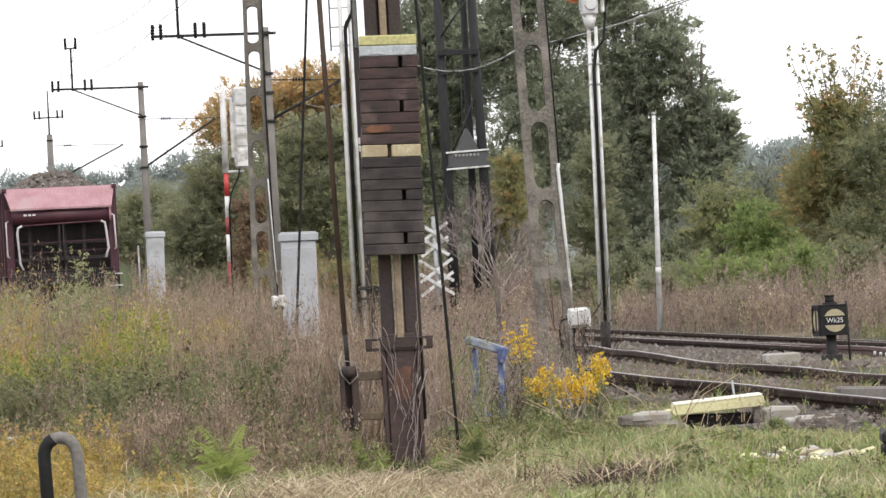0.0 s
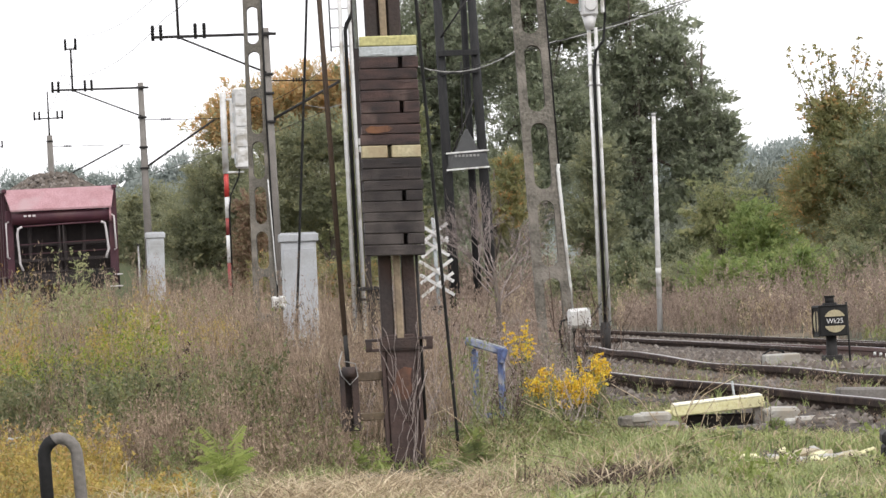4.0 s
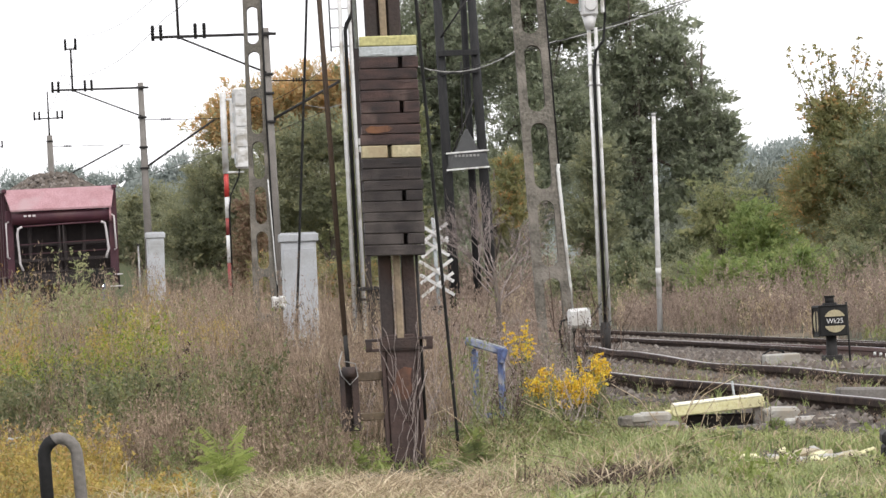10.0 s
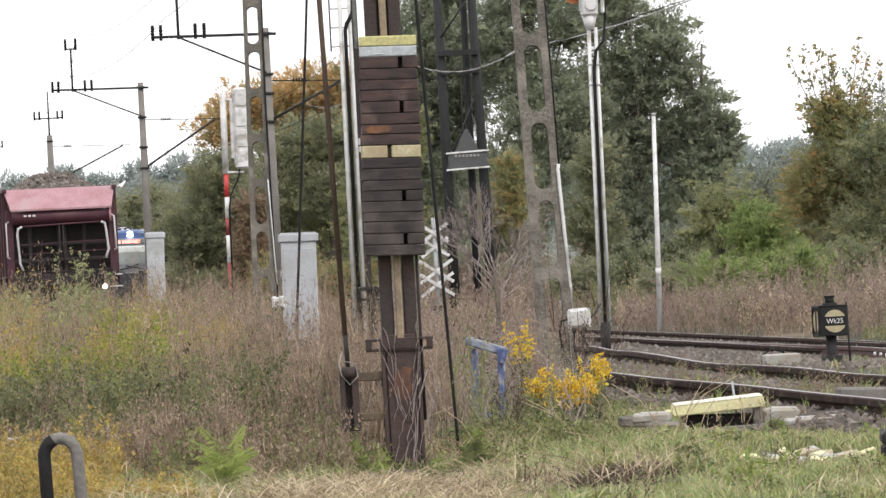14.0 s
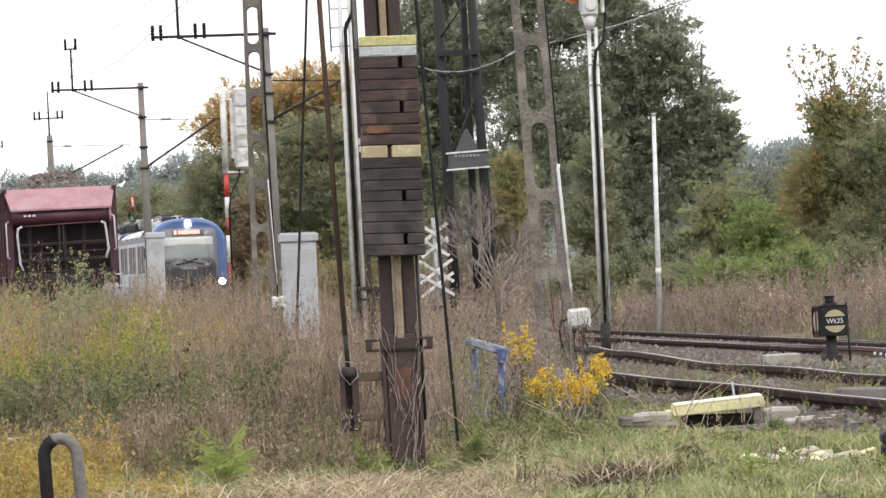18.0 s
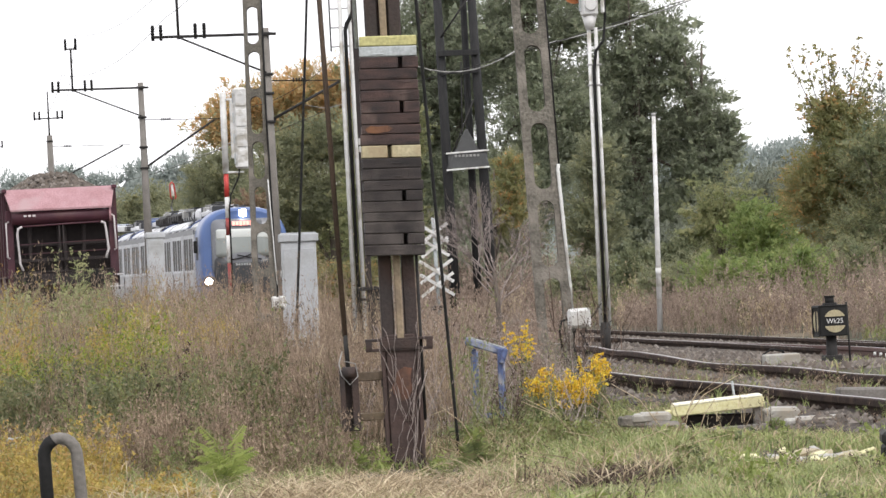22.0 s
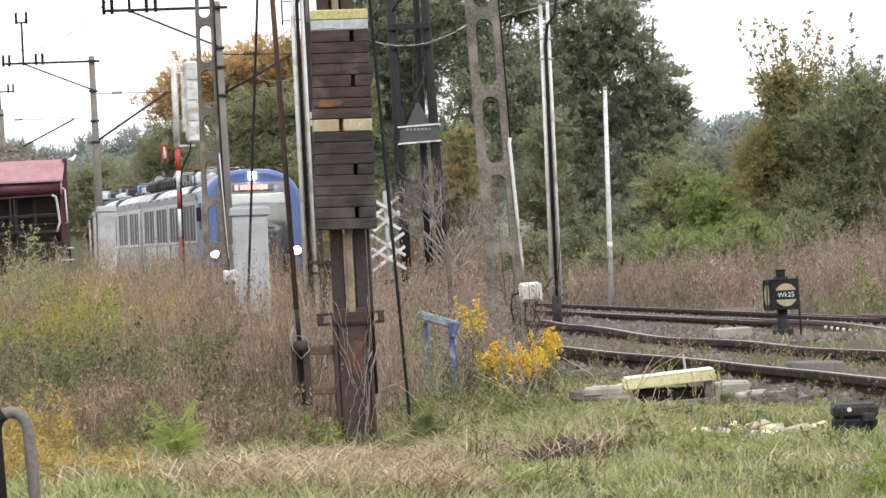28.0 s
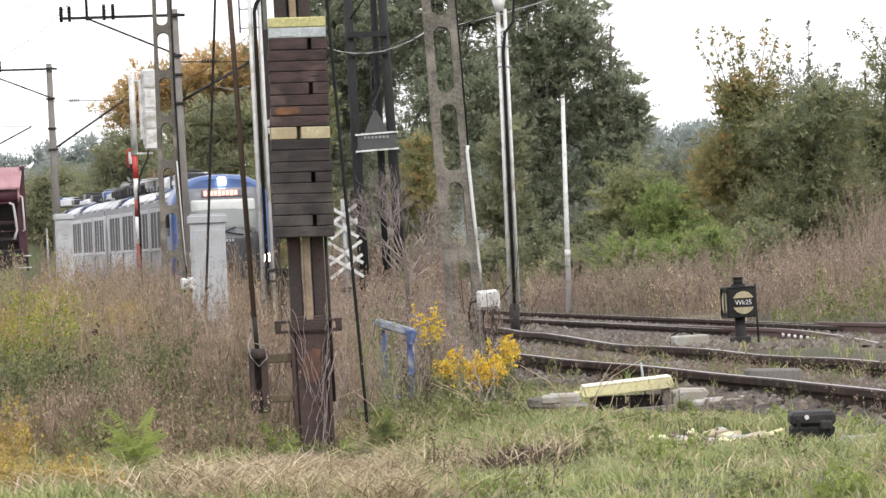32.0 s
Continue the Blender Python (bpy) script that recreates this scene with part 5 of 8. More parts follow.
def build_wagon():
    w = thing("hopper_wagon", pose(-10.32, 107.7, 0.37, 0, -0.6, HEAD), "dark red hopper wagon heaped with gravel", "goods wagon")
    L = 12.6
    # side walls with ribs
    for sx in (-1, 1):
        bm = B()
        box(bm, (sx * 1.48, L / 2 + 0.3, 2.35), (0.06, L - 0.6, 2.35), bev=0.01)
        wall = part("side_wall", bm, M_WAGON, w)
        for k in range(10):
            bm = B()
            box(bm, (sx * 1.535, 0.7 + k * (L - 0.9) / 9, 2.35), (0.06, 0.1, 2.3), bev=0.01)
            part("rib", bm, M_WAGON, wall)
        bm = B()
        box(bm, (sx * 1.5, L / 2 + 0.2, 3.55), (0.13, L - 0.3, 0.1), bev=0.015)
        part("top_rail", bm, M_WAGON, w)
    # sloping end plates, the sky's light on them put into a paler red
    for y0, s in ((0.55, -1), (L - 0.1, 1)):
        bm = B()
        a = [bm.verts.new(p) for p in ((-1.51, y0 - s * -0.0, 3.58), (1.51, y0, 3.58), (1.37, y0 + s * 0.62, 3.02), (-1.37, y0 + s * 0.62, 3.02))]
        b = [bm.verts.new(v.co + Vector((0, 0, -0.05))) for v in a]
        bm.faces.new(a)
        bm.faces.new(b[::-1])
        for i in range(4):
            bm.faces.new((a[(i + 1) % 4], a[i], b[i], b[(i + 1) % 4]))
        bmesh.ops.recalc_face_normals(bm, faces=bm.faces)
        part("end_slope", bm, M_WAGONPALE, w, "sloping end plate in a sky-lit pinkish red")
    bm = B()
    tube(bm, (-1.34, 0.18, 2.80), (1.34, 0.18, 2.80), 0.2, n=16)
    part("air_tank", bm, M_WAGON, w, "dark red cylinder across the wagon end")
    bm = B()
    tube(bm, (1.30, 0.18, 2.80), (1.36, 0.18, 2.80), 0.215, n=16)
    part("tank_band", bm, M_WAGONPALE, w)
    bm = B()
    for k in range(3):
        box(bm, (-0.98 + k * 0.12, -0.03, 2.84), (0.085, 0.006, 0.05))
    part("writing_bars", bm, M_HANDRAIL, w)
    # end bulkhead and columns; the recess's shade is put into the near-black inner parts
    bm = B()
    box(bm, (0, 0.9, 2.0), (2.9, 0.06, 2.0), bev=0.01)
    part("bulkhead", bm, M_WAGONDARK, w)
    for x in (-1.40, -0.85, -0.05, 0.1, 0.62, 1.40):
        bm = B()
        box(bm, (x, 0.55 if abs(x) < 1 else 0.35, 1.95), (0.1 if abs(x) < 1 else 0.2, 0.12, 2.1), bev=0.012)
        part("column", bm, M_WAGON if abs(x) > 1 else M_WAGONDARK, w)
    bm = B()
    box(bm, (0, 0.55, 2.05), (2.7, 0.05, 0.08), bev=0.01)
    box(bm, (0, 0.5, 1.62), (2.7, 0.3, 0.09), bev=0.01)
    part("cross_beam", bm, M_WAGONDARK, w)
    bm = B()
    box(bm, (0, L / 2, 1.1), (2.6, L - 0.4, 0.25), bev=0.02)
    box(bm, (0, 0.0, 1.1), (2.75, 0.14, 0.34), bev=0.015)
    part("underframe", bm, M_WAGONDARK, w)
    bm = B()
    box(bm, (0, 0.35, 1.3), (2.7, 0.9, 0.05), bev=0.008)
    part("platform", bm, M_WAGONDARK, w)
    # railing of the end platform
    bm = B()
    bent(bm, [(-1.10, -0.1, 1.35), (-1.18, -0.1, 1.55), (-1.22, -0.1, 2.35), (-1.19, -0.1, 2.50), (-1.08, -0.1, 2.55)], 0.033, 8)
    part("handrail", bm, M_HANDRAIL, w, "pale painted handrail")
    bm = B()
    bent(bm, [(1.06, -0.1, 2.60), (1.16, -0.1, 2.55), (1.19, -0.1, 2.40), (1.24, -0.1, 1.85), (1.19, -0.1, 1.72), (1.16, -0.1, 1.6)], 0.033, 8)
    part("handrail", bm, M_HANDRAIL, w, "pale painted handrail")
    bm = B()
    tube(bm, (-1.10, -0.1, 2.55), (1.08, -0.1, 2.60), 0.025, n=6)
    part("top_bar", bm, M_WAGON, w)
    bm = B()
    tube(bm, (-1.20, -0.1, 2.06), (1.20, -0.1, 2.10), 0.013, n=6)
    tube(bm, (-1.20, -0.1, 1.80), (1.20, -0.1, 1.83), 0.011, n=6)
    part("middle_bar", bm, M_WAGON, w)
    for x in (-0.08, 0.02):
        bm = B()
        tube(bm, (x, -0.1, 1.4), (x, -0.1, 2.57), 0.014, n=6)
        part("stanchion", bm, M_WAGONDARK, w)
    bm = B()
    bent(bm, [(1.38, 0.2, 2.78), (1.44, 0.16, 2.74), (1.47, 0.16, 1.85), (1.42, 0.2, 1.82)], 0.026, 8)
    part("grab_rail", bm, M_HANDRAIL, w, "pale painted grab rail")
    bm = B()
    bent(bm, [(-1.42, 0.2, 2.7), (-1.5, 0.14, 2.66), (-1.5, 0.14, 1.75), (-1.44, 0.2, 1.7)], 0.026, 8)
    part("grab_rail", bm, M_HANDRAIL, w, "pale painted grab rail")
    for z in (1.14, 0.82):
        bm = B()
        box(bm, (1.42, 0.1, z), (0.34, 0.25, 0.035), bev=0.006)
        part("step", bm, M_HANDRAIL, w, "pale edged step")
    bm = B()
    box(bm, (1.34, 0.15, 0.98), (0.05, 0.05, 0.5), bev=0.005)
    box(bm, (1.5, 0.15, 0.98), (0.05, 0.05, 0.5), bev=0.005)
    part("step_hanger", bm, M_WAGONDARK, w)
    for x in (-0.87, 0.87):
        bm = B()
        tube(bm, (x, -0.05, 1.06), (x, -0.5, 1.06), 0.1, n=12)
        tube(bm, (x, -0.5, 1.06), (x, -0.56, 1.06), 0.25, 0.235, n=20)
        part("buffer", bm, M_BLACK, w)
    bm = B()
    box(bm, (0, -0.2, 1.02), (0.12, 0.35, 0.1), bev=0.02)
    bent(bm, [(0, -0.35, 1.02), (0.02, -0.42, 0.9), (0, -0.38, 0.7)], 0.035, 8)
    part("coupling", bm, M_BLACK, w)
    for y in (1.6, 3.4, L - 3.2, L - 1.4):
        for x in (-0.75, 0.75):
            bm = B()
            tube(bm, (x - 0.065, y, 0.46), (x + 0.065, y, 0.46), 0.46, n=24)
            part("wheel", bm, M_RAIL, w)
        bm = B()
        tube(bm, (-0.95, y, 0.46), (0.95, y, 0.46), 0.075, n=10)
        part("axle", bm, M_WAGONDARK, w)
    # bogies, hopper chutes and brake gear below the frame
    for y in (2.5, L - 2.3):
        bg = B()
        for x in (-1.0, 1.0):
            box(bg, (x, y, 0.52), (0.14, 2.6, 0.3), bev=0.03)
            box(bg, (x, y, 0.75), (0.18, 0.9, 0.25), bev=0.03)
        box(bg, (0, y, 0.62), (2.0, 0.45, 0.36), bev=0.04)
        part("bogie_frame", bg, M_WAGONDARK, w)
    for y in (L / 2 - 1.5, L / 2 + 1.5):
        bm = B()
        prism(bm, [(-1.4, 1.2), (1.4, 1.2), (1.25, 0.25), (-1.25, 0.25)], y - 0.8, y + 0.8)
        part("chute", bm, M_WAGON, w)
    bm = B()
    box(bm, (0, 0.3, 0.55), (2.1, 0.12, 0.12), bev=0.02)
    tube(bm, (0.75, 0.2, 0.72), (0.75, 0.9, 0.72), 0.16, n=12)
    box(bm, (-0.5, 0.25, 0.74), (0.5, 0.3, 0.22), bev=0.03)
    part("brake_gear", bm, M_WAGONDARK, w)
    # load
    bm = B()
    nx, ny = 15, 34
    g = []
    for j in range(ny + 1):
        row = []
        for i in range(nx + 1):
            x, y = -1.42 + 2.84 * i / nx, 0.62 + (L - 0.9) * j / ny
            rim = min(1, (1.42 - abs(x)) / 1.0) * min(1, (j + 0.0) / 5, (ny - j) / 5)
            row.append(bm.verts.new((x, y, 3.42 + 0.58 * rim + 0.1 * noise.noise((x * 3, y * 3, 1.2)))))
        g.append(row)
    for j in range(ny):
        for i in range(nx):
            bm.faces.new((g[j][i], g[j][i + 1], g[j + 1][i + 1], g[j + 1][i]))
    bmesh.ops.recalc_face_normals(bm, faces=bm.faces)
    load = part("gravel_load", bm, M_STONE, w, "heap of grey-brown gravel")
    n = 2600
    x, y = RNG.uniform(-1.3, 1.3, n), RNG.uniform(0.7, 9, n)
    rim = np.minimum(1, (1.42 - np.abs(x)) / 1.0) * np.minimum(1, (y - 0.6) / 1.7)
    tagged(stones("gravel", x, y, 3.42 + 0.58 * rim, 0.085, M_STONE, w), kind="stuff")


build_wagon()

# ---------------------------------------------------------------- passenger train


def shell(half=1.44, low=0.45, eave=2.85, crown=3.60, n=12):
    """The outline of a coach body in x, z, from the lower right corner up over the roof."""
    pts = [(half * 0.965, low), (half, 1.15), (half, eave - 0.25)]
    for k in range(1, n):
        a = pi * k / (2 * n)
        pts.append((half * cos(a) ** 0.70, eave - 0.25 + (crown - eave + 0.25) * sin(a) ** 1.0))
    pts.append((0.0, crown))
    return pts + [(-x, z) for x, z in pts[-2::-1]]


def loft(bm, sections):
    rows = [[bm.verts.new(p) for p in s] for s in sections]
    for a, b in zip(rows, rows[1:]):
        for k in range(len(a) - 1):
            f = bm.faces.new((a[k], a[k + 1], b[k + 1], b[k]))
            f.smooth = True
        bm.faces.new((a[-1], a[0], b[0], b[-1]))
    bm.faces.new(rows[0])
    bm.faces.new(rows[-1][::-1])
    bmesh.ops.recalc_face_normals(bm, faces=bm.faces)


def face_y(x, z):
    """How far the bowed front stands at x, z."""
    return 0.10 * (abs(x) / 1.4) ** 2 + 0.16 * max(0.0, (z - 1.5) / 2.1) ** 1.6


def front_panel(bm, outline, lift, thick=0.05):
    """A plate on the bowed front: its outline in x, z follows the bow."""
    cx = sum(p[0] for p in outline) / len(outline)
    cz = sum(p[1] for p in outline) / len(outline)
    rings = []
    for s in (1.0, 0.66, 0.33):
        pts = [(cx + (x - cx) * s, cz + (z - cz) * s) for x, z in outline]
        rings.append([bm.verts.new((x, face_y(x, z) - lift, z)) for x, z in pts])
    back = [bm.verts.new((x, face_y(x, z) - lift + thick, z)) for x, z in outline]
    n = len(outline)
    for a, b in zip(rings, rings[1:]):
        for k in range(n):
            bm.faces.new((a[k], a[(k + 1) % n], b[(k + 1) % n], b[k])).smooth = True
    mid = bm.verts.new((cx, face_y(cx, cz) - lift, cz))
    for k in range(n):
        bm.faces.new((rings[-1][k], rings[-1][(k + 1) % n], mid)).smooth = True
        bm.faces.new((rings[0][(k + 1) % n], rings[0][k], back[k], back[(k + 1) % n]))
    bmesh.ops.recalc_face_normals(bm, faces=bm.faces)


def rrect(x0, z0, x1, z1, r, n=4):
    pts = []
    for cx, cz, a0 in ((x1 - r, z1 - r, 0), (x0 + r, z1 - r, pi / 2), (x0 + r, z0 + r, pi), (x1 - r, z0 + r, 1.5 * pi)):
        pts += [(cx + r * cos(a0 + k * pi / 2 / n), cz + r * sin(a0 + k * pi / 2 / n)) for k in range(n + 1)]
    return pts


def build_train():
    t = thing("passenger_train", pose(main_line(305), 305, 0, 0, 0, HEAD), "blue and grey electric passenger train with lit headlamps", "train")
    CAR, GAP = 18.2, 0.5
    COACH = 3.36
    # blue cab
    bm = B()
    secs = []
    for y, inset in ((0.0, 0.13), (0.08, 0.06), (0.22, 0.02), (0.5, 0.0), (1.75, 0.0)):
        s = []
        for x, z in shell():
            xx = x * (1 - inset / 1.44)
            zz = z - inset * (0.9 if z > 2.6 else 0.0)
            lean = face_y(xx, zz) * max(0.0, 1 - y / 0.5)
            s.append((xx, y + lean, zz))
        secs.append(s)
    loft(bm, secs)
    cab = part("cab", bm, M_TRAINBLUE, t, "blue rounded driver's cab")
    bm = B()
    front_panel(bm, rrect(-1.06, 1.42, 1.06, 3.22, 0.22), 0.012)
    mask = part("front_mask", bm, M_MASKGREY, cab)
    bm = B()
    front_panel(bm, rrect(-0.93, 1.98, 0.93, 2.90, 0.1), 0.026)
    part("windscreen", bm, M_WSCREEN, mask, "large windscreen reflecting the grey sky")
    bm = B()
    front_panel(bm, rrect(-0.90, 2.56, 0.90, 2.89, 0.06), 0.034)
    part("sun_blind", bm, M_SHADE, mask, "pale pulled-down sun blind")
    bm = B()
    front_panel(bm, rrect(-1.0, 0.52, 1.0, 1.98, 0.16), 0.020)
    part("lower_mask", bm, M_TRAINDARK, cab, "black panel below the windscreen")
    bm = B()
    front_panel(bm, rrect(-0.60, 2.96, 0.60, 3.18, 0.04), 0.026)
    part("display_glass", bm, M_MASKGREY, mask)
    for k in range(9):
        x = -0.52 + k * 0.115 + (0.05 if k > 0 else 0)
        if k == 8:
            continue
        bm = B()
        box(bm, (x + 0.04, face_y(x, 3.07) - 0.032, 3.07), (0.095, 0.012, 0.13 if k % 3 else 0.15), bev=0.004)
        part("display_bar", bm, M_DISPLAY, mask, "glowing red letter bar")
    bm = B()
    front_panel(bm, rrect(-0.11, 3.28, 0.11, 3.52, 0.05), 0.03, 0.1)
    part("top_lamp", bm, M_TOPLAMP, cab, "lit white top headlamp")
    for s in (-1, 1):
        bm = B()
        front_panel(bm, rrect(min(s * 0.98, s * 1.36), 1.04, max(s * 0.98, s * 1.36), 1.38, 0.1), 0.05, 0.12)
        lamp = part("lamp_cluster", bm, M_TRAINDARK, cab)
        bm = B()
        front_panel(bm, [(s * 1.19 + 0.12 * cos(a), 1.21 + 0.12 * sin(a)) for a in np.linspace(0, 2 * pi, 29)[:-1]], 0.075, 0.03)
        part("headlamp", bm, M_LAMP, lamp, "bright lit headlamp")
    for x0, x1, z1 in ((-0.5, 0.32, 2.10), (0.55, -0.25, 2.04)):
        bm = B()
        bent(bm, [(x0, face_y(x0, 1.9) - 0.05, 1.88), ((x0 + x1) / 2, face_y(0, 2.0) - 0.06, 1.95), (x1, face_y(x1, z1) - 0.06, z1)], 0.02, 6)
        part("wiper", bm, M_BLACK, mask)
    bm = B()
    for k in range(7):
        box(bm, (-0.27 + k * 0.085, face_y(0, 1.74) - 0.03, 1.74), (0.055, 0.01, 0.075))
    part("writing_bars", bm, M_GREYWHITE, cab)
    bm = B()
    box(bm, (0, 0.28, 0.62), (2.5, 0.5, 0.5), bev=0.06)
    part("skirt", bm, M_TRAINDARK, cab)
    bm = B()
    box(bm, (0, -0.12, 0.98), (0.42, 0.5, 0.3), bev=0.05)
    tube(bm, (0, -0.3, 0.98), (0, -0.42, 0.98), 0.13, n=12)
    part("coupler", bm, M_BLACK, cab)
    for s in (-1, 1):
        bm = B()
        box(bm, (s * 1.447, 1.05, 2.3), (0.012, 0.55, 0.75), bev=0.005)
        part("cab_window", bm, M_GLASS, cab)
        bm = B()
        box(bm, (s * 1.55, 0.5, 2.35), (0.12, 0.1, 0.4), bev=0.02)
        part("mirror", bm, M_BLACK, cab)
    # coaches
    pane, post_me, roofbox = B(), B(), B()
    box(pane, (0, 0, 0), (0.02, 3.3, 1.04), bev=0.008)
    pane_me = bpy.data.meshes.new("window_pane")
    pane.to_mesh(pane_me)
    pane_me.materials.append(M_GLASS)
    for o in (-1.74, 1.74):
        box(post_me, (0, o, 0.02), (0.06, 0.26, 1.3), bev=0.006)
    box(post_me, (0, 0.0, 0), (0.05, 0.12, 1.04), bev=0.006)
    for o in (-0.85, 0.85):
        box(post_me, (0, o, 0), (0.03, 0.045, 1.04), bev=0.006)
    for o, w in ((-0.56, 0.08), (0.60, 0.16)):
        box(post_me, (0, 0, o), (0.03, 3.4, w), bev=0.006)
    frame_me = bpy.data.meshes.new("window_frame")
    post_me.to_mesh(frame_me)
    frame_me.materials.append(M_TRAINWHITE)
    for c in range(2):
        y0 = c * (CAR + GAP) + (1.75 if c == 0 else 0.0)
        y1 = c * (CAR + GAP) + CAR
        bm = B()
        loft(bm, [[(x * 0.999, y, z * 0.999) for x, z in shell(crown=COACH)] for y in (y0, y1)])
        body = part("coach_body", bm, M_TRAINGREY, t, "light grey coach body")
        bm = B()
        roof = [(x, z) for x, z in shell(crown=COACH) if z > 2.9]
        loft(bm, [[(x * 1.004, y, z * 1.004) for x, z in roof] for y in (y0 + 0.03, y1 - 0.03)])
        rf = part("roof", bm, M_TRAINWHITE, t, "whitish coach roof")
        bm = B()
        for s in (-1, 1):
            box(bm, (s * 1.45, (y0 + y1) / 2, 2.86), (0.05, y1 - y0 - 0.1, 0.16), bev=0.01)
            for q in range(7):
                box(bm, (s * 1.44, y0 + 1.4 + q * 2.4, 2.95), (0.09, 0.9, 0.07), bev=0.01)
        part("gutter", bm, M_MASKGREY, body)
        for k, y in enumerate((4.6, 15.2) if c == 0 else (28.4, 35.2)):
            bm = B()
            loft(bm, [[(x * 1.014, yy, z * 1.014) for x, z in roof] for yy in (y, y + 1.0)])
            part("roof_band", bm, M_NAVY, rf, "dark blue roof band")
            bm = B()
            box(bm, (-1.16, y + 0.5, 3.15), (0.2, 0.8, 0.14), (0, -38, 0), bev=0.03)
            part("roof_vent", bm, M_TRAINDARK, rf)
        for k in range(4):
            y = y0 + 2.0 + k * (y1 - y0 - 3.5) / 3
            bm = B()
            loft(bm, [[(x * 1.008, yy, z * 1.008) for x, z in roof] for yy in (y, y + 0.1)])
            part("roof_seam", bm, M_GREYMETAL, rf)
        gear = ((2.0, 4.3, 1.7, 0.30, M_TRAINWHITE), (7.2, 8.3, 1.5, 0.42, M_TRAINWHITE), (8.6, 12.8, 1.3, 0.24, M_TRAINDARK), (13.2, 17.6, 1.5, 0.42, M_DARKGREY)) if c == 0 else ((19.4, 22.6, 1.5, 0.42, M_DARKGREY), (23.4, 24.6, 1.4, 0.34, M_TRAINWHITE), (25.2, 29.8, 1.2, 0.2, M_TRAINDARK), (31.0, 34.0, 1.5, 0.26, M_TRAINWHITE))
        for a, b, w, h, m in gear:
            bm = B()
            box(bm, (0.02, (a + b) / 2, COACH - 0.05 + h / 2), (w, b - a, h), bev=0.09)
            for q in range(5):
                box(bm, (-w / 2, a + (q + 0.5) * (b - a) / 5, COACH + h * 0.35), (0.16, (b - a) / 9, h * 0.5), bev=0.02)
            part("roof_unit", bm, m, rf)
        for s in (-1, 1):
            y = y0 + 1.95
            while y < y1 - 1.9:
                w = piece("window_pane", pane_me, body, pose(s * 1.443, y, 2.13))
                piece("window_frame", frame_me, w, pose(s * 0.004, 0, 0))
                slot = B()
                box(slot, (s * 1.45, y + 1.98, 1.9), (0.02, 0.22, 1.7), bev=0.005)
                part("wall_joint", slot, M_MASKGREY, body)
                y += 3.95
        bm = B()
        box(bm, (0, (y0 + y1) / 2, 0.55), (2.5, y1 - y0 - 0.4, 0.5), bev=0.03)
        part("underfloor", bm, M_TRAINDARK, body)
        for yy in (y0 + 2.6, y0 + 5.1, y1 - 5.1, y1 - 2.6):
            for x in (-0.75, 0.75):
                bm = B()
                tube(bm, (x - 0.065, yy, 0.46), (x + 0.065, yy, 0.46), 0.455, n=20)
                part("wheel", bm, M_RAIL, t)
        if c < 1:
            bm = B()
            loft(bm, [[(x * 0.88, y, z * 0.93) for x, z in shell(crown=COACH)] for y in (y1 - 0.05, y1 + GAP + 0.05)])
            part("gangway", bm, M_BLACK, t)
    # orange-red gear and black bars near the front of the roof
    for k in range(3):
        bm = B()
        box(bm, (-0.45 + 0.3 * k, 5.9 + 0.3 * (k % 2), 3.5), (0.24, 1.1, 0.26), bev=0.04)
        part("roof_switch", bm, M_ROOFRED, t, "dull orange-red roof switch")
    bm = B()
    for k in range(4):
        tube(bm, (-0.6 + 0.4 * k, 4.6, 3.72), (-0.6 + 0.4 * k, 12.5, 3.72), 0.03, n=6)
        for y in (5.2, 7.0, 9.5, 11.5):
            tube(bm, (-0.6 + 0.4 * k, y, 3.3), (-0.6 + 0.4 * k, y, 3.72), 0.05, n=6)
    bent(bm, [(-0.9, 7.0, 3.3), (-0.8, 7.8, 3.75), (0.7, 7.8, 3.8), (0.8, 7.0, 3.4)], 0.04, 6)
    part("busbar", bm, M_TRAINDARK, t)
    # raised pantograph with a narrow red head
    p = 23.6
    bm = B()
    box(bm, (0, p + 0.3, 3.72), (1.0, 1.4, 0.1), bev=0.02)
    tube(bm, (0, p, 3.75), (0, p + 1.1, 4.15), 0.035, n=6)
    tube(bm, (0, p + 1.1, 4.15), (0, p + 0.1, 4.5), 0.025, n=6)
    part("pantograph", bm, M_TRAINDARK, t)
    bm = B()
    bent(bm, [(-0.05, p, 4.42), (-0.11, p, 4.5), (-0.13, p, 4.98), (-0.06, p, 5.06), (0.02, p, 5.02), (0.09, p, 4.5), (0.04, p, 4.42)], 0.03, 6)
    part("contact_head", bm, M_RED, t, "red contact head of the pantograph")
    bm = B()
    box(bm, (-0.02, p + 0.02, 4.76), (0.11, 0.03, 0.4), bev=0.01)
    part("contact_plate", bm, M_WHITE, t)
    # gear along the roofs
    rnd = random.Random(21)
    for k in range(25):
        y = 2.6 + k * 1.75 + rnd.uniform(-0.3, 0.3)
        w, ln, h = rnd.uniform(0.3, 0.7), rnd.uniform(0.4, 1.3), rnd.uniform(0.08, 0.24)
        x = rnd.uniform(-0.75, 0.35)
        z = 3.62 - 0.32 * abs(x) ** 2
        bm = B()
        box(bm, (x, y, z + h / 2 - 0.04), (w, ln, h + 0.1), bev=0.03)
        for q in range(3):
            box(bm, (x, y - ln / 3 + q * ln / 3, z + h + 0.06), (w * 0.8, 0.05, 0.04), bev=0.01)
        part("roof_gear", bm, (M_TRAINDARK, M_GREYMETAL, M_TRAINWHITE, M_TRAINDARK, M_TRAINBLUE)[k % 5], t)
    return t


train = build_train()

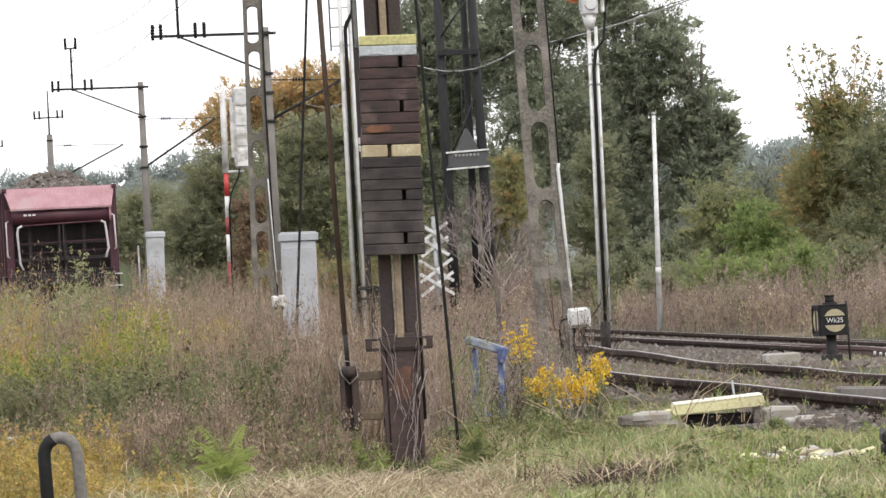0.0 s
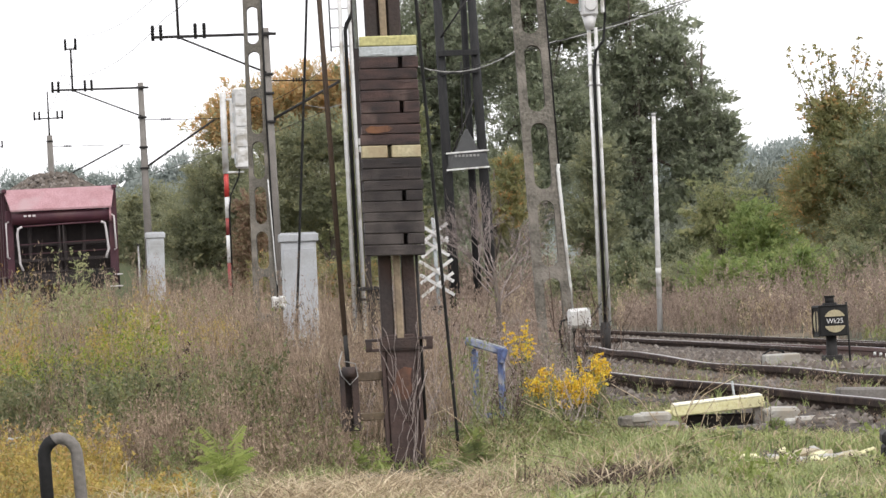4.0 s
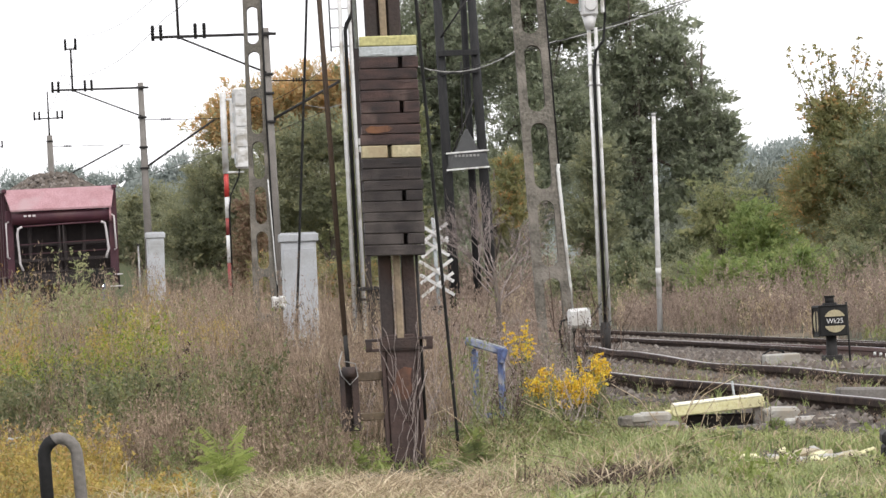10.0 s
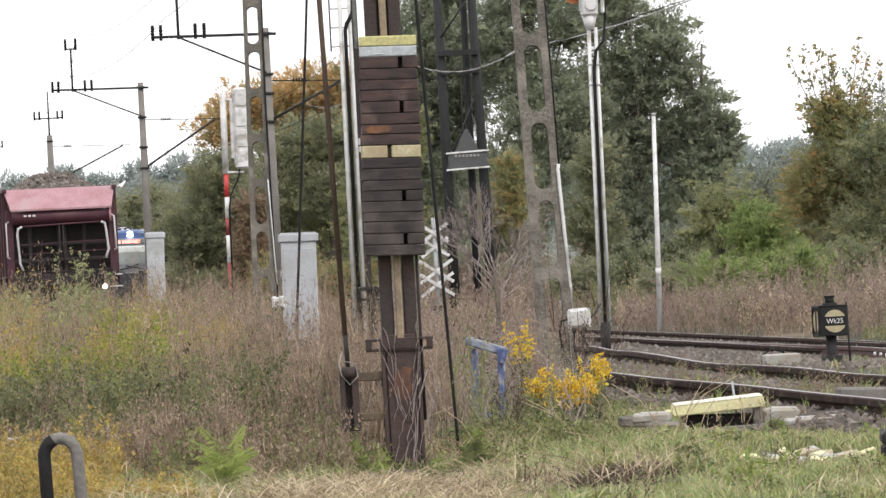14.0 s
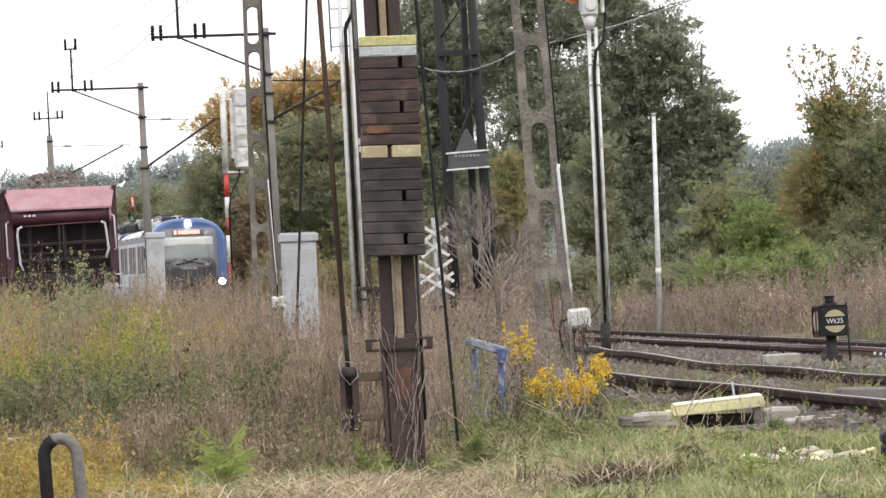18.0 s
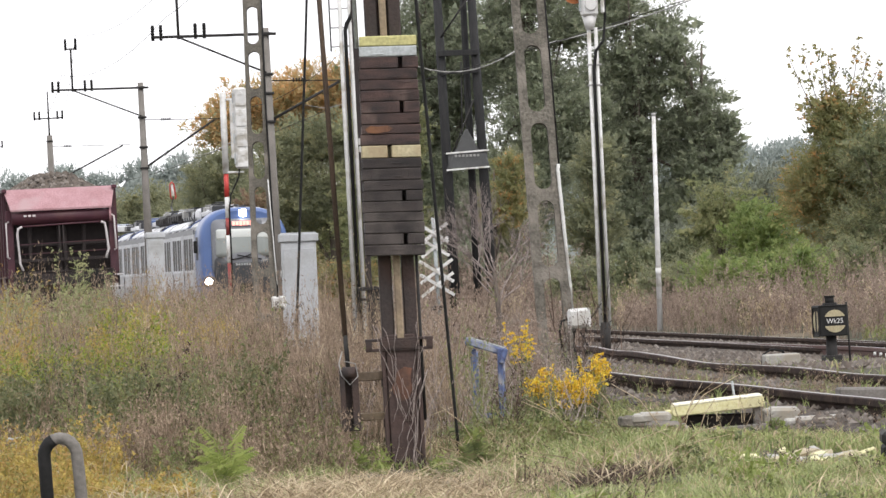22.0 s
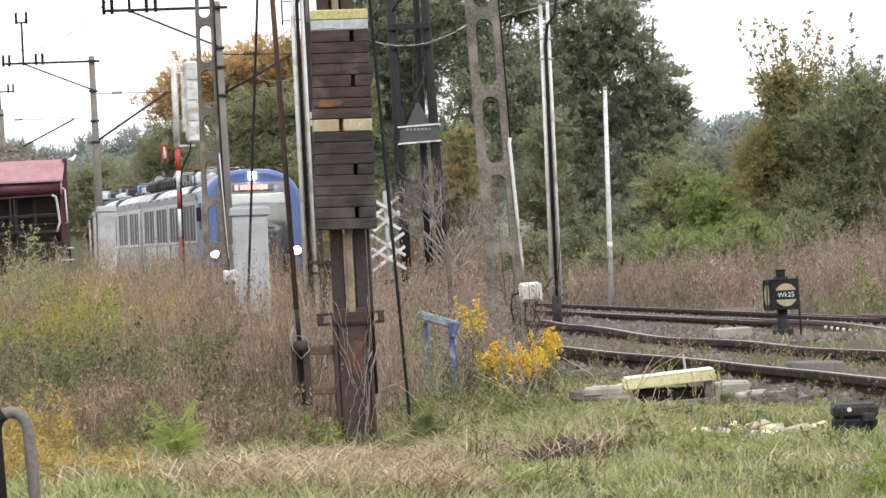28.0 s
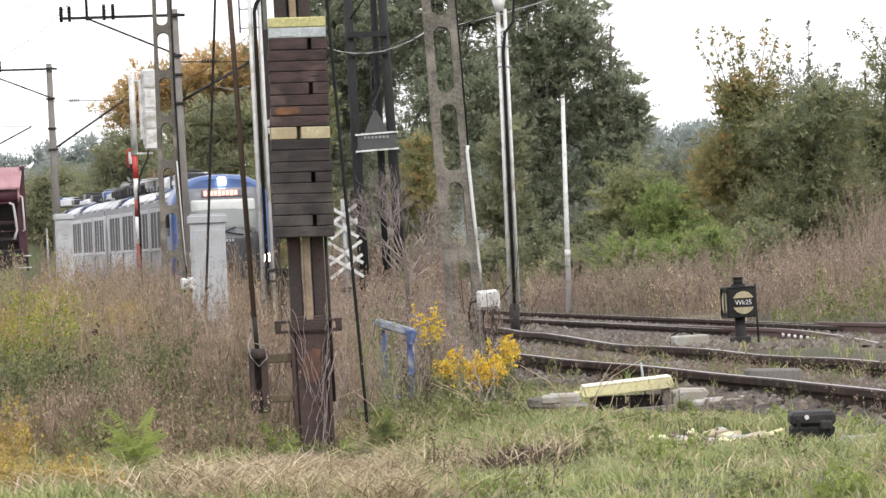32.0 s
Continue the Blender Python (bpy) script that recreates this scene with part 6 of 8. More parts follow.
# ---------------------------------------------------------------- trees and bushes


def crown_points(blobs, n, clump=0.55, per=60):
    """Points gathered in feathery sprays within a set of ellipsoids (x, y, z, rx, ry, rz), thicker towards their skins, and
    the way in which each leaf points: along its spray."""
    vol = np.array([b[3] * b[4] * b[5] for b in blobs]) ** (2 / 3)
    out, way = [], []
    for b, w in zip(blobs, vol / vol.sum()):
        k = max(3, int(n * w * 1.1 / per))
        d = RNG.normal(size=(k, 3))
        d /= np.linalg.norm(d, axis=1)[:, None]
        r = RNG.uniform(0.2, 1.0, k) ** 0.42
        c = np.array(b[:3]) + d * r[:, None] * np.array(b[3:6]) * RNG.uniform(0.8, 1.03, (k, 1))
        size = clump * RNG.uniform(0.6, 1.4, (k, 1, 1))
        # every spray points outwards and up, is widest in its middle and droops at its end
        axis = d * np.array([1, 1, 0.45]) + np.array([0, 0, 0.4]) + RNG.normal(0, 0.35, (k, 3))
        axis /= np.linalg.norm(axis, axis=1)[:, None]
        along = RNG.uniform(-1.7, 2.0, (k, per, 1))
        thick = 0.12 + 0.34 * np.clip(1.1 - np.abs(along) / 2, 0.1, 1)
        o = (axis[:, None] * along + RNG.normal(0, 1, (k, per, 3)) * thick * np.array([1, 1, 0.7])) * size
        o[..., 2] -= 0.10 * np.abs(along[..., 0]) ** 1.5 * size[..., 0]
        out.append((c[:, None] + o).reshape(-1, 3))
        f = axis[:, None] + RNG.normal(0, 0.55, o.shape)
        way.append((f / np.linalg.norm(f, axis=2)[..., None]).reshape(-1, 3))
    return np.concatenate(out), np.concatenate(way)


def sprays(pts, way, size, ratio=0.5):
    """A three-cornered leaf at every point, its tip along way."""
    n = len(pts)
    b = np.cross(way, RNG.normal(size=(n, 3)))
    b /= np.linalg.norm(b, axis=1)[:, None]
    s = (size * RNG.uniform(0.55, 1.4, n))[:, None]
    v = np.stack([pts - way * s * 0.5 - b * s * ratio * 0.5, pts - way * s * 0.5 + b * s * ratio * 0.5, pts + way * s * 0.6], axis=1)
    return v.reshape(-1, 3), np.arange(3 * n).reshape(n, 3)


def tree(name, label, x, y, blobs, n, size, material, trunk=0.2, clump=0.5, per=60, category="tree", group="", bare=0):
    """A tapered trunk, limbs to every mass of the crown, and a crown of many small leaves."""
    z0 = float(height(x, y))
    t = thing(name, pose(x, y, z0), label, category, group)
    top = max(b[2] + b[5] * 0.1 for b in blobs)
    bm = B()
    pts = [(0.0, 0.0, -0.1)]
    for k in range(1, 7):
        pts.append((random.uniform(-0.12, 0.12) * k * trunk * 2, random.uniform(-0.1, 0.1) * k * trunk, top * k / 6))
    bent(bm, pts, [trunk * (1.15 - 0.16 * k) for k in range(7)], 9)
    part("trunk", bm, M_BARK, t)
    for b in blobs:
        for q in range(3):
            bm = B()
            a = Vector((0, 0, top * random.uniform(0.2, 0.6)))
            e = Vector((b[0] + random.uniform(-0.6, 0.6) * b[3], b[1] + random.uniform(-0.6, 0.6) * b[4], b[2] + random.uniform(-0.2, 0.7) * b[5]))
            m = a.lerp(e, 0.5) + Vector((0, 0, 0.1 * (e - a).length))
            bent(bm, [a, m, e], [trunk * 0.45, trunk * 0.28, trunk * 0.08], 6)
            part("limb", bm, M_BARK, t)
    shoots = []
    if bare:
        bm = B()
        b = blobs[-1]
        for q in range(bare):
            off = -0.9 + 1.8 * (q + random.uniform(0.1, 0.9)) / bare
            a = Vector((b[0] + off * b[3] * 0.8, b[1], b[2] + b[5] * 0.3))
            e = a + Vector((off * 0.75 + random.uniform(-0.2, 0.15), 0, random.uniform(0.8, 1.7) * (1.15 - 0.4 * abs(off))))
            bent(bm, [a, a.lerp(e, 0.5) + Vector((0.05 * off, 0, 0.05)), e], [0.015, 0.011, 0.005], 5)
            for k in RNG.uniform(0.02, 1.03, 34):
                c = np.array(a.lerp(e, k)) + RNG.normal(0, 0.045 + 0.12 * (1 - k), 3)
                shoots += list(c + RNG.normal(0, 0.022, (3, 3)))
        tagged(part("twig", bm, M_BARK, t), kind="stuff")
    pts, face = crown_points(blobs, int(n * 1.25), clump, per)
    # larger leaves deep inside close the crown
    core, cface = crown_points([(b[0], b[1], b[2], b[3] * 0.6, b[4] * 0.6, b[5] * 0.65) for b in blobs], int(n * 0.2), clump * 1.3, per)
    v, f = sprays(pts, face, size * 0.86, 0.42)
    v2, f2 = sprays(core, cface, size * 1.8, 0.7)
    v, f = np.concatenate([v, v2]), np.concatenate([f, f2 + len(v)])
    if shoots:
        v3, f3 = leaf_tris(np.array(shoots), size * 1.2, up=-0.3, ratio=0.7)
        v, f = np.concatenate([v, v3]), np.concatenate([f, f3 + len(v)])
    c = arrays("crown", v, f, material, t)
    tagged(c, kind="stuff")
    return t


def build_trees():
    def oak(label, x, y, blobs, n, m=None, trunk=0.24, clump=0.42, size=0.15, k=1.0):
        """k moves and enlarges a tree that stands beyond the main line."""
        blobs = [tuple(v * k for v in b) for b in blobs]
        tree("tree", label, x * k, y * k, blobs, int(n * (1.25 if k == 1 else 1.5)), size * k * (0.92 if k == 1 else 0.72), m or M_OAK, trunk * k, clump * k * 0.9)

    # tall dark trees behind the crossing
    dark = "tall dark green broadleaf tree behind the crossing"
    oak(dark, 3.2, 138, [(-0.5, 0, 4.2, 2.2, 2.4, 2.4), (0.8, 0, 7.0, 2.2, 2.5, 2.2), (-0.8, 0.5, 9.4, 1.9, 2, 2.0), (0.3, 0, 12, 1.8, 1.8, 2.2), (1.5, 0, 9.9, 1.2, 1.2, 1.2)], 38000)
    oak(dark, 7.0, 140, [(0.2, 0, 2.9, 2.1, 2.0, 1.8), (-1.2, 0, 5.6, 1.8, 2.0, 1.8), (1.0, 0, 6.0, 1.6, 1.7, 1.3), (-0.2, 0, 8.1, 1.8, 1.9, 1.5), (-0.9, 0, 10.6, 1.6, 1.8, 1.5), (2.2, 0, 4.2, 1.2, 1.2, 1.0), (1.2, 0, 9.6, 0.9, 0.9, 0.8)], 40000)
    oak("dark green tree with a ragged side", 9.5, 139, [(0.3, 0, 5.3, 0.8, 0.8, 0.45), (0.55, 0, 6.2, 0.55, 0.6, 0.4), (-0.25, 0, 7.2, 0.85, 0.9, 0.5), (-0.2, 0, 4.0, 0.8, 0.8, 0.5), (-1.2, 0, 9.0, 0.8, 0.8, 0.5), (-0.9, 0, 2.4, 1.2, 1.4, 1.5), (-0.2, 0, 4.7, 1.0, 1.1, 0.8), (-0.3, 0, 6.3, 1.0, 1.0, 0.7), (0.3, 0, 5.8, 0.7, 0.7, 0.45), (-0.9, 0, 8.0, 0.75, 0.7, 0.6), (-0.3, 0, 3.6, 0.8, 0.8, 0.5)], 20000, trunk=0.18, clump=0.3)
    oak("tall dark green broadleaf tree behind poles", 0.2, 141, [(0, 0, 4.5, 2.0, 2, 2.6), (0.4, 0, 8.3, 2.0, 1.9, 2.4), (-0.9, 0, 9.3, 1.2, 1.3, 2.2), (0.1, 0, 11.5, 1.7, 1.5, 2), (-1.1, 0, 6.2, 1.1, 1.2, 1.8)], 36000)
    oak("light green tree below darker ones", 4.8, 126, [(0, 0, 2.6, 1.0, 1.1, 1.7), (0.2, 0, 4.6, 0.7, 0.8, 1.1)], 11000, M_MIDGREEN, 0.12, 0.25, 0.11)
    oak("light green young tree beside the wood", 2.3, 124, [(0, 0, 2.4, 0.9, 1.0, 1.7), (0.1, 0, 4.2, 0.6, 0.8, 1.0)], 8000, M_MIDGREEN, 0.12, 0.25, 0.11)
    oak("small tree with yellowing autumn leaves", 1.6, 122, [(0.3, 0, 3.2, 0.7, 0.7, 1.0), (0.6, 0, 4.4, 0.5, 0.5, 0.6)], 4200, M_THICKET, 0.08, 0.22, 0.11)
    # orange tree and green wood behind the masts
    oak("tree with a rounded orange autumn crown", -5.7, 152, [(-2.3, 0, 7.0, 1.1, 1.2, 0.9), (-1.5, 0, 7.7, 1.0, 1.0, 0.9), (-0.3, 0, 7.9, 1.3, 1.3, 1.0), (1.0, 0, 8.3, 1.2, 1.2, 1.0), (2.2, 0, 8.2, 1.3, 1.2, 1.2), (3.3, 0, 7.8, 0.9, 1.0, 1.2), (0.4, 0.4, 7.0, 2.4, 1.3, 1.0)], 38000, M_AUTUMN, 0.2, 0.46, 0.16, k=1.13)
    oak("green tree under the autumn crown", -4.0, 146, [(-1.8, 0, 4.0, 1.8, 1.8, 1.8), (0.6, 0, 4.2, 2.0, 2, 2.0), (2.2, 0, 5.2, 1.5, 1.5, 2.6), (-1.6, 0.3, 6.0, 1.5, 1.4, 1.0), (0.4, 0.3, 6.3, 1.8, 1.4, 1.1)], 36000, M_MIDGREEN, 0.2, 0.34, k=1.08)
    oak("greyish green broadleaf tree beside the line", -8.3, 143, [(-0.6, 0, 2.9, 1.8, 1.8, 1.9), (0.3, 0, 4.8, 1.3, 1.4, 1.1), (1.4, 0, 3.2, 1.4, 1.4, 2.0)], 26000, M_MIDGREEN, 0.18, 0.32, k=1.16)
    oak("green tree beside the line", -5.6, 138, [(0, 0, 2.4, 1.9, 1.6, 1.9), (1.6, 0, 2.8, 1.6, 1.5, 2.1), (-1.5, 0, 2.2, 1.5, 1.4, 1.7)], 24000, M_SHOOT, 0.16, 0.3, k=1.22)
    oak("green tree behind the white signal mast", -2.0, 136, [(0, 0, 3.2, 1.6, 1.6, 2.6), (0.2, 0, 6.0, 1.4, 1.4, 1.8)], 19000, M_SHOOT, 0.16, 0.32)
    oak("yellow-green tree behind the goods wagon", -11.6, 150, [(0, 0, 3.0, 1.2, 1.3, 1.5), (0.9, 0, 3.7, 1.0, 1.0, 1.0)], 11000, M_MIDGREEN, 0.14, 0.28, k=1.38)
    # right-hand thicket
    tree("tree", "thicket tree with orange-brown tips and bare shoots", 8.75, 88, [(0.25, 0, 1.5, 0.9, 1.0, 1.1), (-0.3, 0, 2.8, 0.95, 0.9, 1.1), (0.4, 0, 3.5, 0.95, 0.8, 1.1), (0.15, 0, 4.4, 0.75, 0.5, 0.7)], 44000, 0.08, M_THICKET, 0.1, 0.19, bare=8)
    tree("tree", "dense green thicket tree", 10.0, 86.5, [(-0.6, 0, 1.5, 1.3, 1.2, 1.4), (0.5, 0, 2.3, 1.2, 1.2, 1.5), (-0.3, 0, 3.5, 1.0, 0.9, 0.9), (0.6, 0, 4.0, 0.9, 0.8, 0.9)], 50000, 0.066, M_BUSH, 0.1, 0.2)
    tree("tree", "dense green thicket tree", 11.6, 88, [(-0.3, 0, 1.8, 1.4, 1.2, 1.6), (0.4, 0, 3.4, 1.1, 1.1, 1.3), (0.7, 0, 4.9, 0.6, 0.6, 0.9)], 34000, 0.066, M_BUSH, 0.12, 0.2, bare=5)
    # two trees and two of the bushes carry haze in their leaf colour
    tree("tree", "thin-leaved tree behind the thicket in haze-tinted green", 10.6, 96, [(0, 0, 3.2, 1.6, 1, 1.3), (0.5, 0, 4.5, 1.1, 0.9, 0.8)], 9000, 0.085, M_HAZY, 0.045, 0.28, bare=4)
    tree("tree", "thin tree behind the thicket in haze-tinted grey-green", 8.3, 104, [(0, 0, 2.2, 0.9, 1, 1.2), (0.3, 0, 3.2, 0.7, 0.6, 0.7)], 7000, 0.085, M_HAZY, 0.08, 0.24)
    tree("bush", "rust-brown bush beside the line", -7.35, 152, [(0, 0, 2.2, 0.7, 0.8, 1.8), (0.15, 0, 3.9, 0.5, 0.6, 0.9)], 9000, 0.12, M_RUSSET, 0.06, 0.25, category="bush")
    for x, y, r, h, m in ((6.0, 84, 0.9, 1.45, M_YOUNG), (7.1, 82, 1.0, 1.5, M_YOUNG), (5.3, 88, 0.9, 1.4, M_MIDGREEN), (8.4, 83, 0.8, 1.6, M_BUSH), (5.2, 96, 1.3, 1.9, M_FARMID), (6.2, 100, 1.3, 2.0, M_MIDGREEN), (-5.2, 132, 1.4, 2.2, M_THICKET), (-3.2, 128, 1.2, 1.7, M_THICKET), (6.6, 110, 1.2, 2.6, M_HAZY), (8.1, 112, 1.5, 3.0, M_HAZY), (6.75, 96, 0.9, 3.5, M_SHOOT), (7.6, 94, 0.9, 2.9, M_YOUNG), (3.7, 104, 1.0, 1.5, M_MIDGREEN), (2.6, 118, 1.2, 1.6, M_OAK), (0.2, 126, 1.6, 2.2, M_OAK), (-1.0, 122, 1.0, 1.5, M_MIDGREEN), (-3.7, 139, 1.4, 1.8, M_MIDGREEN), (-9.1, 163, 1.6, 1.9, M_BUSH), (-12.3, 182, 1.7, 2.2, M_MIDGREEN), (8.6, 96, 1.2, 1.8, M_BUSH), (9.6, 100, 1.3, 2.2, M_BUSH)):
        tree("bush", "rounded wild bush at the edge of the wood", x, y, [(0, 0, h * 0.5, r, r * 0.8, h * 0.5), (r * 0.4, 0, h * 0.75, r * 0.6, r * 0.5, h * 0.35), (-r * 0.5, 0, h * 0.6, r * 0.5, r * 0.5, h * 0.4)], int(8000 * r), 0.08, m, 0.05, 0.17, category="bush", group="wild bushes")


def woods(name, label, xs, y, top, depth, n, size, material):
    """A far belt of trees, too far to count: a closed mass with rounded crowns, and leaves on its skin."""
    t = thing(name, pose(0, 0, 0), label, "woods", kind="stuff")
    lo, hi = min(xs) - 3, max(xs) + 3

    rnd = random.Random(int(y))
    crowns = []
    for q in np.arange(lo, hi, top * 0.07):
        crowns.append((q + rnd.uniform(-0.04, 0.04) * top, top * rnd.uniform(0.06, 0.15), top * (rnd.uniform(0.84, 1.0) + 0.08 * noise.noise((q / top, y, 1.7)))))

    def crest(x):
        near = min(abs(x - q) for q in xs) < 4 + top * 0.1
        if not near:
            return 0.4
        z = max([h - r + r * (1 - ((x - q) / r) ** 2) ** 0.5 for q, r, h in crowns if abs(x - q) < r] + [top * 0.88])
        return z + top * 0.03 * noise.noise((x * 20 / top, y, 5.3))

    bm = B()
    rows = []
    step = top * 0.045
    for i in range(int((hi - lo) / step) + 1):
        x = lo + i * step
        z = crest(x)
        rows.append([bm.verts.new((x, y + depth * (0.45 + 0.5 * k), z * h)) for k, h in ((0.0, 0.0), (0.05, 0.5), (0.15, 0.78), (0.3, 0.90), (1.0, 0.6))])
    for a, b in zip(rows, rows[1:]):
        for k in range(4):
            bm.faces.new((a[k], a[k + 1], b[k + 1], b[k])).smooth = True
    bmesh.ops.recalc_face_normals(bm, faces=bm.faces)
    part("wood_mass", bm, material, t)
    k = n // 40
    x = RNG.uniform(lo, hi, k)
    z = np.array([crest(q) for q in x])
    x, z = x[z > 1], z[z > 1]
    h = RNG.uniform(0.2, 1.0, len(x)) ** 0.45
    c = np.stack([x, y + depth * (0.42 + 0.2 * h ** 3) + RNG.uniform(-0.1, 0.1, len(x)) * depth, z * h * 0.98], 1)
    o = RNG.normal(0, 1, (len(x), 40, 3)) * size * np.array([1.3, 1.1, 1.2])
    f = o / size + np.array([0, -0.4, 1.2])
    f /= np.linalg.norm(f, axis=2)[..., None]
    v, q = sprays((c[:, None] + o).reshape(-1, 3), f.reshape(-1, 3), size * 1.15, 0.6)
    arrays("crowns", v, q, material, t)


def build_woods():
    # the M_FAR belts have their haze in the leaf colour
    woods("far_woods", "belt of far woods with haze painted into its grey-green", np.concatenate([np.arange(-66, -22, 2.2), np.arange(20, 76, 2.2)]), 470, 16.5, 16, 110000, 0.34, M_FAR)
    woods("far_woods", "green belt of woods beyond the line", np.concatenate([np.arange(-46, -33, 1.6), np.arange(-20.5, 10, 1.4)]), 250, 6.8, 12, 60000, 0.2, M_FARMID)
    woods("far_woods", "belt of woods beyond the field in haze-tinted grey-green", np.arange(8, 42, 1.8), 215, 7.9, 12, 60000, 0.2, M_FAR)


def dead_shrub():
    t = thing("dead_shrub", pose(0.68, 51.9, 0.05), "leafless grey-brown shrub with fine twigs", "shrub")
    rnd = random.Random(3)
    bm = B()
    bent(bm, [(0, 0, 0), (0.02, 0, 0.6), (-0.02, 0, 1.15)], [0.04, 0.035, 0.022], 7)
    part("trunk", bm, M_BARK, t)
    bm = B()

    def grow(p, d, ln, r, k):
        q = p + d * ln
        bent(bm, [p, p.lerp(q, 0.5) + Vector((rnd.uniform(-0.02, 0.02), 0, 0.01)), q], [r, r * 0.8, r * 0.6], 4)
        if k:
            for _ in range(3):
                e = (d + Vector((rnd.uniform(-0.75, 0.75), rnd.uniform(-0.6, 0.6), rnd.uniform(-0.25, 0.45)))).normalized()
                grow(q, e, ln * rnd.uniform(0.6, 0.85), r * 0.6, k - 1)

    for i in range(13):
        a = rnd.uniform(-1.15, 1.15)
        grow(Vector((0, 0, rnd.uniform(0.5, 1.1))), Vector((a, rnd.uniform(-0.5, 0.5), 0.9)).normalized(), 0.42, 0.011, 4)
    tagged(part("twig", bm, M_DEADWOOD, t), kind="stuff")


# ---------------------------------------------------------------- weeds and grass


def plants(name, label, x, y, h, material, leaves, leaf, stem=0.005, top=0.3, spread=0.05, lean=0.2, kind_name="weeds", forks=3, ratio=0.5, spire=1.0):
    """A stand of weeds in one mesh: every plant is a bent stem with rising side branches, and tufts of leaves or seeds sit
    along the branches and at the stem's head. top is the height, as a share, of the lowest branch;
    spire draws branches and tufts upwards."""
    n = len(x)
    p0 = np.stack([x, y, height(x, y) - 0.02], 1)
    tip = p0 + np.stack([RNG.normal(0, lean, n) * h, RNG.normal(0, lean, n) * h, h * RNG.uniform(0.9, 1.1, n)], 1)
    sway = np.stack([RNG.normal(0, lean, n) * h * 0.3, RNG.normal(0, lean, n) * h * 0.3, np.zeros(n)], 1)
    stem = stem * (1.5 if spire > 1.7 else 1.0)
    verts, faces, base = [], [], 0

    def along(q):
        q = q[..., None]
        return p0[:, None] + (tip - p0)[:, None] * q + sway[:, None] * 4 * q * (1 - q)

    def bars(p, q, w0, w1):
        nonlocal base
        a = RNG.uniform(0, 3.14, len(p))
        w = np.stack([np.cos(a), np.sin(a) * 0.5, np.zeros(len(p))], 1) * stem * RNG.uniform(0.6, 1.3, (len(p), 1))
        verts.append(np.stack([p - w * w0, p + w * w0, q + w * w1], 1).reshape(-1, 3))
        faces.append(np.arange(3 * len(p)).reshape(-1, 3) + base)
        base += 3 * len(p)

    mid = along(np.full((n, 1), 0.55))[:, 0]
    bars(p0, mid, 1.0, 0.8)
    bars(mid, tip, 0.8, 0.3)
    count = forks + 2
    q = RNG.uniform(top - 0.1, 0.96, (n, count))
    start = along(q)
    a = RNG.uniform(0, 6.283, (n, count))
    out = (0.10 + 0.42 * (1.05 - q)) * (0.6 + lean * 2.5) * h[:, None] * RNG.uniform(0.5, 1.1, (n, count)) / spire ** 0.5
    end = start + np.stack([np.cos(a) * out, np.sin(a) * out, out * RNG.uniform(0.7, 1.9, (n, count)) * spire], 2)
    bars(start.reshape(-1, 3), end.reshape(-1, 3), 0.6, 0.2)
    per = 4 if leaves >= 8 else 2
    tufts = max(1, int(round(leaves * 1.25 / (per * count))))
    s = RNG.uniform(0.3, 1.08, (n, count, tufts, 1))
    c = start[:, :, None] + (end - start)[:, :, None] * s + RNG.normal(0, spread * 0.35, (n, count, tufts, 3))
    c = np.concatenate([c.reshape(-1, 3), (tip + RNG.normal(0, leaf * 0.5, (n, 3)))])
    o = RNG.normal(0, leaf * 0.42, (len(c), per, 3)) * np.array([0.85, 0.85, 1.2 * spire])
    lv, lf = leaf_tris((c[:, None] + o).reshape(-1, 3), leaf, up=0.3 + 1.4 * (spire - 1), ratio=ratio)
    ob = arrays(name, np.concatenate(verts + [lv]), np.concatenate(faces + [lf + base]), material)
    return tagged(ob, label, kind_name, kind="stuff")


def scatter(n, y0, y1, b0, b1):
    """Places between two distances and two bearings (x / y), spread evenly over the ground."""
    y = np.sqrt(RNG.uniform(y0 * y0, y1 * y1, n))
    return y * RNG.uniform(b0, b1, n), y


def off_track(x, y, gap=1.7):
    a = np.abs(x - main_line(y)) > gap
    far = np.interp(y, [10, 20, 25.3, 30, 34.1, 40.6, 50, 62], [5.6, 4.2, 3.39, 2.66, 2.1, 1.51, 0.55, -0.6])
    return a & ((x < far - 1.85) | (x > far + 0.35) | (y > 52))


def growth(x, y):
    """Weeds stand high away from the tracks and low beside them."""
    return np.interp(x / y, [-0.13, -0.1, -0.08, -0.058, -0.042, -0.03, 0.0, 0.03, 0.11, 0.13], [1.08, 1.02, 0.95, 0.93, 0.82, 0.58, 0.44, 0.5, 0.95, 1.4])


